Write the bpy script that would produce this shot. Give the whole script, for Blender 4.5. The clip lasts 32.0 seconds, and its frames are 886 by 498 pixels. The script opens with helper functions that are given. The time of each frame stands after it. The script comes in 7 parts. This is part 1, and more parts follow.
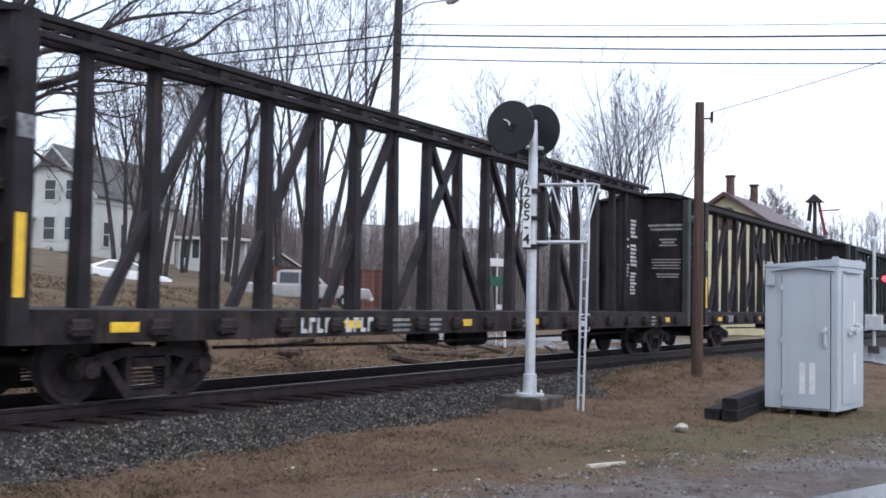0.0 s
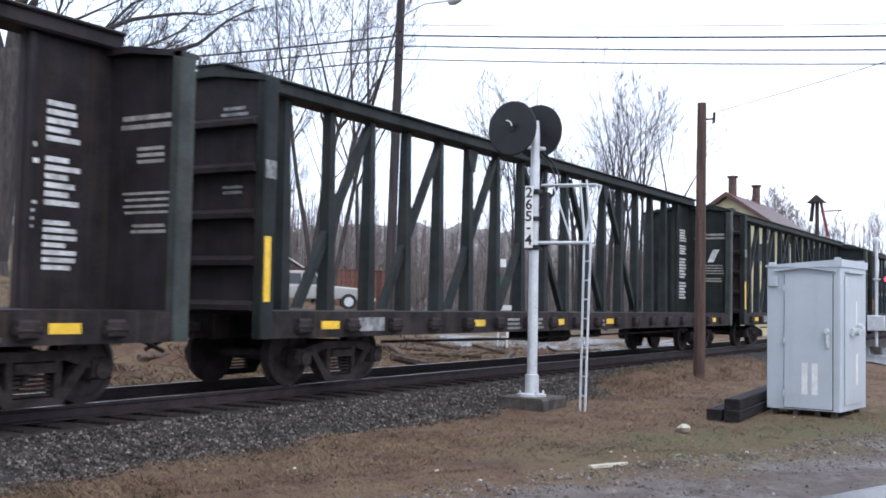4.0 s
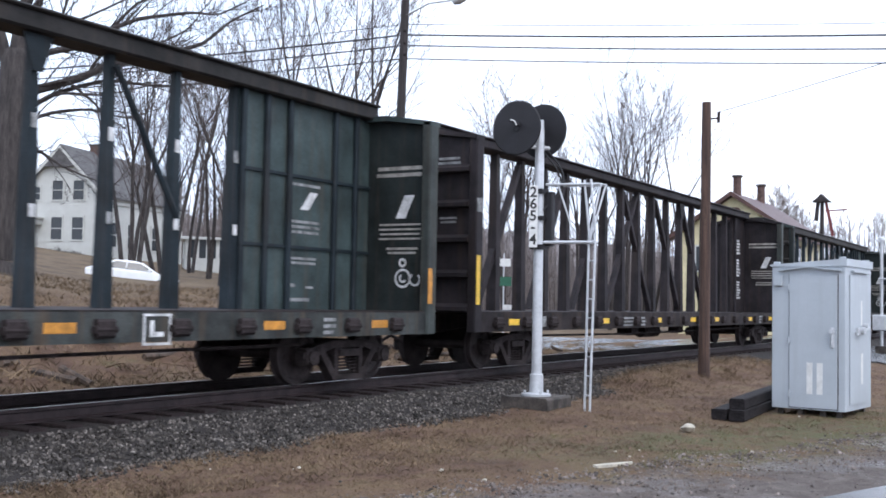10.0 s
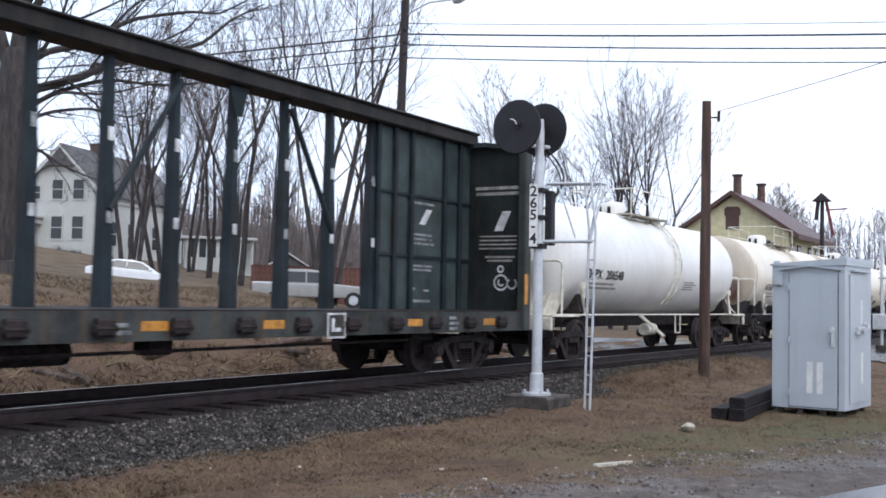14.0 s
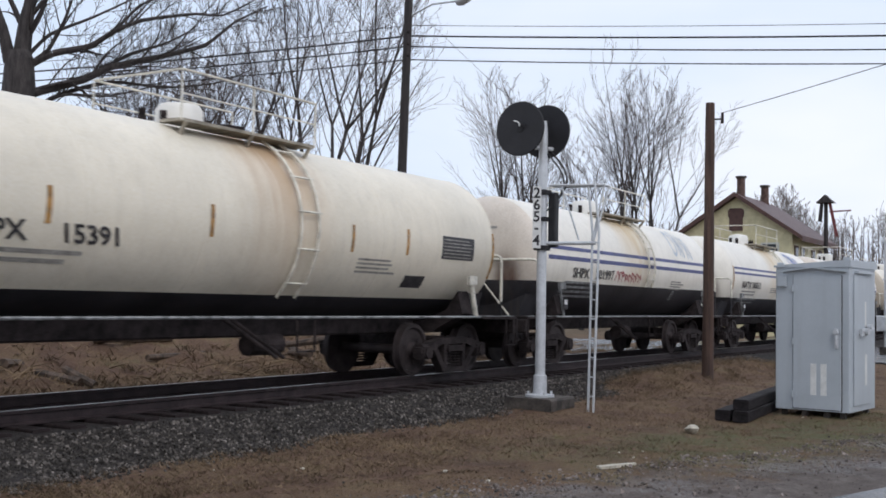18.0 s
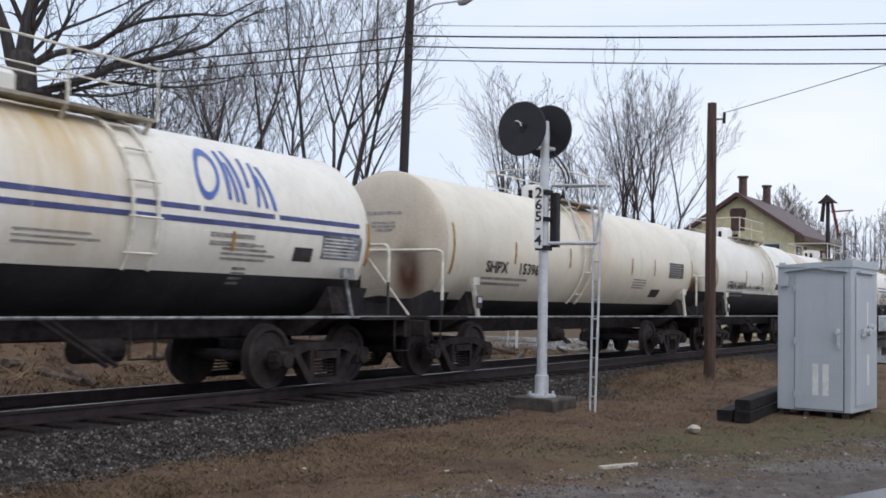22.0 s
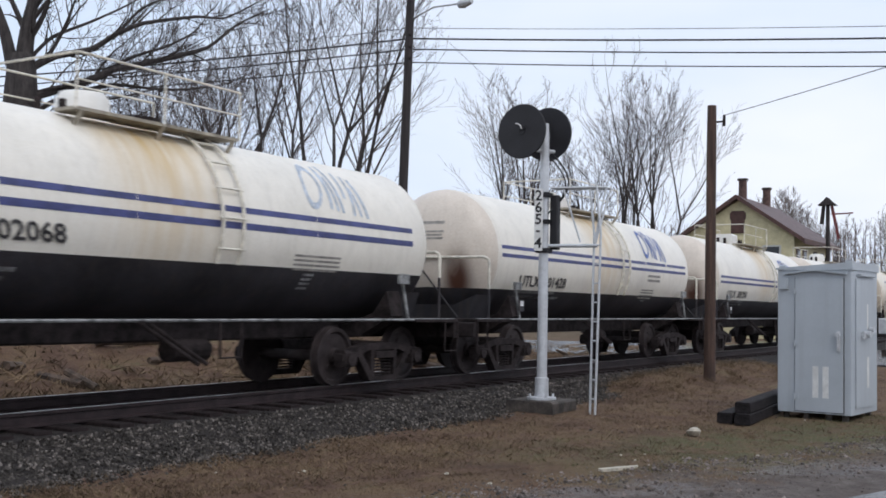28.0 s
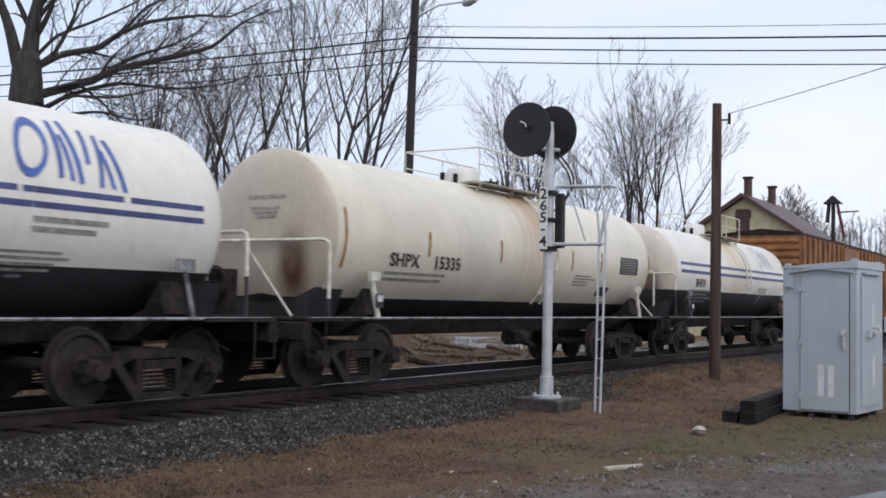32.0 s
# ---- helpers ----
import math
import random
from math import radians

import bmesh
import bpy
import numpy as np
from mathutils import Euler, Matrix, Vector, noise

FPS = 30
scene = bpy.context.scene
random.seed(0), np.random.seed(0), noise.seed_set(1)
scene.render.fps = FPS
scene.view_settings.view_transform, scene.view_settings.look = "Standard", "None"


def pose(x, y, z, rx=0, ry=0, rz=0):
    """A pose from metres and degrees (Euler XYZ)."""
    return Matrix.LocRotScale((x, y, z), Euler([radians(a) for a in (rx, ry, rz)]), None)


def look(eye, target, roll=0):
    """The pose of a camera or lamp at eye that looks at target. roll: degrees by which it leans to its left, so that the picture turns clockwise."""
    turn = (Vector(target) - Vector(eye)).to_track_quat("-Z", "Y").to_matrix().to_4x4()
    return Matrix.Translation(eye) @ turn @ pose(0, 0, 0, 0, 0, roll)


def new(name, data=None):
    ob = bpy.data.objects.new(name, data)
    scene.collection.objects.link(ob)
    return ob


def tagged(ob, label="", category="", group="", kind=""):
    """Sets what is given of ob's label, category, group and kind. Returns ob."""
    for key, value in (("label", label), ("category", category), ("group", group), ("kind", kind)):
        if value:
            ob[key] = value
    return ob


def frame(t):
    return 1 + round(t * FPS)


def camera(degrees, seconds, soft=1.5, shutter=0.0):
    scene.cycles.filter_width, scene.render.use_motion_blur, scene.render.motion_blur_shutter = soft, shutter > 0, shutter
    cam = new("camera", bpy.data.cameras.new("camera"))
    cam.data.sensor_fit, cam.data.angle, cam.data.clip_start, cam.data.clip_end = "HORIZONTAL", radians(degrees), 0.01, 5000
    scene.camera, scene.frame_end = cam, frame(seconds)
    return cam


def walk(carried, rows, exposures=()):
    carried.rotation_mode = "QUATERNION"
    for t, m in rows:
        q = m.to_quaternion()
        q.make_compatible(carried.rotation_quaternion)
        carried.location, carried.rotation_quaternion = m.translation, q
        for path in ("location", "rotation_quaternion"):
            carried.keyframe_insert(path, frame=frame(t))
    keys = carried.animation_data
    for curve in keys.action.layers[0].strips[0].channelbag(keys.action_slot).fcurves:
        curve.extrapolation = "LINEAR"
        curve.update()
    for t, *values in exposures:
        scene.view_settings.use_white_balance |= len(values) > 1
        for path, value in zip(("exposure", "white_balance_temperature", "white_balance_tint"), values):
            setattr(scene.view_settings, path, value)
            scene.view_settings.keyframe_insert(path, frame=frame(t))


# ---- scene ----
# Standing camera beside the track, with small drifts of its aim.
FOV = 44.73
EYE = (0.0, -11.108, 1.291)
FOCAL = 784 / math.tan(radians(FOV / 2))
cam = camera(FOV, 32.0, soft=1.7, shutter=0.16)


def aim(dx, dy):
    yaw, tilt = radians(58.872) - dx / FOCAL, radians(2.8425) + dy / FOCAL
    way = Vector((math.sin(yaw) * math.cos(tilt), math.cos(yaw) * math.cos(tilt), math.sin(tilt)))
    return look(EYE, Vector(EYE) + way * 10, 1.098)


walk(cam, [(t, aim(a, b)) for t, a, b in (
         (0, -5.4, -1.5), (0.5, -5.4, -3.1), (1, -0.8, -1.5), (1.5, -0.8, -1.5), (2, -2.3, -3.1), (2.5, -3.9, -1.5), (3, -0.8, -1.5), (3.5, -2.3, 0.0), (5.5,
         0.8, -3.1), (6, 0.0, -3.1), (6.5, -1.5, -3.1), (7, -1.6, -1.5), (7.5, 2.3, -1.5), (8, 3.0, -1.5), (8.5, 1.6, 0.0), (9, 0.0, 0.0), (9.5, 3.0, 0.0),
         (10, 6.1, -1.5), (10.5, 6.2, -1.5), (11, 4.6, -3.1), (11.5, 3.9, -3.1), (12, 3.9, 0.0), (12.5, 3.0, 0.8), (13, 2.3, 0.0), (13.5, 2.3, -1.5), (14, 6.2,
         -3.0), (14.5, 9.2, -0.8), (16.5, 5.4, 1.5), (17, 10.7, 1.5), (17.5, 15.3, 1.5), (18, 12.2, 0.0), (18.5, 10.7, 1.5), (19, 10.7, 1.5), (19.5, 10.7,
         1.5), (20, 13.8, 0.0), (20.5, 16.9, -1.5), (21, 17.6, -1.5), (21.5, 16.8, 0.0), (22, 15.3, 0.0), (22.5, 13.8, 1.5), (23, 13.7, 1.5), (23.5, 15.3,
         0.0), (24, 19.9, -0.8), (24.5, 18.4, 0.0), (25, 16.8, 1.5), (25.5, 15.3, 3.0), (27.5, 16.1, 3.8), (28, 15.3, 4.5), (28.5, 18.4, 2.3), (29, 21.4, 0.8),
         (29.5, 19.9, 0.0), (30, 19.9, 1.5), (30.5, 18.4, 3.0), (31, 19.9, 3.8), (31.5, 23.0, 3.1), (32, 23.8, 1.5))],
     exposures=[(0, 0.67, 6200, 13.5), (1.5, 0.91, 6200, 13.5), (7, 0.90, 6200, 13.5), (12.5, 0.98, 6200, 13.5), (14, 0.62, 6250, 13), (16.5, 0.10, 6500, 12.5), (32, 0.10, 6500, 12.5)])


def travelled(t):
    """How far the train has gone at t seconds."""
    x = t / 16 - 1
    return 11.1576 * t + 2.895 * (x * x - 1) + 1.023 * (x ** 3 - x)


# ---- light ----
world = bpy.data.worlds.new("sky")
scene.world = world
world.use_nodes = True
wn = world.node_tree.nodes
wl = world.node_tree.links
bg = wn["Background"]
sky = wn.new("ShaderNodeTexSky")
sky.sky_type, sky.sun_disc = "NISHITA", False
sky.sun_elevation, sky.sun_rotation = radians(38), radians(200)
sky.air_density, sky.dust_density = 1.0, 4.0
tc = wn.new("ShaderNodeTexCoord")
cl = wn.new("ShaderNodeTexNoise")
cl.inputs["Scale"].default_value, cl.inputs["Detail"].default_value = 2.2, 4
mp = wn.new("ShaderNodeMapping")
mp.inputs["Scale"].default_value = (1, 1, 3)
wl.new(tc.outputs["Generated"], mp.inputs["Vector"])
wl.new(mp.outputs["Vector"], cl.inputs["Vector"])
ramp = wn.new("ShaderNodeValToRGB")
ramp.color_ramp.elements[0].position, ramp.color_ramp.elements[0].color = 0.3, (6.9, 8.15, 10.0, 1)
ramp.color_ramp.elements[1].position, ramp.color_ramp.elements[1].color = 0.7, (9.0, 9.6, 10.6, 1)
wl.new(cl.outputs["Fac"], ramp.inputs["Fac"])
mx = wn.new("ShaderNodeMixRGB")
mx.inputs["Fac"].default_value = 0.93
wl.new(sky.outputs["Color"], mx.inputs["Color1"])
wl.new(ramp.outputs["Color"], mx.inputs["Color2"])
wl.new(mx.outputs["Color"], bg.inputs["Color"])
bg.inputs["Strength"].default_value = 0.1
sun = new("sun", bpy.data.lights.new("sun", "SUN"))
sun.data.energy, sun.data.angle, sun.data.color = 0.8, radians(25), (1, 0.97, 0.93)
sun.matrix_world = look((-20, -30, 40), (0, 0, 0))

# ---- materials ----


def material(name, color, rough=0.6, metal=0.0, var=0.15, scale=3.0, bump=0.0, bscale=40.0, color2=None, spec=0.5,
             stretch=(1, 1, 1), streaks=0.0, rnd=0.0, grain=None):
    """A surface with broad stains and fine grain, and streaks that run down it."""
    m = bpy.data.materials.new(name)
    m.use_nodes = True
    n, k = m.node_tree.nodes, m.node_tree.links
    b = n["Principled BSDF"]
    b.inputs["Roughness"].default_value, b.inputs["Metallic"].default_value = rough, metal
    b.inputs["Specular IOR Level"].default_value = spec
    t = n.new("ShaderNodeTexCoord")
    mp = n.new("ShaderNodeMapping")
    mp.inputs["Scale"].default_value = stretch
    k.new(t.outputs["Object"], mp.inputs["Vector"])
    nz = n.new("ShaderNodeTexNoise")
    nz.inputs["Scale"].default_value, nz.inputs["Detail"].default_value, nz.inputs["Roughness"].default_value = scale, 6, 0.65
    k.new(mp.outputs["Vector"], nz.inputs["Vector"])
    r = n.new("ShaderNodeValToRGB")
    c2 = color2 or tuple(c * (1 - 2.2 * var) for c in color)
    r.color_ramp.elements[0].position, r.color_ramp.elements[0].color = 0.34, (*c2, 1)
    r.color_ramp.elements[1].position, r.color_ramp.elements[1].color = 0.66, (*[min(1, c * (1 + var)) for c in color], 1)
    k.new(nz.outputs["Fac"], r.inputs["Fac"])
    out = r.outputs["Color"]
    fine = n.new("ShaderNodeTexNoise")
    fine.inputs["Scale"].default_value, fine.inputs["Detail"].default_value = bscale, 4
    k.new(t.outputs["Object"], fine.inputs["Vector"])
    g = n.new("ShaderNodeMixRGB")
    g.blend_type = "OVERLAY"
    g.inputs["Fac"].default_value = min(0.6, 0.2 + var) if grain is None else grain
    k.new(out, g.inputs["Color1"])
    k.new(fine.outputs["Fac"], g.inputs["Color2"])
    out = g.outputs["Color"]
    if streaks:
        ms = n.new("ShaderNodeMapping")
        ms.inputs["Scale"].default_value = (5, 5, 0.35)
        k.new(t.outputs["Object"], ms.inputs["Vector"])
        ns = n.new("ShaderNodeTexNoise")
        ns.inputs["Scale"].default_value, ns.inputs["Detail"].default_value = 1.6, 5
        k.new(ms.outputs["Vector"], ns.inputs["Vector"])
        rs = n.new("ShaderNodeValToRGB")
        rs.color_ramp.elements[0].position, rs.color_ramp.elements[1].position = 0.5, 0.72
        k.new(ns.outputs["Fac"], rs.inputs["Fac"])
        ml = n.new("ShaderNodeMath")
        ml.operation = "MULTIPLY"
        ml.inputs[1].default_value = streaks
        k.new(rs.outputs["Color"], ml.inputs[0])
        g2 = n.new("ShaderNodeMixRGB")
        g2.inputs["Color2"].default_value = (0.10, 0.065, 0.04, 1)
        k.new(ml.outputs["Value"], g2.inputs["Fac"])
        k.new(out, g2.inputs["Color1"])
        out = g2.outputs["Color"]
    if rnd:
        oi = n.new("ShaderNodeObjectInfo")
        hs = n.new("ShaderNodeHueSaturation")
        mr = n.new("ShaderNodeMapRange")
        mr.inputs["To Min"].default_value, mr.inputs["To Max"].default_value = 1 - rnd, 1 + rnd
        k.new(oi.outputs["Random"], mr.inputs["Value"])
        k.new(mr.outputs["Result"], hs.inputs["Value"])
        k.new(out, hs.inputs["Color"])
        out = hs.outputs["Color"]
    k.new(out, b.inputs["Base Color"])
    if bump:
        bp = n.new("ShaderNodeBump")
        bp.inputs["Strength"].default_value, bp.inputs["Distance"].default_value = bump, 0.02
        k.new(fine.outputs["Fac"], bp.inputs["Height"])
        k.new(bp.outputs["Normal"], b.inputs["Normal"])
    return m


def glow(name, color, strength):
    m = bpy.data.materials.new(name)
    m.use_nodes = True
    b = m.node_tree.nodes["Principled BSDF"]
    b.inputs["Base Color"].default_value = (*color, 1)
    b.inputs["Emission Color"].default_value, b.inputs["Emission Strength"].default_value = (*color, 1), strength
    return m


def tank_paint(name, base, stain, ring, ring_x, head=1.0):
    """Old tank paint: base colour, spill stains that run down from the top fittings, soot on the dished head."""
    m = material(name, base, 0.38, var=0.05, scale=0.9, bump=0.05, bscale=30, streaks=0.08)
    n, k = m.node_tree.nodes, m.node_tree.links
    b = n["Principled BSDF"]
    old = b.inputs["Base Color"].links[0].from_socket
    t = n.new("ShaderNodeTexCoord")
    sx = n.new("ShaderNodeSeparateXYZ")
    k.new(t.outputs["Object"], sx.inputs["Vector"])
    mp = n.new("ShaderNodeMapping")
    mp.inputs["Scale"].default_value = (3.0, 0.5, 0.35)
    k.new(t.outputs["Object"], mp.inputs["Vector"])
    nz = n.new("ShaderNodeTexNoise")
    nz.inputs["Scale"].default_value, nz.inputs["Detail"].default_value = 1.4, 6
    k.new(mp.outputs["Vector"], nz.inputs["Vector"])

    def calc(op, a, b_):
        q = n.new("ShaderNodeMath")
        q.operation = op
        q.use_clamp = op == "MULTIPLY"
        for i, v in enumerate((a, b_)):
            if isinstance(v, (int, float)):
                q.inputs[i].default_value = v
            else:
                k.new(v, q.inputs[i])
        return q.outputs["Value"]
    d = calc("ABSOLUTE", calc("SUBTRACT", sx.outputs["X"], ring_x), 0)
    band = n.new("ShaderNodeMapRange")
    band.interpolation_type = "SMOOTHSTEP"
    band.inputs["From Min"].default_value, band.inputs["From Max"].default_value = 1.35, 0.1
    k.new(d, band.inputs["Value"])
    hi = n.new("ShaderNodeMapRange")
    hi.inputs["From Min"].default_value, hi.inputs["From Max"].default_value = 0.24, 0.56
    k.new(nz.outputs["Fac"], hi.inputs["Value"])
    down = n.new("ShaderNodeMapRange")
    down.inputs["From Min"].default_value, down.inputs["From Max"].default_value = 1.6, 3.3
    down.inputs["To Min"].default_value = 0.2
    k.new(sx.outputs["Z"], down.inputs["Value"])
    amt = calc("MULTIPLY", calc("MULTIPLY", calc("MULTIPLY", band.outputs["Result"], hi.outputs["Result"]), down.outputs["Result"]), ring)
    g = n.new("ShaderNodeMixRGB")
    g.inputs["Color2"].default_value = (*stain, 1)
    k.new(amt, g.inputs["Fac"])
    k.new(old, g.inputs["Color1"])
    # rust and soot patch low on the front head
    dv = n.new("ShaderNodeVectorMath")
    dv.operation = "DISTANCE"
    mq = n.new("ShaderNodeMapping")
    mq.inputs["Scale"].default_value = (1, 1.5, 0.75)
    k.new(t.outputs["Object"], mq.inputs["Vector"])
    k.new(mq.outputs["Vector"], dv.inputs[0])
    dv.inputs[1].default_value = (0.1, -0.62 * 1.5, 1.80 * 0.75)
    pm = n.new("ShaderNodeMapRange")
    pm.interpolation_type = "SMOOTHSTEP"
    pm.inputs["From Min"].default_value, pm.inputs["From Max"].default_value = 0.62, 0.12
    k.new(dv.outputs["Value"], pm.inputs["Value"])
    hm = n.new("ShaderNodeMapRange")
    hm.inputs["From Min"].default_value, hm.inputs["From Max"].default_value = 0.1, 0.4
    k.new(nz.outputs["Fac"], hm.inputs["Value"])
    amt2 = calc("MULTIPLY", calc("MULTIPLY", pm.outputs["Result"], hm.outputs["Result"]), head)
    g2 = n.new("ShaderNodeMixRGB")
    g2.inputs["Color2"].default_value = (0.085, 0.035, 0.022, 1)
    k.new(amt2, g2.inputs["Fac"])
    k.new(g.outputs["Color"], g2.inputs["Color1"])
    k.new(g2.outputs["Color"], b.inputs["Base Color"])
    return m


def ground_mat():
    """Dead grass and leaves, wet grey gravel and mud on the lot side."""
    m = bpy.data.materials.new("ground_cover")
    m.use_nodes = True
    n, k = m.node_tree.nodes, m.node_tree.links
    b = n["Principled BSDF"]
    b.inputs["Specular IOR Level"].default_value = 0.3
    t = n.new("ShaderNodeTexCoord")

    def nz(scale, detail=6, rough=0.6):
        q = n.new("ShaderNodeTexNoise")
        q.inputs["Scale"].default_value, q.inputs["Detail"].default_value, q.inputs["Roughness"].default_value = scale, detail, rough
        k.new(t.outputs["Object"], q.inputs["Vector"])
        return q.outputs["Fac"]

    def rmp(fac, *stops):
        q = n.new("ShaderNodeValToRGB")
        while len(q.color_ramp.elements) < len(stops):
            q.color_ramp.elements.new(0.5)
        for e, (p, c) in zip(q.color_ramp.elements, stops):
            e.position, e.color = p, (*c, 1)
        k.new(fac, q.inputs["Fac"])
        return q.outputs["Color"]
    grass = rmp(nz(1.1, 8, 0.7), (0.3, (0.080, 0.046, 0.034)), (0.45, (0.146, 0.089, 0.059)), (0.58, (0.190, 0.128, 0.076)), (0.7, (0.140, 0.118, 0.060)))
    fine = rmp(nz(30, 8, 0.8), (0.34, (0.30, 0.27, 0.25)), (0.66, (1.0, 0.96, 0.92)))
    g = n.new("ShaderNodeMixRGB")
    g.blend_type = "MULTIPLY"
    g.inputs["Fac"].default_value = 0.75
    k.new(grass, g.inputs["Color1"])
    k.new(fine, g.inputs["Color2"])
    mud = rmp(nz(3.4, 14, 0.82), (0.3, (0.040, 0.031, 0.027)), (0.46, (0.092, 0.073, 0.063)), (0.56, (0.125, 0.104, 0.092)), (0.7, (0.215, 0.190, 0.172)))
    sx = n.new("ShaderNodeSeparateXYZ")
    k.new(t.outputs["Object"], sx.inputs["Vector"])
    # the lot's edge runs slantwise past the cabinet
    l1 = n.new("ShaderNodeMath")
    l1.operation = "MULTIPLY_ADD"
    l1.inputs[1].default_value, l1.inputs[2].default_value = 0.34, 3.65
    k.new(sx.outputs["X"], l1.inputs[0])
    l2 = n.new("ShaderNodeMath")
    l2.operation = "ADD"
    k.new(l1.outputs["Value"], l2.inputs[0])
    k.new(sx.outputs["Y"], l2.inputs[1])
    l3 = n.new("ShaderNodeMath")
    l3.operation = "MULTIPLY_ADD"
    l3.inputs[1].default_value, l3.inputs[2].default_value = 4.4, -2.2
    k.new(nz(1.3, 5), l3.inputs[0])
    l4 = n.new("ShaderNodeMath")
    l4.operation = "ADD"
    k.new(l2.outputs["Value"], l4.inputs[0])
    k.new(l3.outputs["Value"], l4.inputs[1])
    edge = n.new("ShaderNodeMapRange")
    edge.inputs["From Min"].default_value, edge.inputs["From Max"].default_value = 0.35, -0.45
    k.new(l4.outputs["Value"], edge.inputs["Value"])
    mixer = n.new("ShaderNodeMixRGB")
    k.new(edge.outputs["Result"], mixer.inputs["Fac"])
    k.new(g.outputs["Color"], mixer.inputs["Color1"])
    k.new(mud, mixer.inputs["Color2"])
    # thin green grass between the lot and the cabinet
    def ranged(sock, lo, hi):
        q = n.new("ShaderNodeMapRange")
        q.interpolation_type = "SMOOTHSTEP"
        q.inputs["From Min"].default_value, q.inputs["From Max"].default_value = lo, hi
        k.new(sock, q.inputs["Value"])
        return q.outputs["Result"]

    def times(a_, b_):
        q = n.new("ShaderNodeMath")
        q.operation = "MULTIPLY"
        k.new(a_, q.inputs[0])
        k.new(b_, q.inputs[1])
        return q.outputs["Value"]
    sward = times(times(times(ranged(l2.outputs["Value"], -0.9, 0.5), ranged(l2.outputs["Value"], 3.6, 1.6)), ranged(sx.outputs["X"], 9.0, 13.5)), ranged(nz(1.7, 8, 0.75), 0.36, 0.6))
    green = n.new("ShaderNodeMixRGB")
    green.inputs["Color2"].default_value = (0.088, 0.086, 0.040, 1)
    k.new(sward, green.inputs["Fac"])
    k.new(mixer.outputs["Color"], green.inputs["Color1"])
    mixer = green
    # tan dead grass on the bank beyond the track
    far = n.new("ShaderNodeMapRange")
    far.inputs["From Min"].default_value, far.inputs["From Max"].default_value = 7, 16
    k.new(sx.outputs["Y"], far.inputs["Value"])
    tan = rmp(nz(0.7, 8, 0.7), (0.3, (0.055, 0.038, 0.027)), (0.5, (0.128, 0.091, 0.058)), (0.62, (0.150, 0.110, 0.070)), (0.75, (0.095, 0.078, 0.048)))
    m2 = n.new("ShaderNodeMixRGB")
    k.new(far.outputs["Result"], m2.inputs["Fac"])
    k.new(mixer.outputs["Color"], m2.inputs["Color1"])
    k.new(tan, m2.inputs["Color2"])
    k.new(m2.outputs["Color"], b.inputs["Base Color"])
    wet = n.new("ShaderNodeMapRange")
    wet.inputs["To Min"].default_value, wet.inputs["To Max"].default_value = 0.95, 0.8
    k.new(edge.outputs["Result"], wet.inputs["Value"])
    pud = rmp(nz(0.9, 4, 0.5), (0.50, (1, 1, 1)), (0.6, (0.42, 0.42, 0.42)))
    pm = n.new("ShaderNodeMath")
    pm.operation = "MULTIPLY"
    k.new(wet.outputs["Result"], pm.inputs[0])
    pk = n.new("ShaderNodeMixRGB")
    pk.inputs["Color1"].default_value = (1, 1, 1, 1)
    k.new(edge.outputs["Result"], pk.inputs["Fac"])
    k.new(pud, pk.inputs["Color2"])
    k.new(pk.outputs["Color"], pm.inputs[1])
    k.new(pm.outputs["Value"], b.inputs["Roughness"])
    bp = n.new("ShaderNodeBump")
    bp.inputs["Strength"].default_value, bp.inputs["Distance"].default_value = 0.7, 0.05
    k.new(nz(13, 10, 0.8), bp.inputs["Height"])
    k.new(bp.outputs["Normal"], b.inputs["Normal"])
    return m


GROUND = ground_mat()
BALLAST = material("ballast_stone", (0.036, 0.031, 0.029), 0.85, var=0.3, scale=12, bump=0.9, bscale=40, spec=0.2)
STONE = material("crushed_stone", (0.069, 0.061, 0.055), 0.8, var=0.3, scale=5, bump=0.3, bscale=60, spec=0.2)
TIE = material("creosoted_tie", (0.028, 0.021, 0.021), 0.85, var=0.25, scale=4, bump=0.5, bscale=30, stretch=(1, 6, 1), spec=0.15)
OLDTIE = material("black_old_tie", (0.017, 0.014, 0.015), 0.8, var=0.3, scale=4, bump=0.6, bscale=25, stretch=(0.4, 3, 3), spec=0.2)
RAIL = material("rail_steel", (0.030, 0.020, 0.021), 0.65, metal=0.1, var=0.25, scale=4, spec=0.3)
RAILTOP = material("worn_rail_head", (0.42, 0.41, 0.41), 0.28, metal=0.9, var=0.05)
ASPHALT = material("wet_asphalt", (0.10, 0.10, 0.102), 0.26, var=0.2, scale=0.8, bump=0.15, bscale=60)
BLACKCAR = material("brown_black_car_paint", (0.0235, 0.0195, 0.0220), 0.66, var=0.25, scale=1.5, bump=0.1, streaks=0.16, spec=0.2)
DARKGREEN = material("dark_green_car_paint", (0.0180, 0.0230, 0.0228), 0.64, var=0.25, scale=1.3, bump=0.1, streaks=0.16, spec=0.2)
GREENCAR = material("faded_green_car_paint", (0.045, 0.066, 0.066), 0.6, var=0.25, scale=1.2, bump=0.1, streaks=0.3, spec=0.3)
BLUEGREEN = material("blue_green_post_paint", (0.016, 0.024, 0.030), 0.6, var=0.25, scale=1.3, streaks=0.15, spec=0.2)
CORNER = material("worn_green_corner_paint", (0.038, 0.046, 0.043), 0.6, var=0.25, scale=1.5, streaks=0.3, spec=0.3)
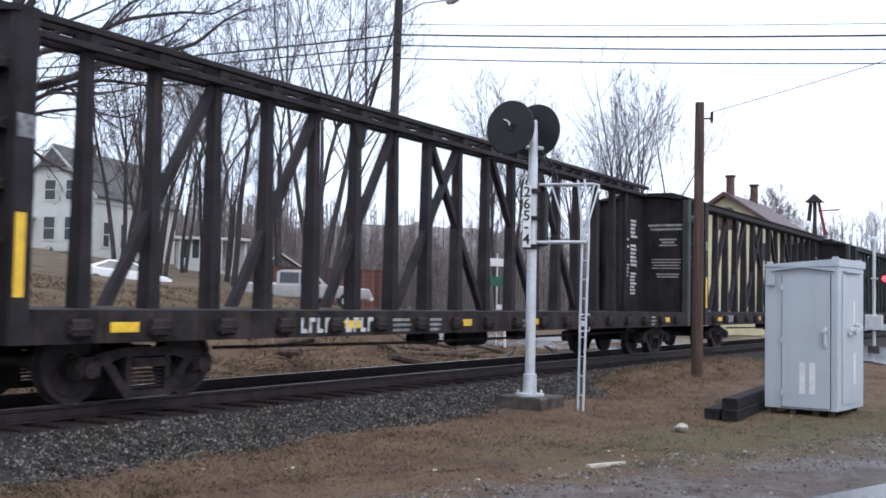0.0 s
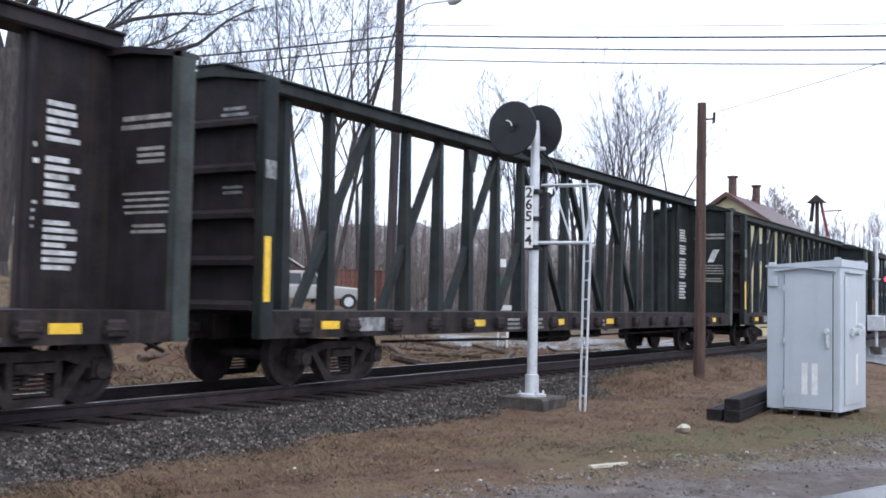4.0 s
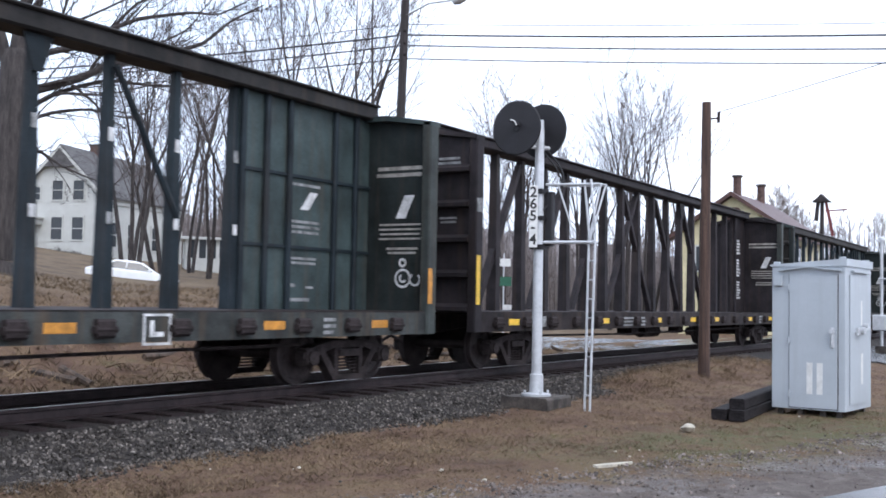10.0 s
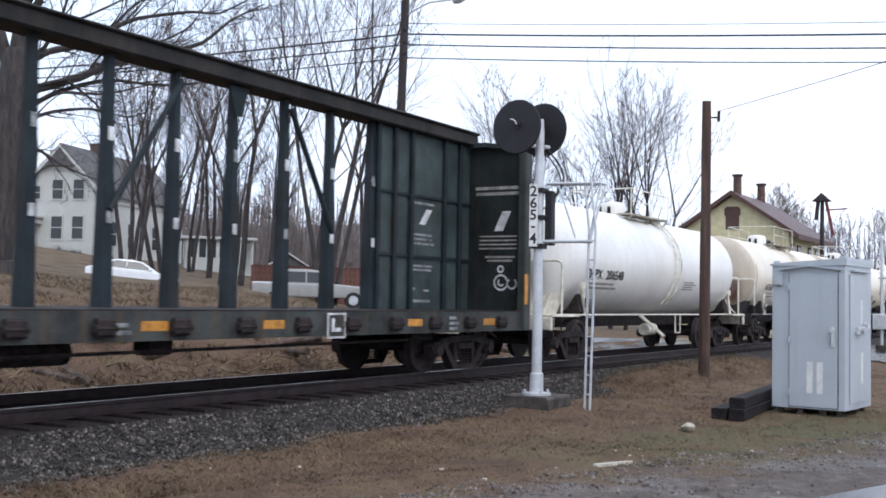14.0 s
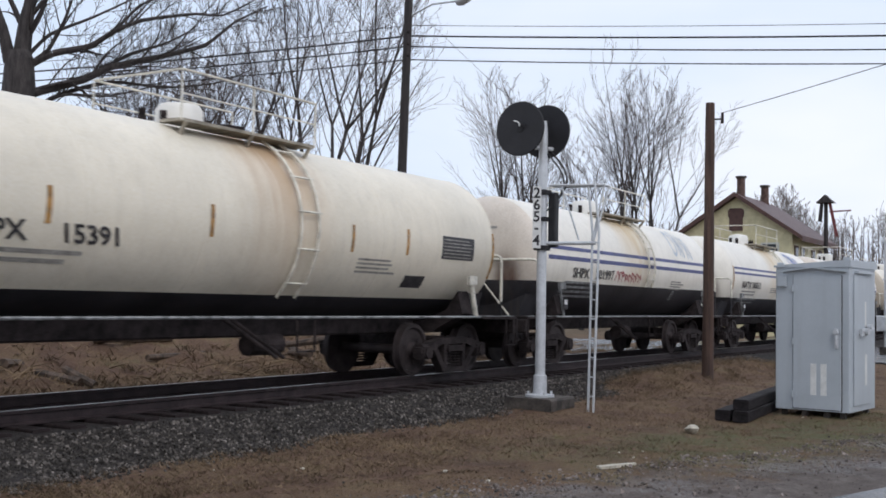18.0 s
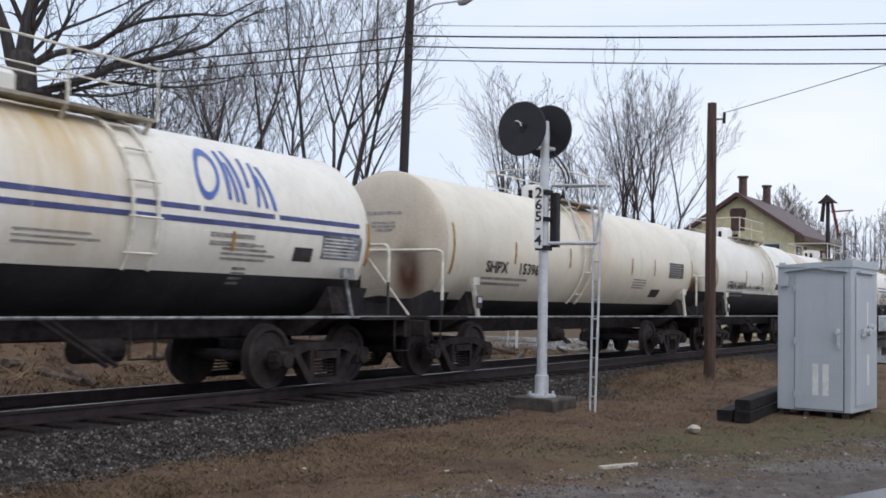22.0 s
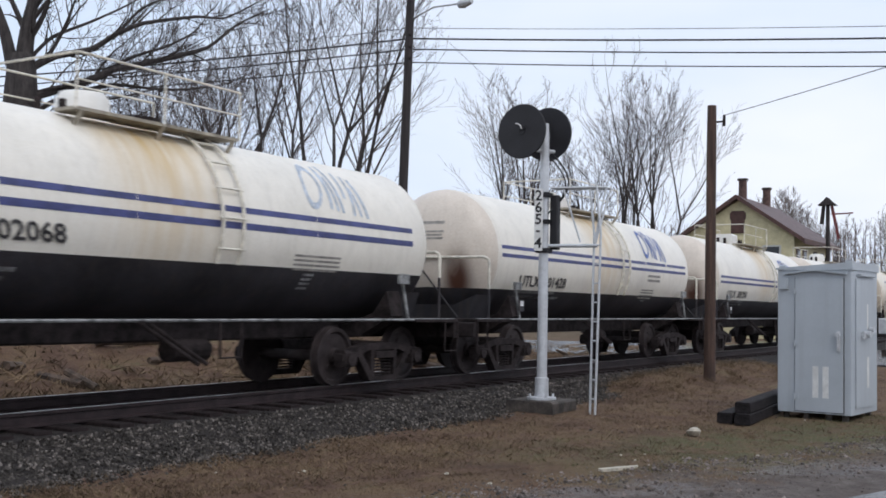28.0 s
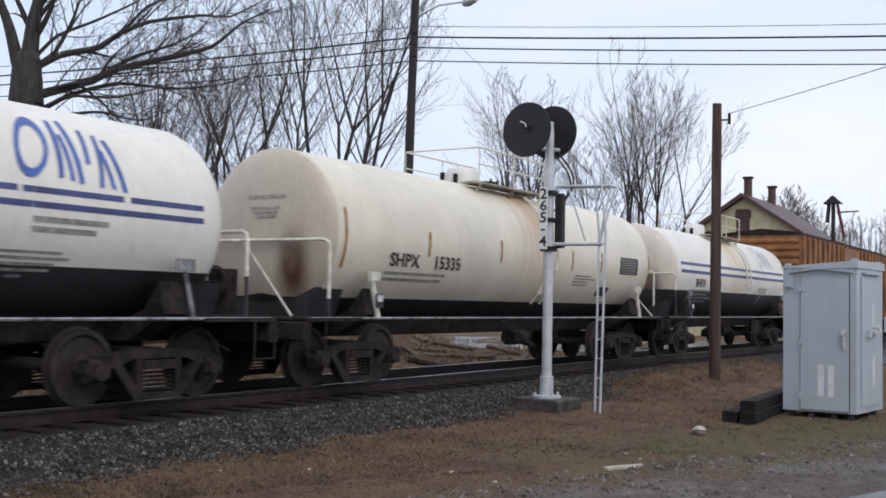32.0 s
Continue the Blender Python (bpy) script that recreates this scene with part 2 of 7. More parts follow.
LOTSTONE = material("brown_wet_gravel", (0.115, 0.096, 0.086), 0.7, var=0.2, scale=5, spec=0.3)
SILL = material("grimy_side_sill", (0.026, 0.021, 0.022), 0.75, var=0.35, scale=2, streaks=0.3, spec=0.2)
SILLGREEN = material("grey_green_side_sill", (0.050, 0.055, 0.053), 0.7, var=0.3, scale=1.6, streaks=0.45, spec=0.2)
IRON = material("grimy_cast_iron", (0.034, 0.027, 0.027), 0.85, var=0.3, scale=5, bump=0.2, spec=0.15)
WHEEL = material("wheel_steel", (0.041, 0.032, 0.032), 0.7, metal=0.1, var=0.25, scale=4, spec=0.25)
YELLOW = material("yellow_reflective_tape", (0.80, 0.50, 0.03), 0.4, var=0.1, scale=6)
ORANGE = material("worn_orange_tape", (0.55, 0.24, 0.03), 0.5, var=0.2, scale=6)
WHITEMARK = material("white_stencil_paint", (0.62, 0.62, 0.62), 0.6, var=0.2, scale=5)
GREYMARK = material("worn_grey_stencil", (0.26, 0.265, 0.265), 0.6, var=0.35, scale=6)
TANKBLACK = material("tank_black_paint", (0.036, 0.034, 0.039), 0.55, var=0.25, scale=1.1, streaks=0.15, spec=0.35)
TANKWHITE = tank_paint("white_tank_paint", (0.80, 0.76, 0.675), (0.58, 0.42, 0.21), 1.0, 5.75)
TANKCREAM = tank_paint("cream_tank_paint", (0.76, 0.695, 0.57), (0.42, 0.25, 0.12), 0.8, 6.9)
TANKPLAIN = tank_paint("clean_white_tank_paint", (0.80, 0.79, 0.75), (0.5, 0.42, 0.3), 0.25, 6.0, head=0.5)
TANKGREY = tank_paint("dull_white_tank_paint", (0.77, 0.74, 0.655), (0.36, 0.25, 0.13), 0.45, 6.0)
STRIPE = material("blue_stripe_paint", (0.055, 0.065, 0.20), 0.45, var=0.2, scale=3)
LOGO = material("blue_emblem_paint", (0.06, 0.13, 0.42), 0.4, var=0.15, scale=3)
INK = material("black_stencil_paint", (0.045, 0.042, 0.045), 0.5, var=0.25, scale=9)
FADED = material("faded_stencil_paint", (0.34, 0.32, 0.29), 0.55, var=0.25, scale=8)
RED = material("red_spray_paint", (0.42, 0.07, 0.08), 0.5, var=0.25, scale=8)
RAILING = material("cream_handrail_paint", (0.72, 0.68, 0.58), 0.45, var=0.15, scale=6)
ALUMIN = material("aluminium_mast_paint", (0.54, 0.555, 0.575), 0.36, metal=0.25, var=0.08, scale=4)
CABINET = material("grey_cabinet_enamel", (0.405, 0.44, 0.472), 0.38, var=0.04, scale=1.2, bump=0.02, streaks=0.07, grain=0.05)
CONCRETE = material("weathered_concrete", (0.066, 0.055, 0.047), 0.85, var=0.35, scale=4, bump=0.4)
SIGNALBLACK = material("flat_black_paint", (0.010, 0.009, 0.012), 0.6, var=0.2, scale=4)
PLATE = material("white_plate_enamel", (0.66, 0.66, 0.64), 0.4, var=0.08, scale=6)
POLEWOOD = material("weathered_pole_wood", (0.075, 0.042, 0.030), 0.8, var=0.3, scale=3, bump=0.4, stretch=(4, 4, 0.3))
POLEDARK = material("dark_pole_wood", (0.035, 0.028, 0.028), 0.8, var=0.3, scale=3, bump=0.3, stretch=(4, 4, 0.3))
WIRE = material("wire_rubber", (0.02, 0.02, 0.022), 0.6)
BARK = material("grey_bark", (0.050, 0.042, 0.040), 0.85, var=0.3, scale=3, bump=0.5, stretch=(3, 3, 0.6))
TWIG = material("bare_twigs", (0.108, 0.091, 0.087), 0.85, var=0.2, scale=3, spec=0.2)
# Paler than the near twigs: distance haze is mixed into the colour.
FARTWIG = material("hazy_far_twigs", (0.155, 0.130, 0.122), 0.9, var=0.2, scale=0.5)
HOUSEWHITE = material("white_clapboard", (0.50, 0.505, 0.475), 0.6, var=0.04, scale=1.2, grain=0.06)
SHINGLE = material("grey_shingles", (0.10, 0.095, 0.095), 0.85, var=0.2, scale=3, bump=0.3, bscale=10)
GLASS = material("dark_window_glass", (0.03, 0.035, 0.04), 0.16, var=0.05)
DEPOTYELLOW = material("yellow_clapboard", (0.60, 0.54, 0.33), 0.6, var=0.08, scale=2)
DEPOTROOF = material("brown_slate_roof", (0.12, 0.075, 0.072), 0.6, var=0.2, scale=2, bump=0.2)
DEPOTTRIM = material("brown_trim_paint", (0.085, 0.040, 0.032), 0.6, var=0.15)
BRICK = material("chimney_brick", (0.11, 0.065, 0.055), 0.85, var=0.25, scale=6)
FENCE = material("red_brown_fence_wood", (0.125, 0.062, 0.050), 0.85, var=0.25, scale=3, rnd=0.3, spec=0.2)
CARWHITE = material("white_car_paint", (0.74, 0.76, 0.78), 0.22, var=0.03)
CARSILVER = material("off_white_truck_paint", (0.31, 0.305, 0.295), 0.3, var=0.05)
TYRE = material("tyre_rubber", (0.02, 0.02, 0.02), 0.8)
BOXCAR = material("orange_brown_boxcar_paint", (0.30, 0.125, 0.04), 0.6, var=0.25, scale=1.5, streaks=0.25)
GREENSIGN = material("green_sign_face", (0.015, 0.10, 0.055), 0.5, var=0.1)
REDLAMP = glow("red_lamp_lens", (1.0, 0.03, 0.05), 3.0)
DEBRIS = material("rotten_wood", (0.09, 0.062, 0.045), 0.85, var=0.35, scale=5, bump=0.4)
PALEWOOD = material("pale_broken_wood", (0.48, 0.44, 0.36), 0.7, var=0.15, scale=5)
CHORD = material("brown_grimed_green_paint", (0.022, 0.020, 0.019), 0.65, var=0.3, scale=1.5, streaks=0.2, spec=0.25)
DARKRED = material("faded_red_blade", (0.16, 0.03, 0.03), 0.6, var=0.2)
BLADE = material("dry_grass_blades", (0.175, 0.125, 0.080), 0.85, var=0.3, scale=0.9, spec=0.1)
LITTER = material("dead_leaves", (0.125, 0.076, 0.058), 0.8, var=0.25, scale=2, spec=0.1)
# Base colour greyed to stand for haze over the ridge.
RIDGE = material("hazy_wooded_ridge", (0.185, 0.165, 0.165), 0.95, var=0.28, scale=0.25, bscale=2.0, stretch=(1, 1, 0.25))
SWARD = material("thin_green_grass", (0.105, 0.105, 0.045), 0.85, var=0.3, scale=0.9, spec=0.1)
FADEDBLUE = material("faded_emblem_paint", (0.46, 0.52, 0.60), 0.45, var=0.2, scale=5)
WALKWAY = material("cream_grimed_walkway", (0.38, 0.34, 0.27), 0.7, var=0.25, scale=4)
# Cream-car head: grime and the shade of its turned-away face, both in the colour.
HEADDIRTSHADE = tank_paint("grimy_shaded_tank_head_paint", (0.52, 0.45, 0.36), (0.34, 0.18, 0.09), 0.0, 6.3, head=1.0)
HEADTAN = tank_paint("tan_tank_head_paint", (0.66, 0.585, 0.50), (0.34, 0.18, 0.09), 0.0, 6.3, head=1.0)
CAST = {}


# ---- mesh tools ----
class Shape:
    """Vertices and faces, gathered and then made into one mesh."""

    def __init__(self):
        self.v, self.f = [], []

    def box(self, x0, x1, y0, y1, z0, z1, c=0.0):
        """A box; c chamfers its four edges along z... or along its longest side."""
        n = len(self.v)
        if not c:
            self.v += [(x, y, z) for x in (x0, x1) for y in (y0, y1) for z in (z0, z1)]
            self.f += [tuple(n + i for i in q) for q in ((0, 1, 3, 2), (4, 6, 7, 5), (0, 4, 5, 1), (2, 3, 7, 6), (0, 2, 6, 4), (1, 5, 7, 3))]
            return self
        d = (x1 - x0, y1 - y0, z1 - z0)
        a = d.index(max(d))
        lo, hi = (x0, y0, z0), (x1, y1, z1)
        b_, c_ = (a + 1) % 3, (a + 2) % 3
        ring = [(lo[b_] + c, lo[c_]), (hi[b_] - c, lo[c_]), (hi[b_], lo[c_] + c), (hi[b_], hi[c_] - c),
                (hi[b_] - c, hi[c_]), (lo[b_] + c, hi[c_]), (lo[b_], hi[c_] - c), (lo[b_], lo[c_] + c)]
        for w in (lo[a], hi[a]):
            for p, q in ring:
                t = [0, 0, 0]
                t[a], t[b_], t[c_] = w, p, q
                self.v.append(tuple(t))
        self.f += [(n + i, n + (i + 1) % 8, n + 8 + (i + 1) % 8, n + 8 + i) for i in range(8)]
        self.f += [tuple(n + i for i in range(7, -1, -1)), tuple(n + 8 + i for i in range(8))]
        return self

    def rod(self, p, q, r0, r1=None, n=8, caps=True):
        p, q = Vector(p), Vector(q)
        r1 = r0 if r1 is None else r1
        d = (q - p).normalized()
        a = d.cross(Vector((0, 0, 1)) if abs(d.z) < 0.9 else Vector((1, 0, 0))).normalized()
        b = d.cross(a)
        s = len(self.v)
        for c, r in ((p, r0), (q, r1)):
            self.v += [tuple(c + (a * math.cos(2 * math.pi * i / n) + b * math.sin(2 * math.pi * i / n)) * r) for i in range(n)]
        self.f += [(s + i, s + (i + 1) % n, s + n + (i + 1) % n, s + n + i) for i in range(n)]
        if caps:
            self.f += [tuple(s + i for i in range(n - 1, -1, -1)), tuple(s + n + i for i in range(n))]
        return self

    def tube(self, pts, r, n=6):
        """A bent pipe through the points, in one piece."""
        pts = [Vector(p) for p in pts]
        s, m = len(self.v), len(pts)
        for i, p in enumerate(pts):
            d = (pts[min(i + 1, m - 1)] - pts[max(i - 1, 0)]).normalized()
            a = d.cross(Vector((0.31, 0.17, 0.93)) if abs(d.z) < 0.9 else Vector((1, 0.2, 0))).normalized()
            if i and a.dot(last) < 0 and abs(a.dot(last)) > 0.3:
                a = -a
            last = a
            b = d.cross(a)
            self.v += [tuple(p + (a * math.cos(2 * math.pi * k / n) + b * math.sin(2 * math.pi * k / n)) * r) for k in range(n)]
        for i in range(m - 1):
            for k in range(n):
                self.f.append((s + i * n + k, s + i * n + (k + 1) % n, s + (i + 1) * n + (k + 1) % n, s + (i + 1) * n + k))
        self.f += [tuple(s + k for k in range(n - 1, -1, -1)), tuple(s + (m - 1) * n + k for k in range(n))]
        return self

    def prism(self, outline, axis, w0, w1):
        """An outline of (a, b) pairs swept along an axis from w0 to w1."""
        s, n = len(self.v), len(outline)
        for w in (w0, w1):
            for a, b in outline:
                self.v.append({"x": (w, a, b), "y": (a, w, b), "z": (a, b, w)}[axis])
        self.f += [(s + i, s + (i + 1) % n, s + n + (i + 1) % n, s + n + i) for i in range(n)]
        self.f += [tuple(s + i for i in range(n - 1, -1, -1)), tuple(s + n + i for i in range(n))]
        return self

    def lathe(self, prof, a0=0.0, a1=2 * math.pi, n=32, centre=(0, 0), axis="x"):
        """A profile of (along, radius) pairs turned about an axis; angles start at the top for x."""
        s, m = len(self.v), len(prof)
        full = abs(a1 - a0 - 2 * math.pi) < 1e-6
        k = n if full else n + 1
        for i in range(k):
            a = a0 + (a1 - a0) * i / n
            for w, r in prof:
                p, q = r * math.sin(a), r * math.cos(a)
                if axis == "x":
                    self.v.append((w, centre[0] + p, centre[1] + q))
                elif axis == "y":
                    self.v.append((centre[0] + p, w, centre[1] + q))
                else:
                    self.v.append((centre[0] + p, centre[1] + q, w))
        for i in range(n):
            j = (i + 1) % k
            for u in range(m - 1):
                self.f.append((s + i * m + u, s + i * m + u + 1, s + j * m + u + 1, s + j * m + u))
        return self

    def quad(self, *p):
        s = len(self.v)
        self.v += [tuple(q) for q in p]
        self.f.append(tuple(range(s, s + len(p))))
        return self

    def add(self, other, m=None):
        s = len(self.v)
        self.v += [tuple(m @ Vector(p)) for p in other.v] if m is not None else other.v
        self.f += [tuple(s + i for i in q) for q in other.f]
        return self

    def cut(self, faces):
        """A shape of some of the faces, with the points that they use."""
        s, at = Shape(), {}
        for q in faces:
            for i in q:
                if i not in at:
                    at[i] = len(s.v)
                    s.v.append(self.v[i])
            s.f.append(tuple(at[i] for i in q))
        return s

    def pieces(self):
        """The unconnected pieces, each as a shape of its own."""
        lead = list(range(len(self.v)))

        def root(i):
            while lead[i] != i:
                lead[i] = lead[lead[i]]
                i = lead[i]
            return i
        for q in self.f:
            for i in q[1:]:
                lead[root(i)] = root(q[0])
        sets = {}
        for q in self.f:
            sets.setdefault(root(q[0]), []).append(q)
        return [self.cut(fs) for fs in sets.values()]

    def mesh(self, name, mat, smooth=False, bevel=0.0):
        me = bpy.data.meshes.new(name)
        me.from_pydata(self.v, [], self.f)
        me.materials.append(mat)
        bm = bmesh.new()
        bm.from_mesh(me)
        if len(self.f) < 60000:
            bmesh.ops.recalc_face_normals(bm, faces=bm.faces)
        if bevel:
            bmesh.ops.bevel(bm, geom=list(bm.edges), offset=bevel, segments=3, profile=0.6, affect="EDGES", clamp_overlap=True)
        bm.to_mesh(me)
        bm.free()
        if smooth:
            me.polygons.foreach_set("use_smooth", [True] * len(me.polygons))
            me.set_sharp_from_angle(angle=radians(38))
        me.update()
        return me


def part(name, shape, mat, parent=None, label="", smooth=False, at=None):
    """Links a shape, or a mesh that is there already, as one object under its thing."""
    if name in ("marking", "stripe", "notice_panel") and not isinstance(shape, bpy.types.Mesh):
        pieces = shape.pieces()
        for p in pieces[1:]:
            part_of(name, p.mesh(name, mat, smooth), parent, label, at)
        shape = pieces[0]
    me = shape if isinstance(shape, bpy.types.Mesh) else shape.mesh(name, mat, smooth)
    return part_of(name, me, parent, label, at)


def part_of(name, me, parent, label, at):
    ob = new(name, me)
    if parent is not None:
        ob.parent = parent
    if at is not None:
        ob.matrix_basis = at
    if label:
        ob["label"] = label
    return ob


def thing(name, label, category, group="", at=None, kind=""):
    ob = new(name)
    ob.empty_display_size = 0.3
    if at is not None:
        ob.matrix_basis = at
    return tagged(ob, label, category, group, kind)


LETTERS = {}


def letters(text, size, depth=0.0):
    """Built-in font as flat faces in the x-z plane, reading along +x."""
    key = (text, round(size, 3))
    if key not in LETTERS:
        cu = bpy.data.curves.new("writing", "FONT")
        cu.body, cu.size, cu.extrude = text, size, depth
        cu.resolution_u = 2
        cu.offset = size * 0.02
        ob = new("writing", cu)
        dg = bpy.context.evaluated_depsgraph_get()
        me = bpy.data.meshes.new_from_object(ob.evaluated_get(dg))
        s = Shape()
        s.v = [(v.co.x, 0.0, v.co.y) for v in me.vertices]
        s.f = [tuple(p.vertices) for p in me.polygons]
        bpy.data.objects.remove(ob)
        bpy.data.curves.remove(cu)
        bpy.data.meshes.remove(me)
        LETTERS[key] = s
    return LETTERS[key]


# ---- ground ----
def smooth(x):
    x = min(1.0, max(0.0, x))
    return x * x * (3 - 2 * x)


def land(x, y):
    """Height of the ground: level at the crossing, a bank beyond the track that climbs to the house."""
    z = -0.42
    if y > 2.6:
        bear, d = math.degrees(math.atan2(x, y + 11.1)), math.hypot(x, y + 11.1)
        w = float(np.interp(bear, (-60, 20, 36, 42, 47, 52, 55, 58.5), (0.6, 1.3, 1.2, 0.95, 0.85, 0.6, 0.35, 0)))
        z += w * float(np.interp(d, (13, 30, 45, 58, 75, 90, 140), (0, 1.6, 2.3, 2.3, 3.8, 4.9, 6))) * smooth((y - 2.6) / 7)
        z += w * 0.36 * math.exp(-((d - 50.5) / 2.4) ** 2)
    near = math.hypot(x - 8, y + 6)
    if near < 60:
        k = max(0.0, 1 - near / 60)
        z += k * (0.05 * noise.noise((x * 0.5, y * 0.5, 0)) + 0.03 * noise.noise((x * 1.9, y * 1.9, 3)))
    hump = smooth((x - 18.5) / 5) * (1 - smooth((x - 30) / 4)) * math.exp(-((y + 2.5) / 0.75) ** 2)
    z += 0.27 * hump
    if abs(y) < 2.9:
        z -= 0.12 * (1 - (hump if y < 0 else 0))
    elif 2.9 < y < 22:
        k = smooth((y - 2.9) / 1.5) * (1 - smooth((y - 14) / 8))
        z += k * (0.16 * noise.noise((x * 0.7, y * 0.7, 5)) + 0.10 * noise.noise((x * 1.7, y * 1.7, 9)))
    return z


def build_ground():
    def axis(lo, hi, fine_lo, fine_hi, step):
        a = [fine_lo + step * i for i in range(int((fine_hi - fine_lo) / step) + 1)]
        g, d = [], step
        x = a[0]
        while x > lo:
            d *= 1.22
            x -= d
            g.append(x)
        a = g[::-1] + a
        x, d = a[-1], step
        while x < hi:
            d *= 1.22
            x += d
            a.append(x)
        return a
    xs, ys = axis(-900, 2200, 0, 34, 0.3), axis(-900, 2200, -12, 16, 0.3)
    s = Shape()
    s.v = [(x, y, land(x, y)) for x in xs for y in ys]
    n = len(ys)
    s.f = [(i * n + j, (i + 1) * n + j, (i + 1) * n + j + 1, i * n + j + 1) for i in range(len(xs) - 1) for j in range(n - 1)]
    ob = part("ground", s, GROUND, smooth=True)
    tagged(ob, "dead brown grass and leaf litter with wet grey gravel", "ground", kind="structure")
    return ob


build_ground()

# paved road that slants over the track, and the wet street beyond it
s = Shape()
outline = [(14, -13.5), (30, -8.2), (37.2, -5.0), (38.6, -0.2), (36.9, 2.6), (36.2, 6.0), (35.6, 13.0), (47.0, 20.0), (50, 7.5), (62, 5.0), (160, 28.0), (160, 18.0), (60, 2.6), (54, -2.0), (44.0, -7.0), (26, -16.0), (14, -20)]
s.prism(outline, "z", -0.6, -0.375)
road = tagged(part("road", s, ASPHALT), "wet grey asphalt road over a level crossing", "road", kind="structure")
s = Shape().prism([(6.5, -12.0), (9.6, -9.0), (10.0, -8.98), (11.3, -9.42), (16, -11.4), (16, -14), (6, -14)], "z", -0.6, -0.385)
tagged(part("pavement", s, ASPHALT), "patch of wet grey asphalt at the lot", "pavement", kind="structure")

# ---- track ----
xs = [x * 0.25 for x in range(-40, 140)] + [35 + 4 * i for i in range(0, 100)]
xs = [-200, -60, -30] + xs
cross = [-2.8, -2.55, -2.3, -2.05, -1.8, -1.55, -1.3, -0.7, 0, 0.7, 1.3, 1.55, 1.9, 2.3, 2.7]
hgt = [-0.53, -0.44, -0.375, -0.32, -0.265, -0.222, -0.205, -0.205, -0.205, -0.205, -0.205, -0.222, -0.29, -0.38, -0.52]
s = Shape()
for x in xs:
    for y, z in zip(cross, hgt):
        s.v.append((x, y + 0.1 * noise.noise((x, y, 7)), z + 0.03 * noise.noise((x * 3, y * 3, 1))))
n = len(cross)
s.f = [(i * n + j, (i + 1) * n + j, (i + 1) * n + j + 1, i * n + j + 1) for i in range(len(xs) - 1) for j in range(n - 1)]
ballast = tagged(part("ballast_bed", s, BALLAST, smooth=True), "grey crushed stone ballast bed under the track", "ballast", kind="structure")


def stones():
    """Loose ballast stones along the near shoulder."""
    rng = random.Random(3)
    s = Shape()
    for i in range(33000):
        x = 2.5 + 32 * rng.random() ** 1.5
        y = -rng.uniform(1.5, 3.3)
        if y < -2.7 and rng.random() < (-2.7 - y) * 1.7:
            continue
        z = float(np.interp(-abs(y), [-3.3, -2.55, -2.3, -1.55, -1.3, 0], [-0.43, -0.44, -0.375, -0.222, -0.205, -0.205])) + rng.uniform(0, 0.025)
        r = rng.uniform(0.009, 0.0215)
        m = pose(x, y, z, rng.uniform(0, 360), rng.uniform(0, 360), rng.uniform(0, 360))
        k = len(s.v)
        for a in (-1, 1):
            for b in (-1, 1):
                for c in (-1, 1):
                    s.v.append(tuple(m @ Vector((a * r * rng.uniform(0.5, 1.1), b * r * rng.uniform(0.5, 1.1), c * r * rng.uniform(0.4, 0.8)))))
        s.f += [tuple(k + j for j in q) for q in ((0, 1, 3, 2), (4, 6, 7, 5), (0, 4, 5, 1), (2, 3, 7, 6), (0, 2, 6, 4), (1, 5, 7, 3))]
    m = STONE
    n, k = m.node_tree.nodes, m.node_tree.links
    b = n["Principled BSDF"]
    old = b.inputs["Base Color"].links[0].from_socket
    ge = n.new("ShaderNodeNewGeometry")
    mr = n.new("ShaderNodeMapRange")
    mr.inputs["To Min"].default_value, mr.inputs["To Max"].default_value = 0.75, 3.4
    hs = n.new("ShaderNodeHueSaturation")
    pw = n.new("ShaderNodeMath")
    pw.operation = "POWER"
    pw.inputs[1].default_value = 4.0
    k.new(ge.outputs["Random Per Island"], pw.inputs[0])
    k.new(pw.outputs["Value"], mr.inputs["Value"])
    k.new(mr.outputs["Result"], hs.inputs["Value"])
    k.new(old, hs.inputs["Color"])
    k.new(hs.outputs["Color"], b.inputs["Base Color"])
    tagged(part("ballast_stones", s, STONE), "loose grey crushed stones on the ballast shoulder", "ballast", kind="stuff")


stones()
RAILPROF = [(-0.07, 0), (0.07, 0), (0.07, 0.012), (0.012, 0.03), (0.012, 0.12), (0.037, 0.13), (0.037, 0.165), (-0.037, 0.165), (-0.037, 0.13), (-0.012, 0.12), (-0.012, 0.03), (-0.07, 0.012)]
track = tagged(thing("track", "single railway track with rusty rails on dark ties", "track", kind="structure"), kind="structure")
for y in (-0.755, 0.755):
    r = part("rail", Shape().prism([(y + a, b - 0.168) for a, b in RAILPROF], "x", -220, 900), RAIL, track)
    part("rail_head", Shape().box(-220, 900, y - 0.03, y + 0.03, -0.002, 0.001), RAILTOP, r, "shiny worn running surface")
rng = random.Random(5)
tie_mesh = Shape().box(-0.115, 0.115, -1.32, 1.32, -0.33, -0.165, 0.012).mesh("tie", TIE)
for i in range(150):
    part("tie", tie_mesh, TIE, track, at=pose(-6 + i * 0.53 + rng.uniform(-0.03, 0.03), rng.uniform(-0.06, 0.06), rng.uniform(-0.006, 0.006), 0, 0, rng.uniform(-1.2, 1.2)))

# ---- train ----
WALKED = []      # cars with their place along the train
AXLES = []


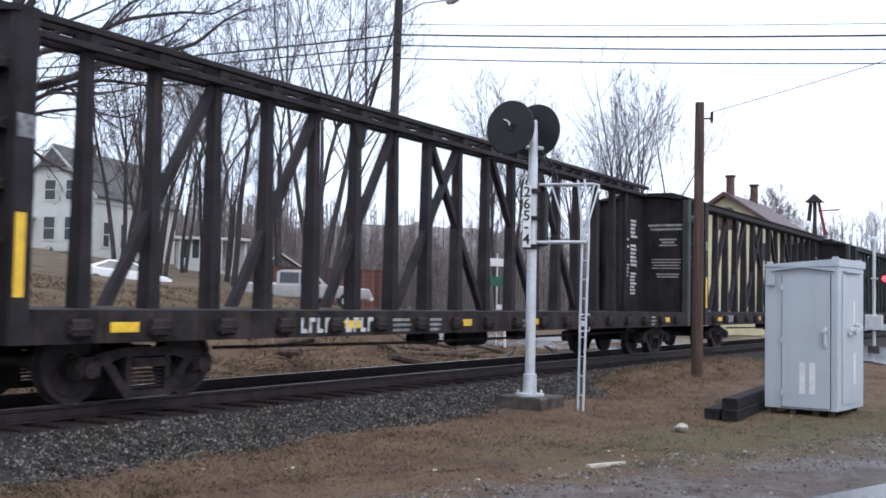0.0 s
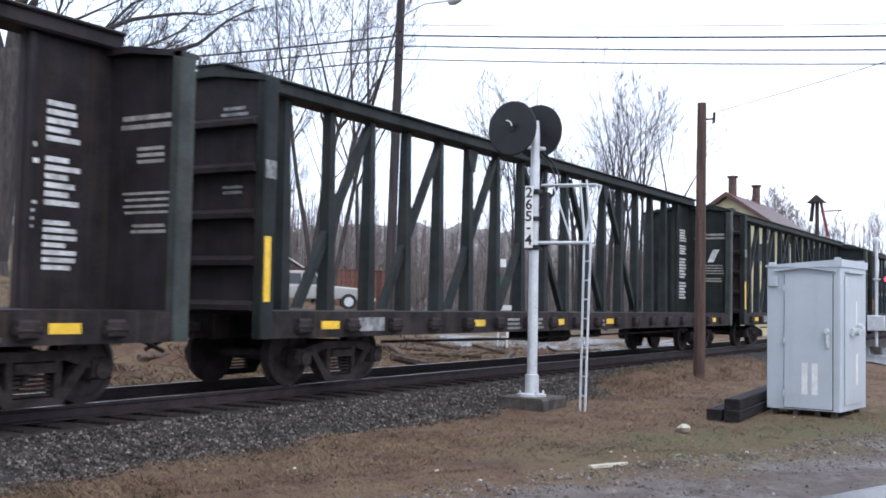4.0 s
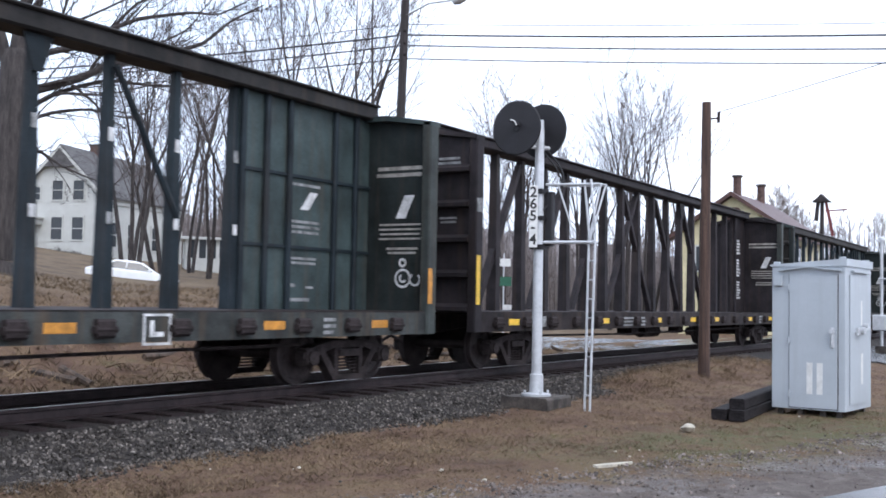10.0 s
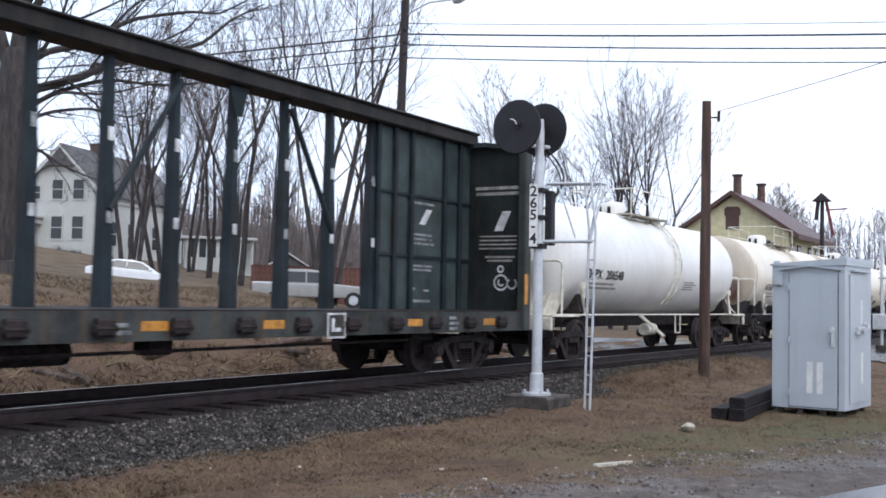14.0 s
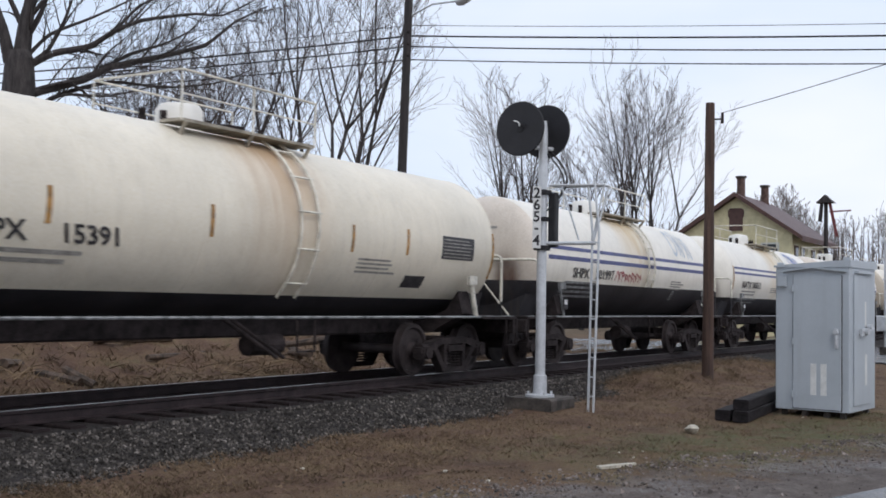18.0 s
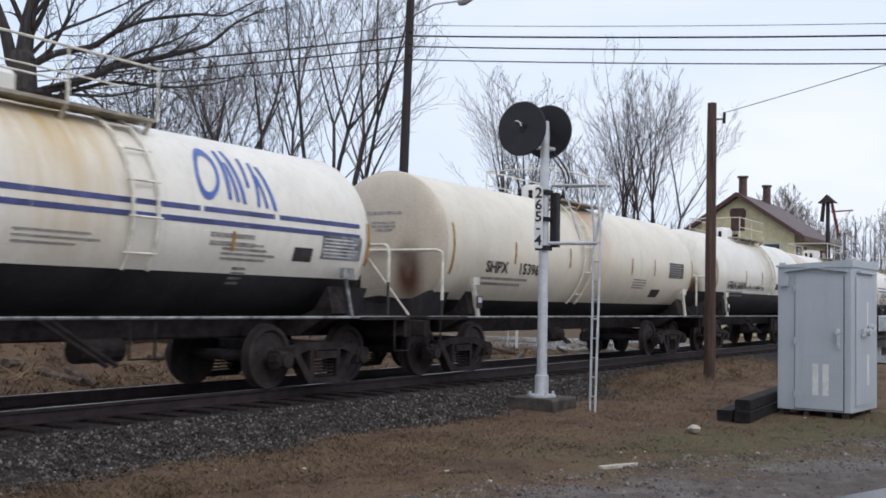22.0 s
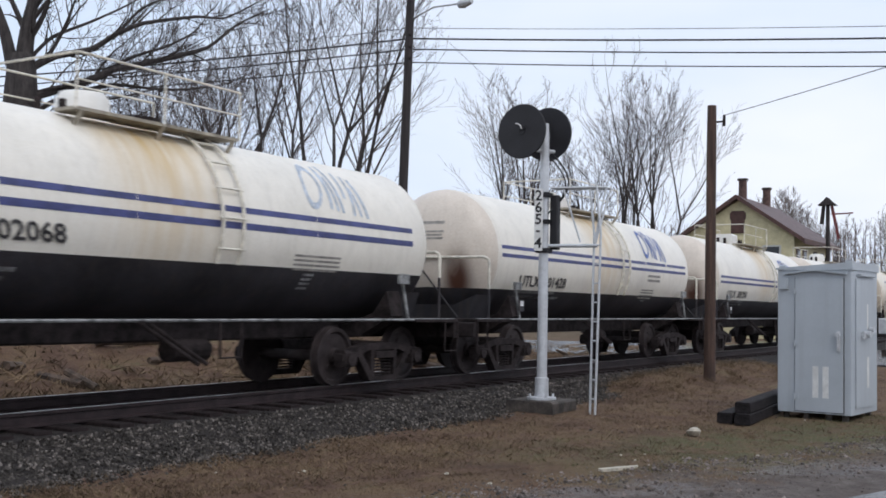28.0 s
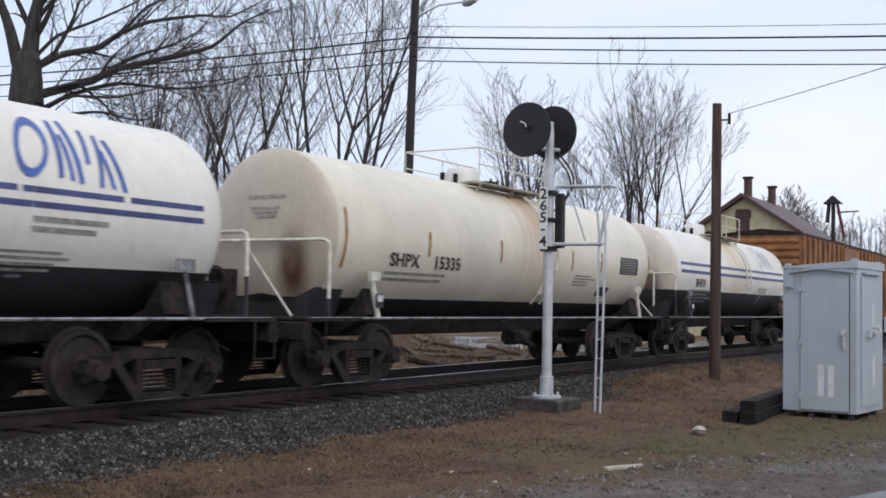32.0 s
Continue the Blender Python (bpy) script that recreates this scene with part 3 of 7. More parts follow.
def wheelset_mesh():
    s = Shape()
    for sd in (-1, 1):
        y = 0.755 * sd
        s.lathe([(y - 0.07 * sd, 0), (y - 0.07 * sd, 0.48), (y - 0.04 * sd, 0.485), (y - 0.035 * sd, 0.46), (y + 0.065 * sd, 0.453), (y + 0.07 * sd, 0.39), (y + 0.03 * sd, 0.36), (y + 0.03 * sd, 0.14), (y + 0.09 * sd, 0.12), (y + 0.09 * sd, 0)], n=24, axis="y")
        for a in range(3):
            t = a * 2.1
            s.rod((0.23 * math.sin(t), y + 0.02 * sd, 0.23 * math.cos(t)), (0.23 * math.sin(t), y + 0.05 * sd, 0.23 * math.cos(t)), 0.05, n=6)
    s.rod((0, -1.0, 0), (0, 1.0, 0), 0.085, n=10)
    return s.mesh("wheelset", WHEEL, True)


def side_frame_mesh():
    """Cast truck side frame: arched top, spring opening, two windows, journal boxes."""
    s = Shape()
    w0, w1 = -0.08, 0.08
    s.prism([(-1.12, 0.50), (-0.78, 0.60), (-0.45, 0.66), (0.45, 0.66), (0.78, 0.60), (1.12, 0.50), (1.12, 0.40), (0.72, 0.46), (0.42, 0.55), (-0.42, 0.55), (-0.72, 0.46), (-1.12, 0.40)], "y", w0, w1)
    s.prism([(-0.72, 0.46), (-0.60, 0.50), (-0.30, 0.14), (0.30, 0.14), (0.60, 0.50), (0.72, 0.46), (0.38, 0.05), (-0.38, 0.05)], "y", w0, w1)
    for d in (-1, 1):
        s.prism([(d * 0.27, 0.14), (d * 0.36, 0.14), (d * 0.36, 0.56), (d * 0.27, 0.56)], "y", w0, w1)
        s.box(d * 0.93 - 0.15, d * 0.93 + 0.15, -0.10, 0.12, 0.30, 0.56, 0.04)
        s.rod((d * 0.93, -0.13, 0.42), (d * 0.93, 0.02, 0.42), 0.11, n=12)
    for k in range(4):
        x = -0.2 + k * 0.133
        for j in range(5):
            s.rod((x, 0, 0.16 + j * 0.05), (x, 0, 0.185 + j * 0.05), 0.06, n=8)
    s.box(-0.27, 0.27, -0.12, 0.12, 0.42, 0.53)
    return s.mesh("side_frame", IRON)


WHEELSET, SIDEFRAME = wheelset_mesh(), side_frame_mesh()
BOLSTER = Shape().box(-0.16, 0.16, -1.0, 1.0, 0.42, 0.68, 0.03).mesh("truck", IRON)


def add_truck(car, x):
    tk = part("truck", BOLSTER, IRON, car, at=pose(x, 0, 0))
    for y, rz in ((-1.03, 0), (1.03, 180)):
        part("side_frame", SIDEFRAME, IRON, tk, at=pose(0, y, 0, 0, 0, rz))
    for d in (-0.93, 0.93):
        ws = part("wheelset", WHEELSET, WHEEL, tk, at=pose(d, 0, 0.455))
        AXLES.append((ws, d))
    return tk


def coupler_mesh(length):
    s = Shape().box(0, length, -0.07, 0.07, 0.80, 0.94, 0.02)
    s.prism([(0.0, -0.16), (0.18, -0.16), (0.24, 0.0), (0.20, 0.16), (0.04, 0.16), (-0.05, 0.05)], "z", 0.72, 1.0)
    s.rod((length, 0.1, 0.9), (0.1, 0.28, 0.55), 0.03)
    return s.mesh("coupler", IRON)


COUPLER = coupler_mesh(0.85)


def bars(s, x0, x1, z0, z1, n, y, rng, gap=0.45, wmin=0.6, flip=False):
    """Lines of illegible writing as flat bars in the plane y."""
    h = (z1 - z0) / n
    for i in range(n):
        a = x0
        w = (x1 - x0) * rng.uniform(wmin, 1)
        s.quad((a, y, z0 + i * h), (a + w, y, z0 + i * h), (a + w, y, z0 + (i + 1 - gap) * h), (a, y, z0 + (i + 1 - gap) * h))
    return s


def face_bars(s, x, y0, y1, z0, z1, n, rng, gap=0.45, wmin=0.6):
    """The same on a face across the car at x."""
    h = (z1 - z0) / n
    for i in range(n):
        w = (y1 - y0) * rng.uniform(wmin, 1)
        m = (y0 + y1) / 2
        s.quad((x, m - w / 2, z0 + i * h), (x, m + w / 2, z0 + i * h), (x, m + w / 2, z0 + (i + 1 - gap) * h), (x, m - w / 2, z0 + (i + 1 - gap) * h))
    return s


L_CB = 22.15


def centerbeam(u, style, badge, tapes, seed):
    """A centerbeam flat car: deck, centre partition of posts under a top chord, a bulkhead at each end."""
    rng = random.Random(seed)
    green = style == "green"
    paint = GREENCAR if green else (DARKGREEN if style == "teal" else BLACKCAR)
    post_mat = BLUEGREEN if green else (DARKGREEN if style == "teal" else BLACKCAR)
    label = {"green": "faded green centerbeam flat car, empty, with panelled ends", "teal": "dark green centerbeam flat car, empty",
             "brown": "brown-black centerbeam flat car, empty, with open lattice top", "black": "black-brown centerbeam flat car, empty"}[style]
    car = thing("centerbeam_car", label, "flat car", "cars of the freight train")
    WALKED.append((car, u))
    for x in (2.0, L_CB - 2.0):
        add_truck(car, x)
    part("coupler", COUPLER, IRON, car, at=pose(-0.84, 0, 0))
    part("coupler", COUPLER, IRON, car, at=pose(L_CB + 0.84, 0, 0, 0, 0, 180))
    s = Shape().box(0.05, L_CB - 0.05, -1.38, 1.38, 1.06, 1.12)
    s.box(0.0, L_CB, -0.3, 0.3, 0.70, 1.06)
    for i in range(18):
        x = 0.6 + i * (L_CB - 1.2) / 17
        s.prism([(-1.34, 1.06), (1.34, 1.06), (1.3, 0.9), (0.3, 0.74), (-0.3, 0.74), (-1.3, 0.9)], "x", x - 0.05, x + 0.05)
    part("deck", s, SILL, car)
    for sd in (-1, 1):
        y = 1.4 * sd
        s = Shape()
        s.prism([(y, 0.74), (y - 0.12 * sd, 0.74), (y - 0.12 * sd, 0.77), (y - 0.03 * sd, 0.77), (y - 0.03 * sd, 1.07), (y - 0.12 * sd, 1.07), (y - 0.12 * sd, 1.1), (y, 1.1)], "x", -0.27, L_CB)
        sill = part("side_sill", s, SILLGREEN if green else SILL, car)
        if sd < 0:
            for i in range(18):
                if "winch" not in CAST:
                    CAST["winch"] = Shape().box(-0.13, 0.13, -0.09, 0, 0.80, 1.02, 0.03).rod((-0.16, -0.05, 0.9), (0.16, -0.05, 0.9), 0.05, n=8).mesh("winch", IRON)
                part("winch", CAST["winch"], IRON, sill, at=pose(0.62 + i * 1.197, y, 0))
            yel = (1.32, 5.88, 9.4, 12.2) + tapes
            for x in yel:
                tape = Shape().quad((x - 0.22, y - 0.004, 0.86), (x + 0.22, y - 0.004, 0.86), (x + 0.22, y - 0.004, 0.98), (x - 0.22, y - 0.004, 0.98))
                part("reflector", tape, ORANGE if green else YELLOW, sill, "yellow reflective tape")
            for x0, cnt in ((4.62, 4), (5.72, 4)) if style in ("green", "brown") else ():
                q = Shape()
                for i in range(cnt):
                    xa = x0 + i * 0.19
                    q.quad((xa, y - 0.006, 0.80), (xa + 0.05, y - 0.006, 0.80), (xa + 0.05, y - 0.006, 1.02), (xa, y - 0.006, 1.02))
                    q.quad((xa + 0.05, y - 0.006, 0.96 if i % 2 else 0.80), (xa + 0.14, y - 0.006, 0.96 if i % 2 else 0.80), (xa + 0.14, y - 0.006, 1.02 if i % 2 else 0.86), (xa + 0.05, y - 0.006, 1.02 if i % 2 else 0.86))
                part("marking", q, WHITEMARK, sill, "white stencilled block")
            w = Shape()
            bars(w, 7.0, 7.75, 0.79, 1.04, 3, y - 0.006, rng)
            if green:
                part("plate", Shape().box(15.60, 16.05, y - 0.012, y + 0.002, 0.70, 0.73).box(15.60, 16.05, y - 0.012, y + 0.002, 1.05, 1.08).box(15.60, 15.63, y - 0.012, y + 0.002, 0.73, 1.05).box(16.02, 16.05, y - 0.012, y + 0.002, 0.73, 1.05).box(15.71, 15.77, y - 0.012, y + 0.002, 0.8, 1.0).box(15.79, 15.93, y - 0.012, y + 0.002, 0.8, 0.86), WHITEMARK, sill, "white-framed number board")
            if style == "brown":
                part("plate", Shape().box(14.45, 15.05, y - 0.012, y + 0.002, 0.68, 0.71).box(14.45, 15.05, y - 0.012, y + 0.002, 1.05, 1.08).box(14.45, 14.48, y - 0.012, y + 0.002, 0.71, 1.05).box(15.02, 15.05, y - 0.012, y + 0.002, 0.71, 1.05).box(14.58, 14.92, y - 0.012, y + 0.002, 0.8, 0.92), WHITEMARK, sill, "white-framed number board")
            if style not in ("green", "brown"):
                part("plate", Shape().box(2.04, 2.74, y - 0.008, y + 0.002, 0.82, 1.03), GREYMARK, sill, "pale worn plate")
            bars(w, 8.15, 8.6, 0.79, 1.04, 3, y - 0.006, rng)
            bars(w, 11.4, 12.0, 0.82, 1.0, 2, y - 0.006, rng)
            bars(w, 19.1, 19.5, 0.78, 1.06, 3, y - 0.006, rng)
            part("marking", w, GREYMARK, sill, "worn stencilled lines")
    part("brake_pipe", Shape().tube([(3.2, -1.05, 0.62), (8, -1.1, 0.58), (14, -1.1, 0.60), (19, -1.05, 0.62)], 0.025), IRON, car)
    part("air_reservoir", Shape().rod((10.4, -0.5, 0.6), (11.6, -0.5, 0.6), 0.17, n=12), IRON, car)
    part("brake_valve", Shape().box(8.8, 9.3, -0.9, -0.5, 0.52, 0.74, 0.05), IRON, car)
    part("brake_cylinder", Shape().box(12.7, 13.1, -0.8, -0.5, 0.52, 0.75, 0.05), IRON, car)
    # posts of the centre partition
    step, first, count = 1.197, 0.62, 18
    for i in range(count):
        x = first + i * step
        if (green and (x < 2.9 or x > L_CB - 3.3)) or x > L_CB - 1.9:
            continue
        s = Shape()
        b0, t0, wb, wt = (0.10, 0.06, 0.095, 0.05) if green else (0.12, 0.08, 0.105, 0.07)
        s.v += [(x - wb, -b0, 1.1), (x + wb, -b0, 1.1), (x + wb, b0, 1.1), (x - wb, b0, 1.1),
                (x - wt, -t0, 4.48), (x + wt, -t0, 4.48), (x + wt, t0, 4.48), (x - wt, t0, 4.48)]
        s.f += [(0, 1, 5, 4), (1, 2, 6, 5), (2, 3, 7, 6), (3, 0, 4, 7), (0, 3, 2, 1), (4, 5, 6, 7)]
        ob = part("post", s, post_mat, car)
        if green:
            for z, w, hh in ((3.40, 0.045, 0.09), (2.30, 0.045, 0.08)):
                yy = -(b0 + (t0 - b0) * (z - 1.1) / 3.38) - 0.012
                part("marking", Shape().box(x - w, x + w, yy - 0.004, yy + 0.004, z - hh, z + hh), WHITEMARK if (i + int(z)) % 3 else GREYMARK, ob, "white label")
    # diagonals
    diag = [(1.35, 2.95), (3.4, 5.0), (5.35, 6.95), (7.15, 8.95), (9.9, 8.1), (12.0, 10.2), (14.0, 12.2)] if not green else [(4.1, 3.1), (6, 7), (10, 11), (14, 13)]
    for a, b in diag:
        xa, xb = first + a * step, first + b * step
        if green:
            s = Shape().rod((xa, -0.1, 2.4), (xb, -0.14, 4.3), 0.05, n=6)
        else:
            s = Shape().prism([(xa - 0.085, 1.15), (xa + 0.085, 1.15), (xb + 0.075, 4.4), (xb - 0.075, 4.4)], "y", -0.065, 0.065)
        part("diagonal_brace", s, post_mat, car)
    # top chord
    s = Shape()
    if style == "brown":
        for z in (4.46, 4.68):
            for y in (-0.17, 0.17):
                s.box(0.1, L_CB - 0.1, y - 0.05, y + 0.05, z - 0.045, z + 0.045, 0.01)
        for i in range(36):
            x = 0.4 + i * 0.6
            s.rod((x, -0.16, 4.46 if i % 2 else 4.68), (x + 0.6, -0.16, 4.68 if i % 2 else 4.46), 0.025, n=5)
        for i in range(18):
            s.box(first + i * step - 0.1, first + i * step + 0.1, -0.19, 0.19, 4.44, 4.7)
    else:
        zt = 4.5 if style in ("black", "teal") else 4.46
        s.box(0.1, L_CB - 0.1, -0.24, 0.24, zt, 4.72, 0.03)
        s.box(0.1, L_CB - 0.1, -0.3, 0.3, 4.69, 4.74, 0.02)
    part("top_chord", s, CHORD if green else paint, car)
    for i in (6, 12):
        s = Shape().prism([(first + i * step - 0.22, 4.45), (first + i * step + 0.22, 4.45), (first + i * step + 0.08, 4.0), (first + i * step - 0.08, 4.0)], "y", -0.12, -0.09)
        part("gusset", s, post_mat, car)
    # solid sections of the partition at the ends
    xp = 20.45 if style == "brown" else 20.68
    ends = [(0.12, 3.12, (1.32, 1.91, 2.47, 3.06), 1.0), (18.65, L_CB - 0.1, (18.7, 19.25, 19.81, 21.01, 21.6), 19.9)] if green else [(xp, L_CB - 0.1, (xp + 0.06,), 20.9)]
    for x0, x1, ribs, xm in ends:
        pan = part("end_panel", Shape().box(x0, x1, -0.06, 0.06, 1.1, 4.5), paint, car)
        for x in ribs:
            part("rib", Shape().box(x - 0.05, x + 0.05, -0.15, -0.06, 1.1, 4.48, 0.02), BLUEGREEN if green else paint, pan)
        if green:
            for z in (2.12, 3.27):
                part("rail_strip", Shape().box(x0, x1, -0.10, -0.06, z - 0.025, z + 0.025), BLUEGREEN, pan)
            w = Shape()
            bars(w, xm, xm + 0.8, 3.12, 3.2, 1, -0.066, rng, wmin=0.9)
            bars(w, xm, xm + 0.8, 2.35, 2.6, 3, -0.066, rng, wmin=0.85)
            bars(w, xm + 0.05, xm + 0.75, 1.85, 2.0, 2, -0.066, rng, wmin=0.8)
            bars(w, xm + 0.05, xm + 0.2, 1.48, 1.58, 1, -0.066, rng)
            bars(w, xm + 0.45, xm + 0.75, 1.46, 1.53, 1, -0.066, rng)
            bars(w, xm, xm + 0.75, 1.25, 1.35, 1, -0.066, rng, wmin=0.7)
            part("marking", w, GREYMARK, pan, "worn stencilled line")
            part("emblem", Shape().prism([(xm + 0.25, 2.74), (xm + 0.46, 2.74), (xm + 0.7, 3.04), (xm + 0.5, 3.04)], "y", -0.068, -0.064), WHITEMARK, pan, "white slanted emblem")
        else:
            w = Shape()
            if style == "teal":
                for z0, z1, n_ in ((3.35, 3.75, 5), (2.95, 3.25, 4), (2.2, 2.85, 7), (1.55, 2.1, 6)):
                    bars(w, 21.1, 21.75, z0, z1, n_, -0.066, rng, wmin=0.75, gap=0.35)
            else:
                for z0, z1, n_ in ((3.2, 3.75, 5), (2.4, 3.05, 6), (1.6, 2.25, 7)):
                    bars(w, 21.02, 21.56, z0, z1, n_, -0.066, rng, wmin=0.6, gap=0.38)
                bars(w, xp + 0.08, 20.94, 2.9, 3.3, 2, -0.066, rng, wmin=0.6, gap=0.7)
                bars(w, xp + 0.08, 20.92, 2.1, 2.5, 4, -0.066, rng, wmin=0.6, gap=0.6)
            part("marking", w, WHITEMARK, pan, "white stencilled line")
    # bulkheads
    for x0, d in ((-0.12 if green else -0.27, 1), (L_CB, -1)):
        s = Shape()
        a, b = sorted((x0 + 0.04 * d, x0 + 0.10 * d))
        s.prism([(-1.36, 1.1), (1.36, 1.1), (1.36, 4.3), (0.5, 4.42), (-0.5, 4.42), (-1.36, 4.3)], "x", a, b)
        face = BLACKCAR if style == "teal" and d > 0 else ((DARKGREEN if d < 0 else CHORD) if green else paint)
        bulk = part("bulkhead", s, face, car)
        for y in (-1.35, 1.35):
            a, b = sorted((x0 - 0.03 * d, x0 + 0.24 * d))
            part("corner_post", Shape().box(a, b, y - 0.09, y + 0.09, 0.74, 4.36, 0.025), CORNER if d < 0 else (DARKGREEN if green else paint), bulk)
        for z in (1.18, 1.80, 2.45, 3.10, 3.75):
            a, b = sorted((x0 + 0.05 * d, x0 - 0.09 * d))
            part("rib", Shape().prism([(b if d < 0 else a, z + 0.02), (x0 + 0.05 * d, z + 0.09), (x0 + 0.05 * d, z - 0.08), (b if d < 0 else a, z - 0.05)], "y", -1.28, 1.28), face, bulk)
        a, b = sorted((x0 + 0.05 * d, x0 - 0.06 * d))
        part("rib", Shape().box(a, b, 0.06, 0.28, 1.1, 4.36, 0.02), face, bulk)
        a, b = sorted((x0 - 0.06 * d, x0 + 0.24 * d))
        part("cap", Shape().prism([(-1.44, 4.29), (-0.5, 4.43), (0.5, 4.43), (1.44, 4.29), (1.44, 4.36), (0.5, 4.52), (-0.5, 4.52), (-1.44, 4.36)], "x", a, b), paint, bulk)
        # tape and plate on the near corner post
        a, b = (x0, x0 + 0.13) if d > 0 else (x0 - 0.24, x0 - 0.12)
        if green or d > 0:
            part("reflector", Shape().box(a, b, -1.448, -1.4395, 1.25, 2.15 if not green else 1.85), ORANGE if green else YELLOW, bulk, "vertical yellow tape")
        if d > 0 and not green:
            part("plate", Shape().box(x0 - 0.02, x0 + 0.2, -1.447, -1.4395, 2.95, 3.2), GREYMARK, bulk, "small pale plate")
        w = Shape()
        if d > 0:
            face_bars(w, x0 + 0.034, -1.05, -0.55, 3.85, 4.02, 2, rng, wmin=0.8)
            face_bars(w, x0 + 0.034, -1.0, -0.6, 2.75, 2.9, 2, rng, wmin=0.8)
            part("marking", w, GREYMARK, bulk, "worn stencilled line")
        else:
            xf = x0 - 0.105
            face_bars(w, xf, -1.28, -0.2, 3.45, 3.68, 2, rng, wmin=0.85)
            if not badge:
                face_bars(w, xf, -1.1, -0.5, 3.0, 3.25, 3, rng, wmin=0.5)
            face_bars(w, xf, -1.2, -0.3, 2.35, 2.68, 4, rng, wmin=0.85, gap=0.6)
            face_bars(w, xf, -1.15, -0.45, 2.1, 2.25, 2, rng, wmin=0.8)
            part("marking", w, FADED, bulk, "worn stencilled line")
            if badge:
                part("emblem", Shape().prism([(-0.66, 2.72), (-0.86, 2.72), (-1.04, 3.12), (-0.84, 3.12)], "x", xf - 0.004, xf + 0.002), WHITEMARK, bulk, "white slanted emblem")
            if green:
                sc = Shape()
                for cy, cz, r, a0, a1 in ((-0.83, 1.68, 0.17, 0, 6.3), (-0.83, 1.68, 0.08, 0.5, 4.2), (-0.82, 1.95, 0.08, 0, 6.3), (-1.08, 1.66, 0.12, 0.6, 5.6), (-1.24, 1.64, 0.07, -2.6, 2.4)):
                    m_ = 14
                    for i in range(m_):
                        t0, t1 = a0 + (a1 - a0) * i / m_, a0 + (a1 - a0) * (i + 1) / m_
                        sc.quad(*[(xf - 0.001, cy + q * math.sin(t), cz + q * math.cos(t)) for q, t in ((r, t0), (r, t1), (r - 0.04, t1), (r - 0.04, t0))])
                part("spray_paint", sc, WHITEMARK, bulk, "white looped scrawl")["kind"] = "stuff"
    return car


def arc_band(x0, x1, z0, z1, R, zc, lift, nx=1, nz=8):
    """A strip on the near side of a tank, between two heights."""
    s = Shape()
    for i in range(nx + 1):
        for j in range(nz + 1):
            z = z0 + (z1 - z0) * j / nz
            s.v.append((x0 + (x1 - x0) * i / nx, -math.sqrt(max(0, (R + lift) ** 2 - (z - zc) ** 2)), z))
    s.f = [(i * (nz + 1) + j, (i + 1) * (nz + 1) + j, (i + 1) * (nz + 1) + j + 1, i * (nz + 1) + j + 1) for i in range(nx) for j in range(nz)]
    return s


def wrap(shape, x, z, R, zc, lift=0.005, lean=0.0):
    """Lays a flat shape in the x-z plane on the near side of a tank."""
    s = Shape()
    s.f = shape.f
    for a, _, b in shape.v:
        h = z + b
        s.v.append((x + a + lean * b, -math.sqrt(max(0, (R + lift) ** 2 - (h - zc) ** 2)), h))
    return s


def arc_flat(w, h, n=5):
    """A flat panel in rows, to be laid on a tank."""
    s = Shape()
    s.v = [(x, 0, h * i / n) for i in range(n + 1) for x in (0, w)]
    s.f = [(2 * i, 2 * i + 1, 2 * i + 3, 2 * i + 2) for i in range(n)]
    return s


def emblem_shape():
    """A blue emblem: an open oval and slanted strokes, on a short gap in the stripe."""
    s = Shape()
    n = 20
    for i in range(n):
        a, b = 2 * math.pi * i / n, 2 * math.pi * (i + 1) / n
        s.quad(*[(0.26 + r * 0.22 * math.sin(t) + 0.10 * r * math.cos(t), 0, 0.42 + r * 0.36 * math.cos(t)) for r, t in ((1, a), (1, b), (0.72, b), (0.72, a))])
    for x0, x1, w, z0, z1 in ((0.54, 0.62, 0.07, 0.10, 0.78), (0.70, 0.68, 0.06, 0.08, 0.62), (0.82, 0.78, 0.07, 0.06, 0.80), (0.96, 1.02, 0.06, 0.30, 0.72), (1.10, 1.20, 0.06, 0.04, 0.68), (1.28, 1.20, 0.06, 0.04, 0.50), (1.44, 1.32, 0.07, 0.02, 0.64)):
        m = 6
        for i in range(m):
            f, g = i / m, (i + 1) / m
            s.quad(*[(x0 + (x1 - x0) * t + e, 0, z0 + (z1 - z0) * t) for t, e in ((f, 0), (f, w), (g, w), (g, 0))])
    return s


EMBLEM = emblem_shape()


def low_letters(txt):
    """Wide block lettering: the built-in font, pressed to three quarters of its height."""
    a, s = letters(txt, 0.36), Shape()
    s.v, s.f = [(x, y, z * 0.84) for x, y, z in a.v], a.f
    return s


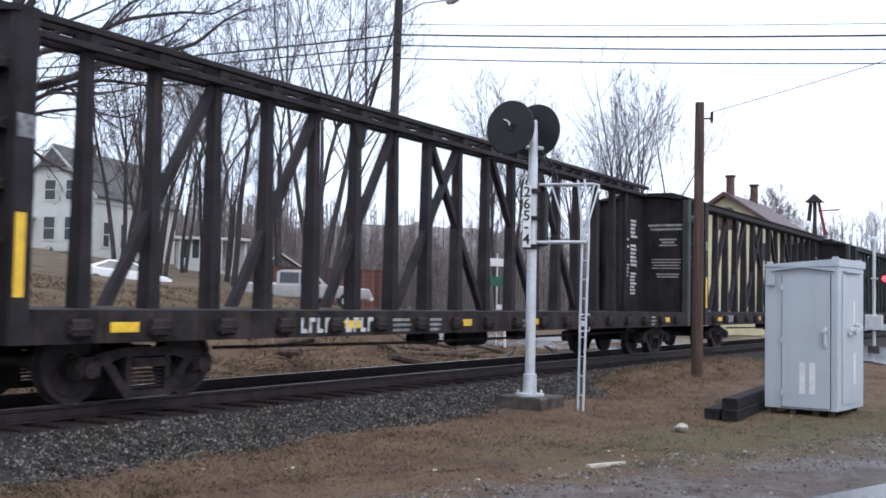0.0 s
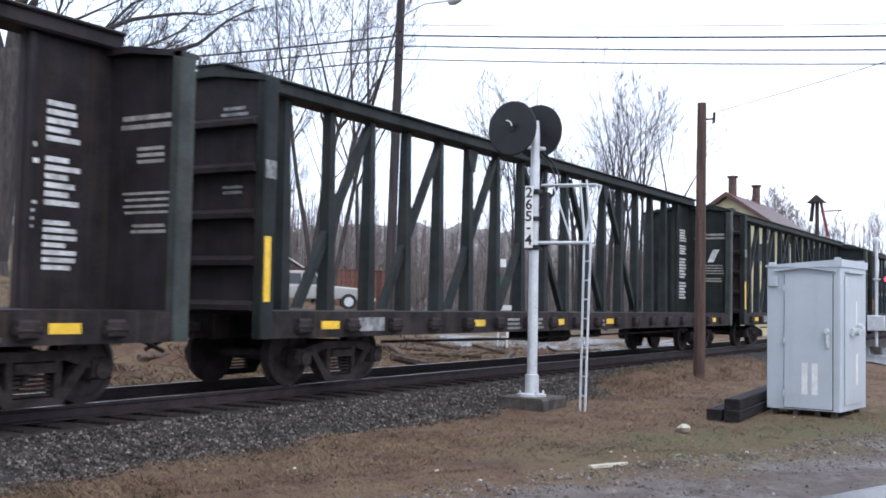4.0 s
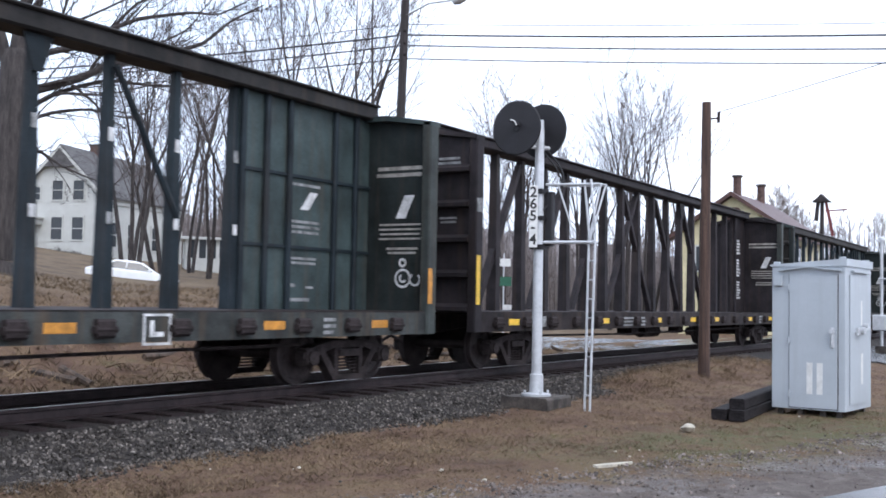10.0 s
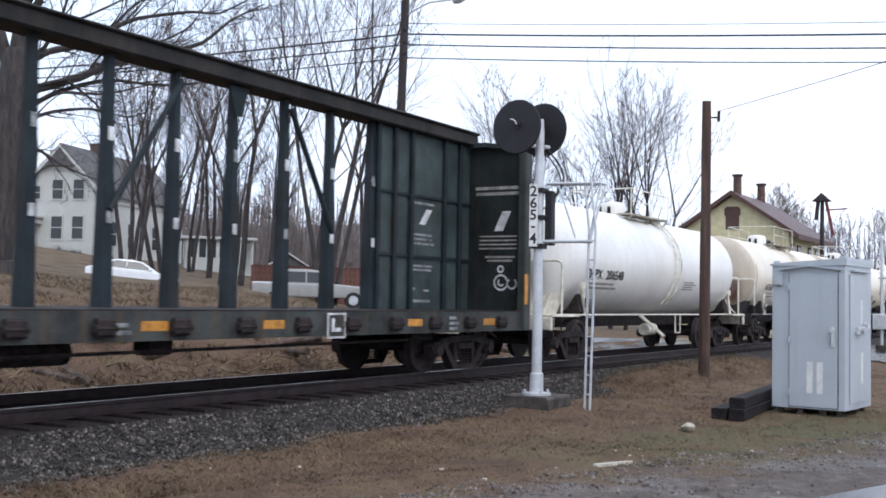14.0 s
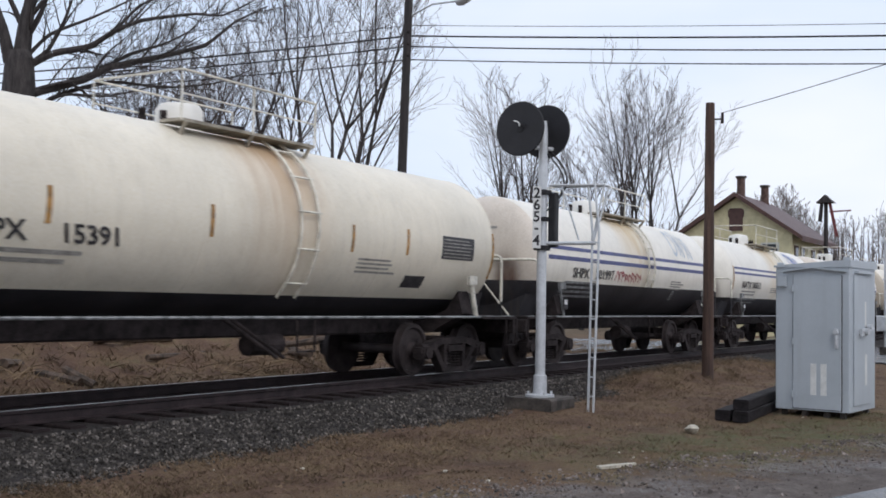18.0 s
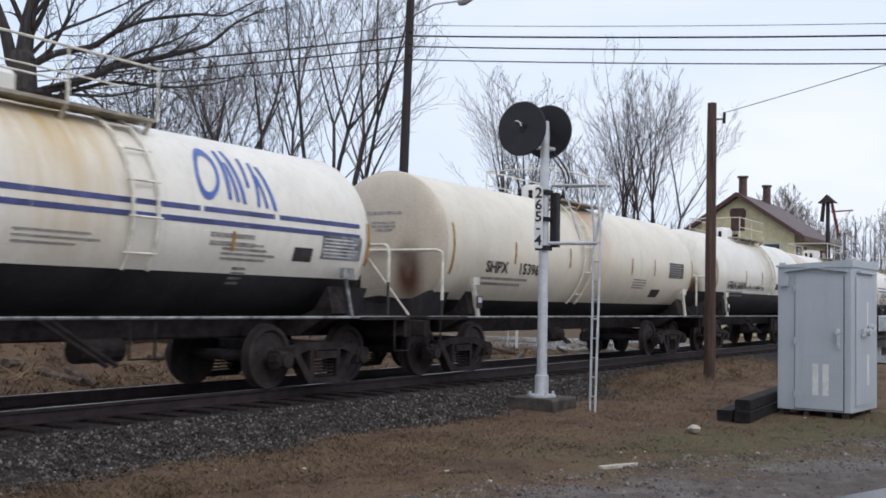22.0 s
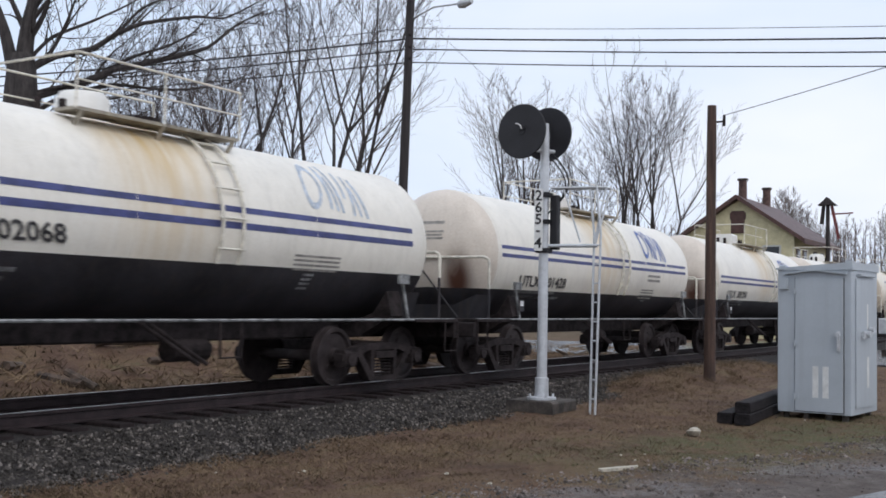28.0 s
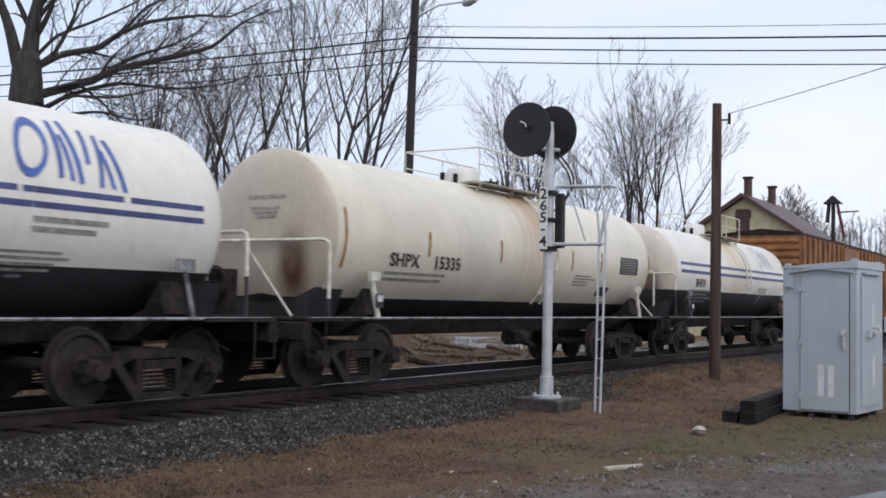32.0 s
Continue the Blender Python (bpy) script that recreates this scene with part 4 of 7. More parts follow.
def tank_car(u, style, mark, seed, emblem=0.0, spray=None, dome=0, low=0.0, rear=11.85, ladder=None):
    """A tank car. u: where the near leg of its front end rail stands along the train."""
    rng = random.Random(seed)
    X0, hd = (0.0, 0.3) if style == "cream" else ((-0.02, 0.4) if style == "stripe" else (-0.04, 0.62))
    R, zc, X1 = 1.33, 2.34, rear - X0
    mid = (rear - 11.85) / 2
    if style in ("stripe", "stripe2"):
        R, zc = 1.29, 2.28
    zb = {"cream": 1.35, "stripe": 1.78, "stripe2": 1.62, "plain": None, "grey": 1.77}[style]
    paint = {"cream": TANKCREAM, "stripe": TANKWHITE, "stripe2": TANKWHITE, "plain": TANKPLAIN, "grey": TANKGREY}[style]
    label = {"cream": "cream tank car with rust stains and black underside", "stripe": "white tank car with two wide-set blue stripes and black belly", "stripe2": "white tank car with two close blue stripes and black belly",
             "plain": "clean white tank car with white frame", "grey": "dull white tank car with black belly and spray paint"}[style]
    car = thing("tank_car", label, "tank car", "cars of the freight train")
    WALKED.append((car, u))
    lift = {"NATX 160013": 0.13, "UTLX 301390": -0.12, "GATX 7654": 0.03}.get(mark, 0.0)
    for x in (1.15, rear - 1.25):
        add_truck(car, x)
    part("coupler", COUPLER, IRON, car, at=pose(-0.95, 0, 0))
    part("coupler", COUPLER, IRON, car, at=pose(rear + 0.95, 0, 0, 0, 0, 180))
    pw = 3.0 if style in ("cream", "stripe") else 2.3
    fr = [math.sin(i * math.pi / 2 / 12) for i in range(13)]
    prof = [(X0 + hd - hd * (1 - k ** pw) ** 0.5, R * k) for k in fr]
    prof += [(X0 + hd + (X1 - X0 - 2 * hd) * i / 8, R) for i in range(1, 8)]
    prof += [(X1 - hd + hd * (1 - k ** pw) ** 0.5, R * k) for k in fr[::-1]]
    if zb is None:
        key = ("full", rear)
        if key not in CAST:
            CAST[key] = Shape().lathe(prof, n=64, centre=(0, zc))
        shell = part("shell", CAST[key].mesh("shell", paint, True), paint, car)
    else:
        k1 = ("up", style, rear)
        if k1 not in CAST:
            # heads are cut level, so that the belly colour meets the shell on one height
            up, lo, heads = Shape(), Shape(), []
            for s, za, zz in ((up, zb, zc + R), (lo, zc - R, zb)):
                m = 20
                for sd in (-1, 1):
                    rows = []
                    for w, r in prof:
                        zt, zl = min(zz, zc + r), max(za, zc - r)
                        if zt < zl:
                            zt = zl = min(max(zc, za), zz) if r < 1e-6 else (zl if za > zc else zt)
                        t0 = math.acos(max(-1, min(1, (zt - zc) / max(r, 1e-6))))
                        t1 = math.acos(max(-1, min(1, (zl - zc) / max(r, 1e-6))))
                        rows.append([(w, sd * r * math.sin(t0 + (t1 - t0) * j / m), zc + r * math.cos(t0 + (t1 - t0) * j / m)) for j in range(m + 1)])
                    n0 = len(s.v)
                    for row in rows:
                        s.v += row
                    for i in range(len(rows) - 1):
                        for j in range(m):
                            q = (n0 + i * (m + 1) + j, n0 + (i + 1) * (m + 1) + j, n0 + (i + 1) * (m + 1) + j + 1, n0 + i * (m + 1) + j + 1)
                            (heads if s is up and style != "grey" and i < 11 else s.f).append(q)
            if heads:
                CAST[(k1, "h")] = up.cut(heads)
                up = up.cut(up.f)
            CAST[k1] = (up.mesh("shell", paint, True), lo.mesh("belly", TANKBLACK, True))
        shell = part("shell", CAST[k1][0], paint, car)
        if (k1, "h") in CAST:
            # Cream heads carry grime and shade in their paint colour.
            hp = HEADDIRTSHADE if style == "cream" else paint if mark.startswith("NATX") else HEADTAN
            part("head", CAST[(k1, "h")].mesh("head", hp, True), hp, car, "rust-patched dished tank head")
        part("belly", CAST[k1][1], TANKBLACK, car, "black painted underside")
    # seams
    for x in (X0 + hd, 3.3, 5.2, 8.6 + mid, X1 - hd):
        s = Shape().lathe([(x - 0.02, R), (x, R + 0.006), (x + 0.02, R)], -math.acos((max(1.0, (zb or 1.2)) - zc) / R), 0.3, n=24, centre=(0, zc))
        part("seam", s, paint, shell)
    # frame
    frame_mat = RAILING if style == "plain" else TANKBLACK
    s = Shape().box(-0.5, rear + 0.5, -0.3, 0.3, 0.72, 1.02, 0.03)
    for x in (1.15, rear - 1.25):
        s.prism([(-1.25, 1.5), (-1.0, 1.15), (-0.5, 0.95), (0.5, 0.95), (1.0, 1.15), (1.25, 1.5), (1.35, 1.1), (0.7, 0.75), (-0.7, 0.75), (-1.35, 1.1)], "x", x - 0.18, x + 0.18)
    part("frame", s, IRON, car)
    for a in (-0.55, rear - 0.8):
        part("end_platform", Shape().box(a, a + 1.35, -1.42, 1.42, 1.0, 1.05, 0.01), IRON if style != "plain" else RAILING, car)
    for y in (-1.38, 1.38):
        part("side_rail", Shape().rod((-0.5, y, 1.04), (rear + 0.5, y, 1.04), 0.022, n=6), RAILING if style == "plain" else GREYMARK, car, "thin safety rail")
    # end rails
    for x, d in ((0.0, 1), (rear, -1)):
        s = Shape()
        r = 0.028
        zl = max(1.3, (zb or 1.04) - 0.02)
        s.tube([(x, -1.36, zl), (x, -1.36, 2.08), (x, -1.34, 2.16), (x - 0.03 * d, -1.26, 2.2), (x - 0.1 * d, 0.7, 2.2), (x - 0.1 * d, 1.26, 2.2), (x, 1.36, 2.08), (x, 1.36, 1.06)], r, 7)
        for y in (-1.36,):
            part("rail_leg", Shape().rod((x, y, 1.04), (x, y, zl), 0.026, n=6), frame_mat, car)
        part("end_rail", s, RAILING, car, "cream bent-pipe handrail")
    if style != "plain":
        part("brace", Shape().rod((-0.03, 0.3, 2.18), (-0.1, -0.75, 1.06), 0.018), TANKBLACK if mark.startswith("UTLX") or mark == "SHPX 15391" else RAILING, car)
    # brake wheel stand and placards
    thin = style in ("stripe", "stripe2")
    part("placard_post", Shape().rod((1.25, -1.36, 1.05), (1.1, -1.33, 1.66), 0.028 if thin else 0.05).box(1.0, 1.25, -1.4, -1.34, 1.62, 1.76), GREYMARK if thin else RAILING, car)
    part("placard_post", Shape().rod((rear - 0.95, -1.36, 1.05), (rear - 1.1, -1.33, 1.66), 0.028 if thin else 0.05).box(rear - 1.25, rear - 0.98, -1.4, -1.34, 1.62, 1.78), GREYMARK if thin else RAILING, car)
    part("placard", Shape().box(1.12, 1.32, -1.42, -1.4, 1.2, 1.42, 0.01), TANKBLACK, car, "dark placard holder with pale label")
    part("placard_label", Shape().box(1.15, 1.29, -1.426, -1.421, 1.3, 1.4), WHITEMARK, car, "small white label")
    for d in (-0.62, rear + 0.44):
        part("end_sill", Shape().box(d, d + 0.18, -1.4, 1.4, 0.72, 0.99, 0.02), frame_mat if style == "plain" else IRON, car)
    bh = part("brake_housing", Shape().box(-0.5, -0.28, 0.15, 0.6, 1.06, 1.75, 0.03), IRON, car)
    part("brake_wheel", Shape().lathe([(-0.62, 0.22), (-0.6, 0.25), (-0.56, 0.25), (-0.54, 0.22)], n=20, centre=(0.37, 1.55), axis="x").rod((-0.58, 0.13, 1.55), (-0.58, 0.61, 1.55), 0.015, n=5).rod((-0.58, 0.37, 1.31), (-0.58, 0.37, 1.79), 0.015, n=5).rod((-0.6, 0.37, 1.55), (-0.5, 0.37, 1.55), 0.03, n=6), IRON, bh)
    for x in (0.45, rear - 0.45):
        part("head_saddle", Shape().prism([(-0.85, 1.02), (0.85, 1.02), (1.02, 1.5), (0.55, 1.3), (-0.55, 1.3), (-1.02, 1.5)], "x", x - 0.35, x + 0.35), TANKBLACK if style != "plain" else RAILING, car)
    # top platform, railing and fittings
    px0, px1 = 4.55 + mid, 7.35 + mid
    zt = zc + R
    s = Shape().box(px0, px1, -0.85, -0.45, zt - 0.06, zt - 0.02).box(px0, px1, 0.45, 0.85, zt - 0.06, zt - 0.02).box(px1 - 0.5, px1, -0.45, 0.45, zt - 0.02, zt + 0.02)
    for x in (px0 + 0.1, (px0 + px1) / 2, px1 - 0.1):
        s.rod((x, -0.85, zt - 0.05), (x, -0.7, zt - 0.25), 0.03)
    part("top_platform", s, WALKWAY, car, "steel walkway on top")
    s = Shape()
    for y in (-0.85, 0.85):
        s.tube([(px0, y, zt - 0.05), (px0, y, zt + 0.62), (px1, y, zt + 0.62), (px1, y, zt - 0.05)], 0.016)
        s.rod((px0, y, zt + 0.3), (px1 - 0.6 if dome else px1, y, zt + 0.3), 0.012)
        s.rod(((px0 + px1) / 2, y, zt - 0.05), ((px0 + px1) / 2, y, zt + 0.62), 0.014)
    s.rod((px0, -0.85, zt + 0.62), (px0, 0.85, zt + 0.62), 0.016)
    part("railing", s, RAILING, car, "thin cream pipe railing")
    s = Shape().lathe([(zt - 0.1, 0.34), (zt + 0.24, 0.34), (zt + 0.33, 0.28), (zt + 0.37, 0.0)], n=20, centre=(5.35 + mid, 0), axis="z")
    if dome:
        s = Shape().box(5.05 + mid, 5.65 + mid, -0.3, 0.3, zt - 0.1, zt + 0.34, 0.06)
    part("dome", s.mesh("dome", TANKPLAIN, True), TANKPLAIN, car, "white valve housing")
    s = Shape().lathe([(zt - 0.1, 0.26), (zt + 0.10, 0.26), (zt + 0.10, 0.32), (zt + 0.16, 0.32), (zt + 0.18, 0.0)], n=16, centre=(6.3 + mid, 0.05), axis="z")
    mw = part("manway", s, IRON, car, "bolted manway lid")
    if "bolt" not in CAST:
        CAST["bolt"] = Shape().rod((0, 0, 0.06), (0, 0, 0.22), 0.025, n=5).mesh("bolt", IRON)
    for i in range(6):
        t = i * 1.05
        part("bolt", CAST["bolt"], IRON, mw, at=pose(6.3 + mid + 0.29 * math.cos(t), 0.05 + 0.29 * math.sin(t), zt))
    for i in range(3):
        part("valve", Shape().rod((4.75 + mid + 0.25 * i, 0.1 - 0.15 * (i % 2), zt), (4.75 + mid + 0.25 * i, 0.1 - 0.15 * (i % 2), zt + 0.2), 0.05, n=8), IRON, car)
    # ladder
    s = Shape()
    lx = ladder or 6.75 + mid
    pts = [(-(R + 0.07) * math.sin(t), zc + (R + 0.07) * math.cos(t)) for t in [0.45 + i * (math.acos(((zb or 1.35) + 0.02 - zc) / R) - 0.45) / 10 for i in range(11)]]
    for x in (lx - 0.2, lx + 0.2):
        s.tube([(x, y, z) for y, z in pts], 0.026, 5)
    for y, z in pts[1::2]:
        s.rod((lx - 0.26, y, z), (lx + 0.26, y, z), 0.018, n=5)
    part("ladder", s, RAILING, car, "cream side ladder")
    # step under the ladder and brake rigging
    s = Shape().tube([(lx - 0.2, -1.36, 1.04), (lx - 0.2, -1.36, 0.55), (lx + 0.2, -1.36, 0.55), (lx + 0.2, -1.36, 1.04)], 0.02)
    s.rod((lx - 0.9, -0.6, 1.0), (lx - 0.2, -1.0, 0.45), 0.03).rod((lx - 0.75, -0.6, 1.0), (lx - 0.05, -1.0, 0.45), 0.03)
    s.rod((lx - 0.3, -0.5, 0.62), (lx + 0.4, -0.5, 0.62), 0.16, n=12)
    part("brake_rigging", s, IRON if style != "plain" else RAILING, car)
    for d in (-0.6, rear + 0.05):
        part("step", Shape().tube([(d + 0.1, -1.4, 1.02), (d + 0.1, -1.4, 0.5), (d + 0.5, -1.4, 0.5), (d + 0.5, -1.4, 1.02)], 0.02), IRON, car)
    # paint: stripes, emblem, lettering
    if style in ("stripe", "stripe2"):
        for hi_, (z0, z1) in enumerate(((2.25, 2.34), (2.47, 2.55)) if style == "stripe" else ((2.24, 2.31), (2.40, 2.47))):
            z0, z1 = z0 + lift, z1 + lift
            if emblem:
                st = arc_band(0.62, emblem, z0, z1, R, zc, 0.004)
                st.add(arc_band(emblem + (0.06 if hi_ else 0), emblem + 1.45, z0, z1, R, zc, 0.004))
                st.add(arc_band(emblem + 1.55 if hi_ else emblem + 1.45, 11.2, z0, z1, R, zc, 0.004))
            else:
                st = arc_band(0.62, 11.2, z0, z1, R, zc, 0.004)
            part("stripe", st, STRIPE, shell, "dark blue painted stripe")
        if emblem:
            part("emblem", wrap(EMBLEM, emblem, 2.50 + lift, R, zc, 0.009), LOGO, shell, "blue oval and stroke emblem")["kind"] = "stuff"
            w = bars(Shape(), 0, 1.1, 0, 0.22, 2, 0, rng, wmin=0.6)
            part("marking", wrap(w, emblem + 0.2, 1.98, R, zc), FADED, shell, "faded stencilled lines")
    if style == "stripe":
        part("emblem", wrap(EMBLEM, 8.5, 2.60, R, zc), FADEDBLUE, shell, "faded oval and stroke emblem")["kind"] = "stuff"
    zt2 = {"cream": 1.88, "stripe": 1.9, "stripe2": 1.95, "plain": 1.87, "grey": 1.9}[style] - low
    for txt, x in ((mark[:4], {"cream": 1.69, "stripe": 1.92}.get(style, 1.52)), (mark[4:].strip(), {"cream": 3.0, "stripe": 3.15}.get(style, 2.62))):
        part("marking", wrap(low_letters(txt), x, zt2, R, zc, 0.017, lean=-0.3), INK, shell, "black stencilled letters")
    w = Shape()
    w.add(bars(Shape(), 0, 1.9, 0, 0.2, 2, 0, rng, gap=0.5, wmin=0.8), Matrix.Translation((1.6, 0, 0)))
    if style in ("stripe", "stripe2"):
        lo_ = bars(Shape(), 0, 2.2, 0, 0.2, 2, 0, rng, gap=0.5, wmin=0.8)
        part("marking", wrap(lo_, 1.5, 1.46, R, zc), GREYMARK, shell, "small stencilled lines")
        part("marking", wrap(bars(Shape(), 0.1, 0.4, 0, 0.26, 4, 0, rng), 8.4, 1.48, R, zc), GREYMARK, shell, "small stencilled panel")
    part("marking", wrap(w, 0, zt2 - 0.24, R, zc), FADED if zt2 - 0.24 > (zb or 0) else GREYMARK, shell, "small stencilled lines")
    w = Shape()
    w.add(bars(Shape(), rear - 4.5 if style == "cream" else 8.2, rear - 3.4 if style == "cream" else 9.3, 0, 0.26, 4, 0, rng, gap=0.5, wmin=0.7))
    part("marking", wrap(w, 0, zt2 - 0.15, R, zc), FADED, shell, "small stencilled lines")
    if style in ("cream", "grey"):
        nx, nw = (8.05, 0.5) if style == "grey" else ((rear - 2.1, 1.1) if rear > 12.5 else (rear - 1.62, 0.9))
        part("notice_panel", wrap(arc_flat(nw, 0.4), nx, 2.05, R, zc), INK, shell, "black data panel")
        part("notice_panel", wrap(arc_flat(0.62, 0.2), nx - 0.95, 1.53 if style == "cream" else 1.95, R, zc), INK, shell, "black data panel")
        part("marking", wrap(bars(Shape(), 0.05, nw - 0.06, 0.03, 0.39, 6, 0, rng, gap=0.65, wmin=0.8), nx, 2.05, R, zc, 0.009), FADED, shell, "pale line of small writing")
    for x, z0, z1 in ((0.4, 1.8, 2.72), (2.75, 2.07, 2.49), (5.28, 2.08, 2.5), (rear - 4.75, 2.04, 2.46), (rear - 3.22, 2.06, 2.49), (rear - 0.32, 1.75, 2.6)):
        if style == "grey" and x == 2.75:
            x = 3.4
        if style == "cream" or (x < 6 and style == "grey"):
            part("reflector", arc_band(x, x + 0.07, z0, z1, R, zc, 0.005), DULLTAPE, shell, "dull orange reflective tape")
    if style == "stripe2" and not mark.startswith("UTLX 301"):
        nx = rear - 1.62
        part("notice_panel", wrap(arc_flat(0.98, 0.36), nx, 1.9 if zb < 1.7 else 1.98, R, zc), GREYMARK, shell, "grey data panel")
        part("marking", wrap(bars(Shape(), 0.05, 0.93, 0.03, 0.34, 6, 0, rng, gap=0.6, wmin=0.75), nx, 1.9 if zb < 1.7 else 1.98, R, zc, 0.009), WHITEMARK, shell, "pale line of small writing")
        part("notice_panel", wrap(arc_flat(0.42, 0.2), nx - 0.62, 1.84, R, zc), INK, shell, "black data panel")
        part("marking", wrap(bars(Shape(), 0, 1.2, 0, 0.2, 3, 0, rng, gap=0.6, wmin=0.7), 5.0, zt2 - 0.1, R, zc), FADED, shell, "faded stencilled lines")
        for x, z0, z1 in ((0.5, 1.84, 2.62), (rear - 0.5, 1.84, 2.5), (rear - 3.55, 1.92, 2.18)) if mark[0] != "U" else ():
            part("reflector", arc_band(x, x + 0.07, z0, z1, R, zc, 0.006), DULLTAPE, shell, "dull orange reflective tape")
    # writing on the front head
    hx = Shape()
    face_bars(hx, 0, -0.5, 0.3, 0.1, 0.2, 1, rng)
    face_bars(hx, 0, -0.4, 0.2, -0.2, 0.0, 3, rng)
    q = Shape()
    q.f = hx.f
    q.v = [(X0 + hd - hd * math.sqrt(max(0.0, 1 - (math.hypot(b, c + 2.75 - zc) / R) ** pw)) - 0.012, b, c + 2.75) for _, b, c in hx.v]
    part("marking", q, FADED, shell, "small stencilled lines")
    if spray:
        x0, x1, z0, z1, mat, kind = spray
        g = Shape()
        x = x0
        while x < x1:
            w = rng.uniform(0.10, 0.2)
            hgt = rng.uniform(0.6, 1.0) * (z1 - z0)
            a, b = (x, 0), (x + w * rng.uniform(-0.6, 1.2), hgt)
            c = (x + w * 1.5, hgt * rng.uniform(0.1, 0.6))
            for (ax, az), (bx, bz) in ((a, b), (b, c)):
                t = 0.022
                n_ = 5
                for i in range(n_):
                    f0, f1 = i / n_, (i + 1) / n_
                    g.quad((ax + (bx - ax) * f0, 0, az + (bz - az) * f0), (ax + (bx - ax) * f0 + t * 1.6, 0, az + (bz - az) * f0 + t), (ax + (bx - ax) * f1 + t * 1.6, 0, az + (bz - az) * f1 + t), (ax + (bx - ax) * f1, 0, az + (bz - az) * f1))
            x += w * 1.15
        part("spray_paint", wrap(g, 0, z0, R, zc, 0.007), mat, shell, "scrawled spray paint strokes")["kind"] = "stuff"
    return car


DULLTAPE = material("dull_orange_tape", (0.42, 0.22, 0.06), 0.5, var=0.3, scale=8)


def boxcar(u, seed):
    """An outside-posted boxcar with a corrugated end."""
    L = 16.8
    car = thing("boxcar", "orange-brown boxcar with ribbed end and side posts", "boxcar", "cars of the freight train")
    WALKED.append((car, u))
    for x in (2.2, L - 2.2):
        add_truck(car, x)
    part("coupler", COUPLER, IRON, car, at=pose(-0.84, 0, 0))
    part("coupler", COUPLER, IRON, car, at=pose(L + 0.84, 0, 0, 0, 0, 180))
    part("body", Shape().box(0, L, -1.45, 1.45, 0.95, 4.1), BOXCAR, car)
    part("underframe", Shape().box(0, L, -0.3, 0.3, 0.7, 0.95).box(2.2, L - 2.2, -1.4, -1.34, 0.75, 0.95), IRON, car)
    part("roof", Shape().prism([(-1.5, 4.08), (1.5, 4.08), (1.45, 4.16), (0, 4.32), (-1.45, 4.16)], "x", -0.05, L + 0.05), IRON, car)
    for i in range(11):
        z = 1.15 + i * 0.27
        part("end_rib", Shape().prism([(0.0, z - 0.1), (-0.07, z - 0.04), (-0.07, z + 0.04), (0.0, z + 0.1)], "y", -1.35, 1.35), BOXCAR, car)
    for i in range(21):
        x = 0.1 + i * (L - 0.2) / 20
        part("side_post", Shape().box(x - 0.06, x + 0.06, -1.53, -1.45, 0.95, 4.05, 0.02), BOXCAR, car)
    part("door", Shape().box(L / 2 - 1.5, L / 2 + 1.5, -1.57, -1.5, 1.0, 3.95, 0.02), BOXCAR, car)
    return car


CB0, CBL = 31.461, 23.827
LATE, MID, OLD = (16.3, 20.3), (14.5, 18.2), (14.4, 18.0, 20.55)
for k, style, badge, tapes in ((-2, "black", True, OLD), (-1, "brown", False, LATE), (0, "black", False, LATE), (1, "teal", True, LATE), (2, "teal", True, MID), (3, "green", True, OLD), (4, "black", True, OLD), (5, "green", True, OLD)):
    centerbeam(CB0 + k * CBL, style, badge, tapes, 40 + k)
TANKS = [(174.41, "plain", "SHPX 206548", 0, None, 0), (189.49, "cream", "ACFX 71902", 0, (7.6, 9.7, 1.5, 2.05, INK, 1), 0), (202.81, "cream", "SHPX 15391", 0, None, 0),
         (217.48, "stripe", "SHPX 201997", 0, (4.3, 5.9, 1.86, 2.12, RED, 1), 0), (230.83, "stripe2", "NATX 160013", 8.4, (5.7, 7.4, 1.85, 2.2, INK, 1), 0),
         (244.95, "stripe2", "GATX 5662", 7.75, None, 1), (258.50, "cream", "SHPX 15396", 0, None, 0), (273.76, "grey", "UTLX 24639", 0, (1.7, 5.6, 1.85, 2.05, INK, 1), 0),
         (286.68, "stripe2", "GATX 7654", 7.55, None, 1), (300.44, "stripe2", "UTLX 16272", 8.1, None, 1), (314.61, "stripe", "SHPX 202068", 0, None, 0),
         (328.32, "stripe2", "UTLX 301428", 8.2, None, 1), (342.13, "stripe2", "UTLX 301390", 8.0, None, 1), (355.86, "stripe2", "UTLX 301441", 8.45, None, 0),
         (369.59, "cream", "SHPX 15335", 0, None, 0), (384.4, "stripe", "SHPX 202013", 0, None, 0)]
REARS = {0: 13.2, 1: 11.75, 2: 13.1, 3: 11.7, 5: 11.9, 6: 13.6, 7: 11.3, 14: 13.2}
LADDERS = {2: 7.25, 3: 6.5, 6: 6.1, 1: 6.45}
for i, (u, style, mark, emb, spray, dome) in enumerate(TANKS):
    tank_car(u, style, mark, 70 + i, emb, spray, dome, 0.25 if mark.startswith('UTLX 301') else 0.0, REARS.get(i, 11.95), LADDERS.get(i))
for i in range(4):
    boxcar(397.6 + 18.5 * i, i)


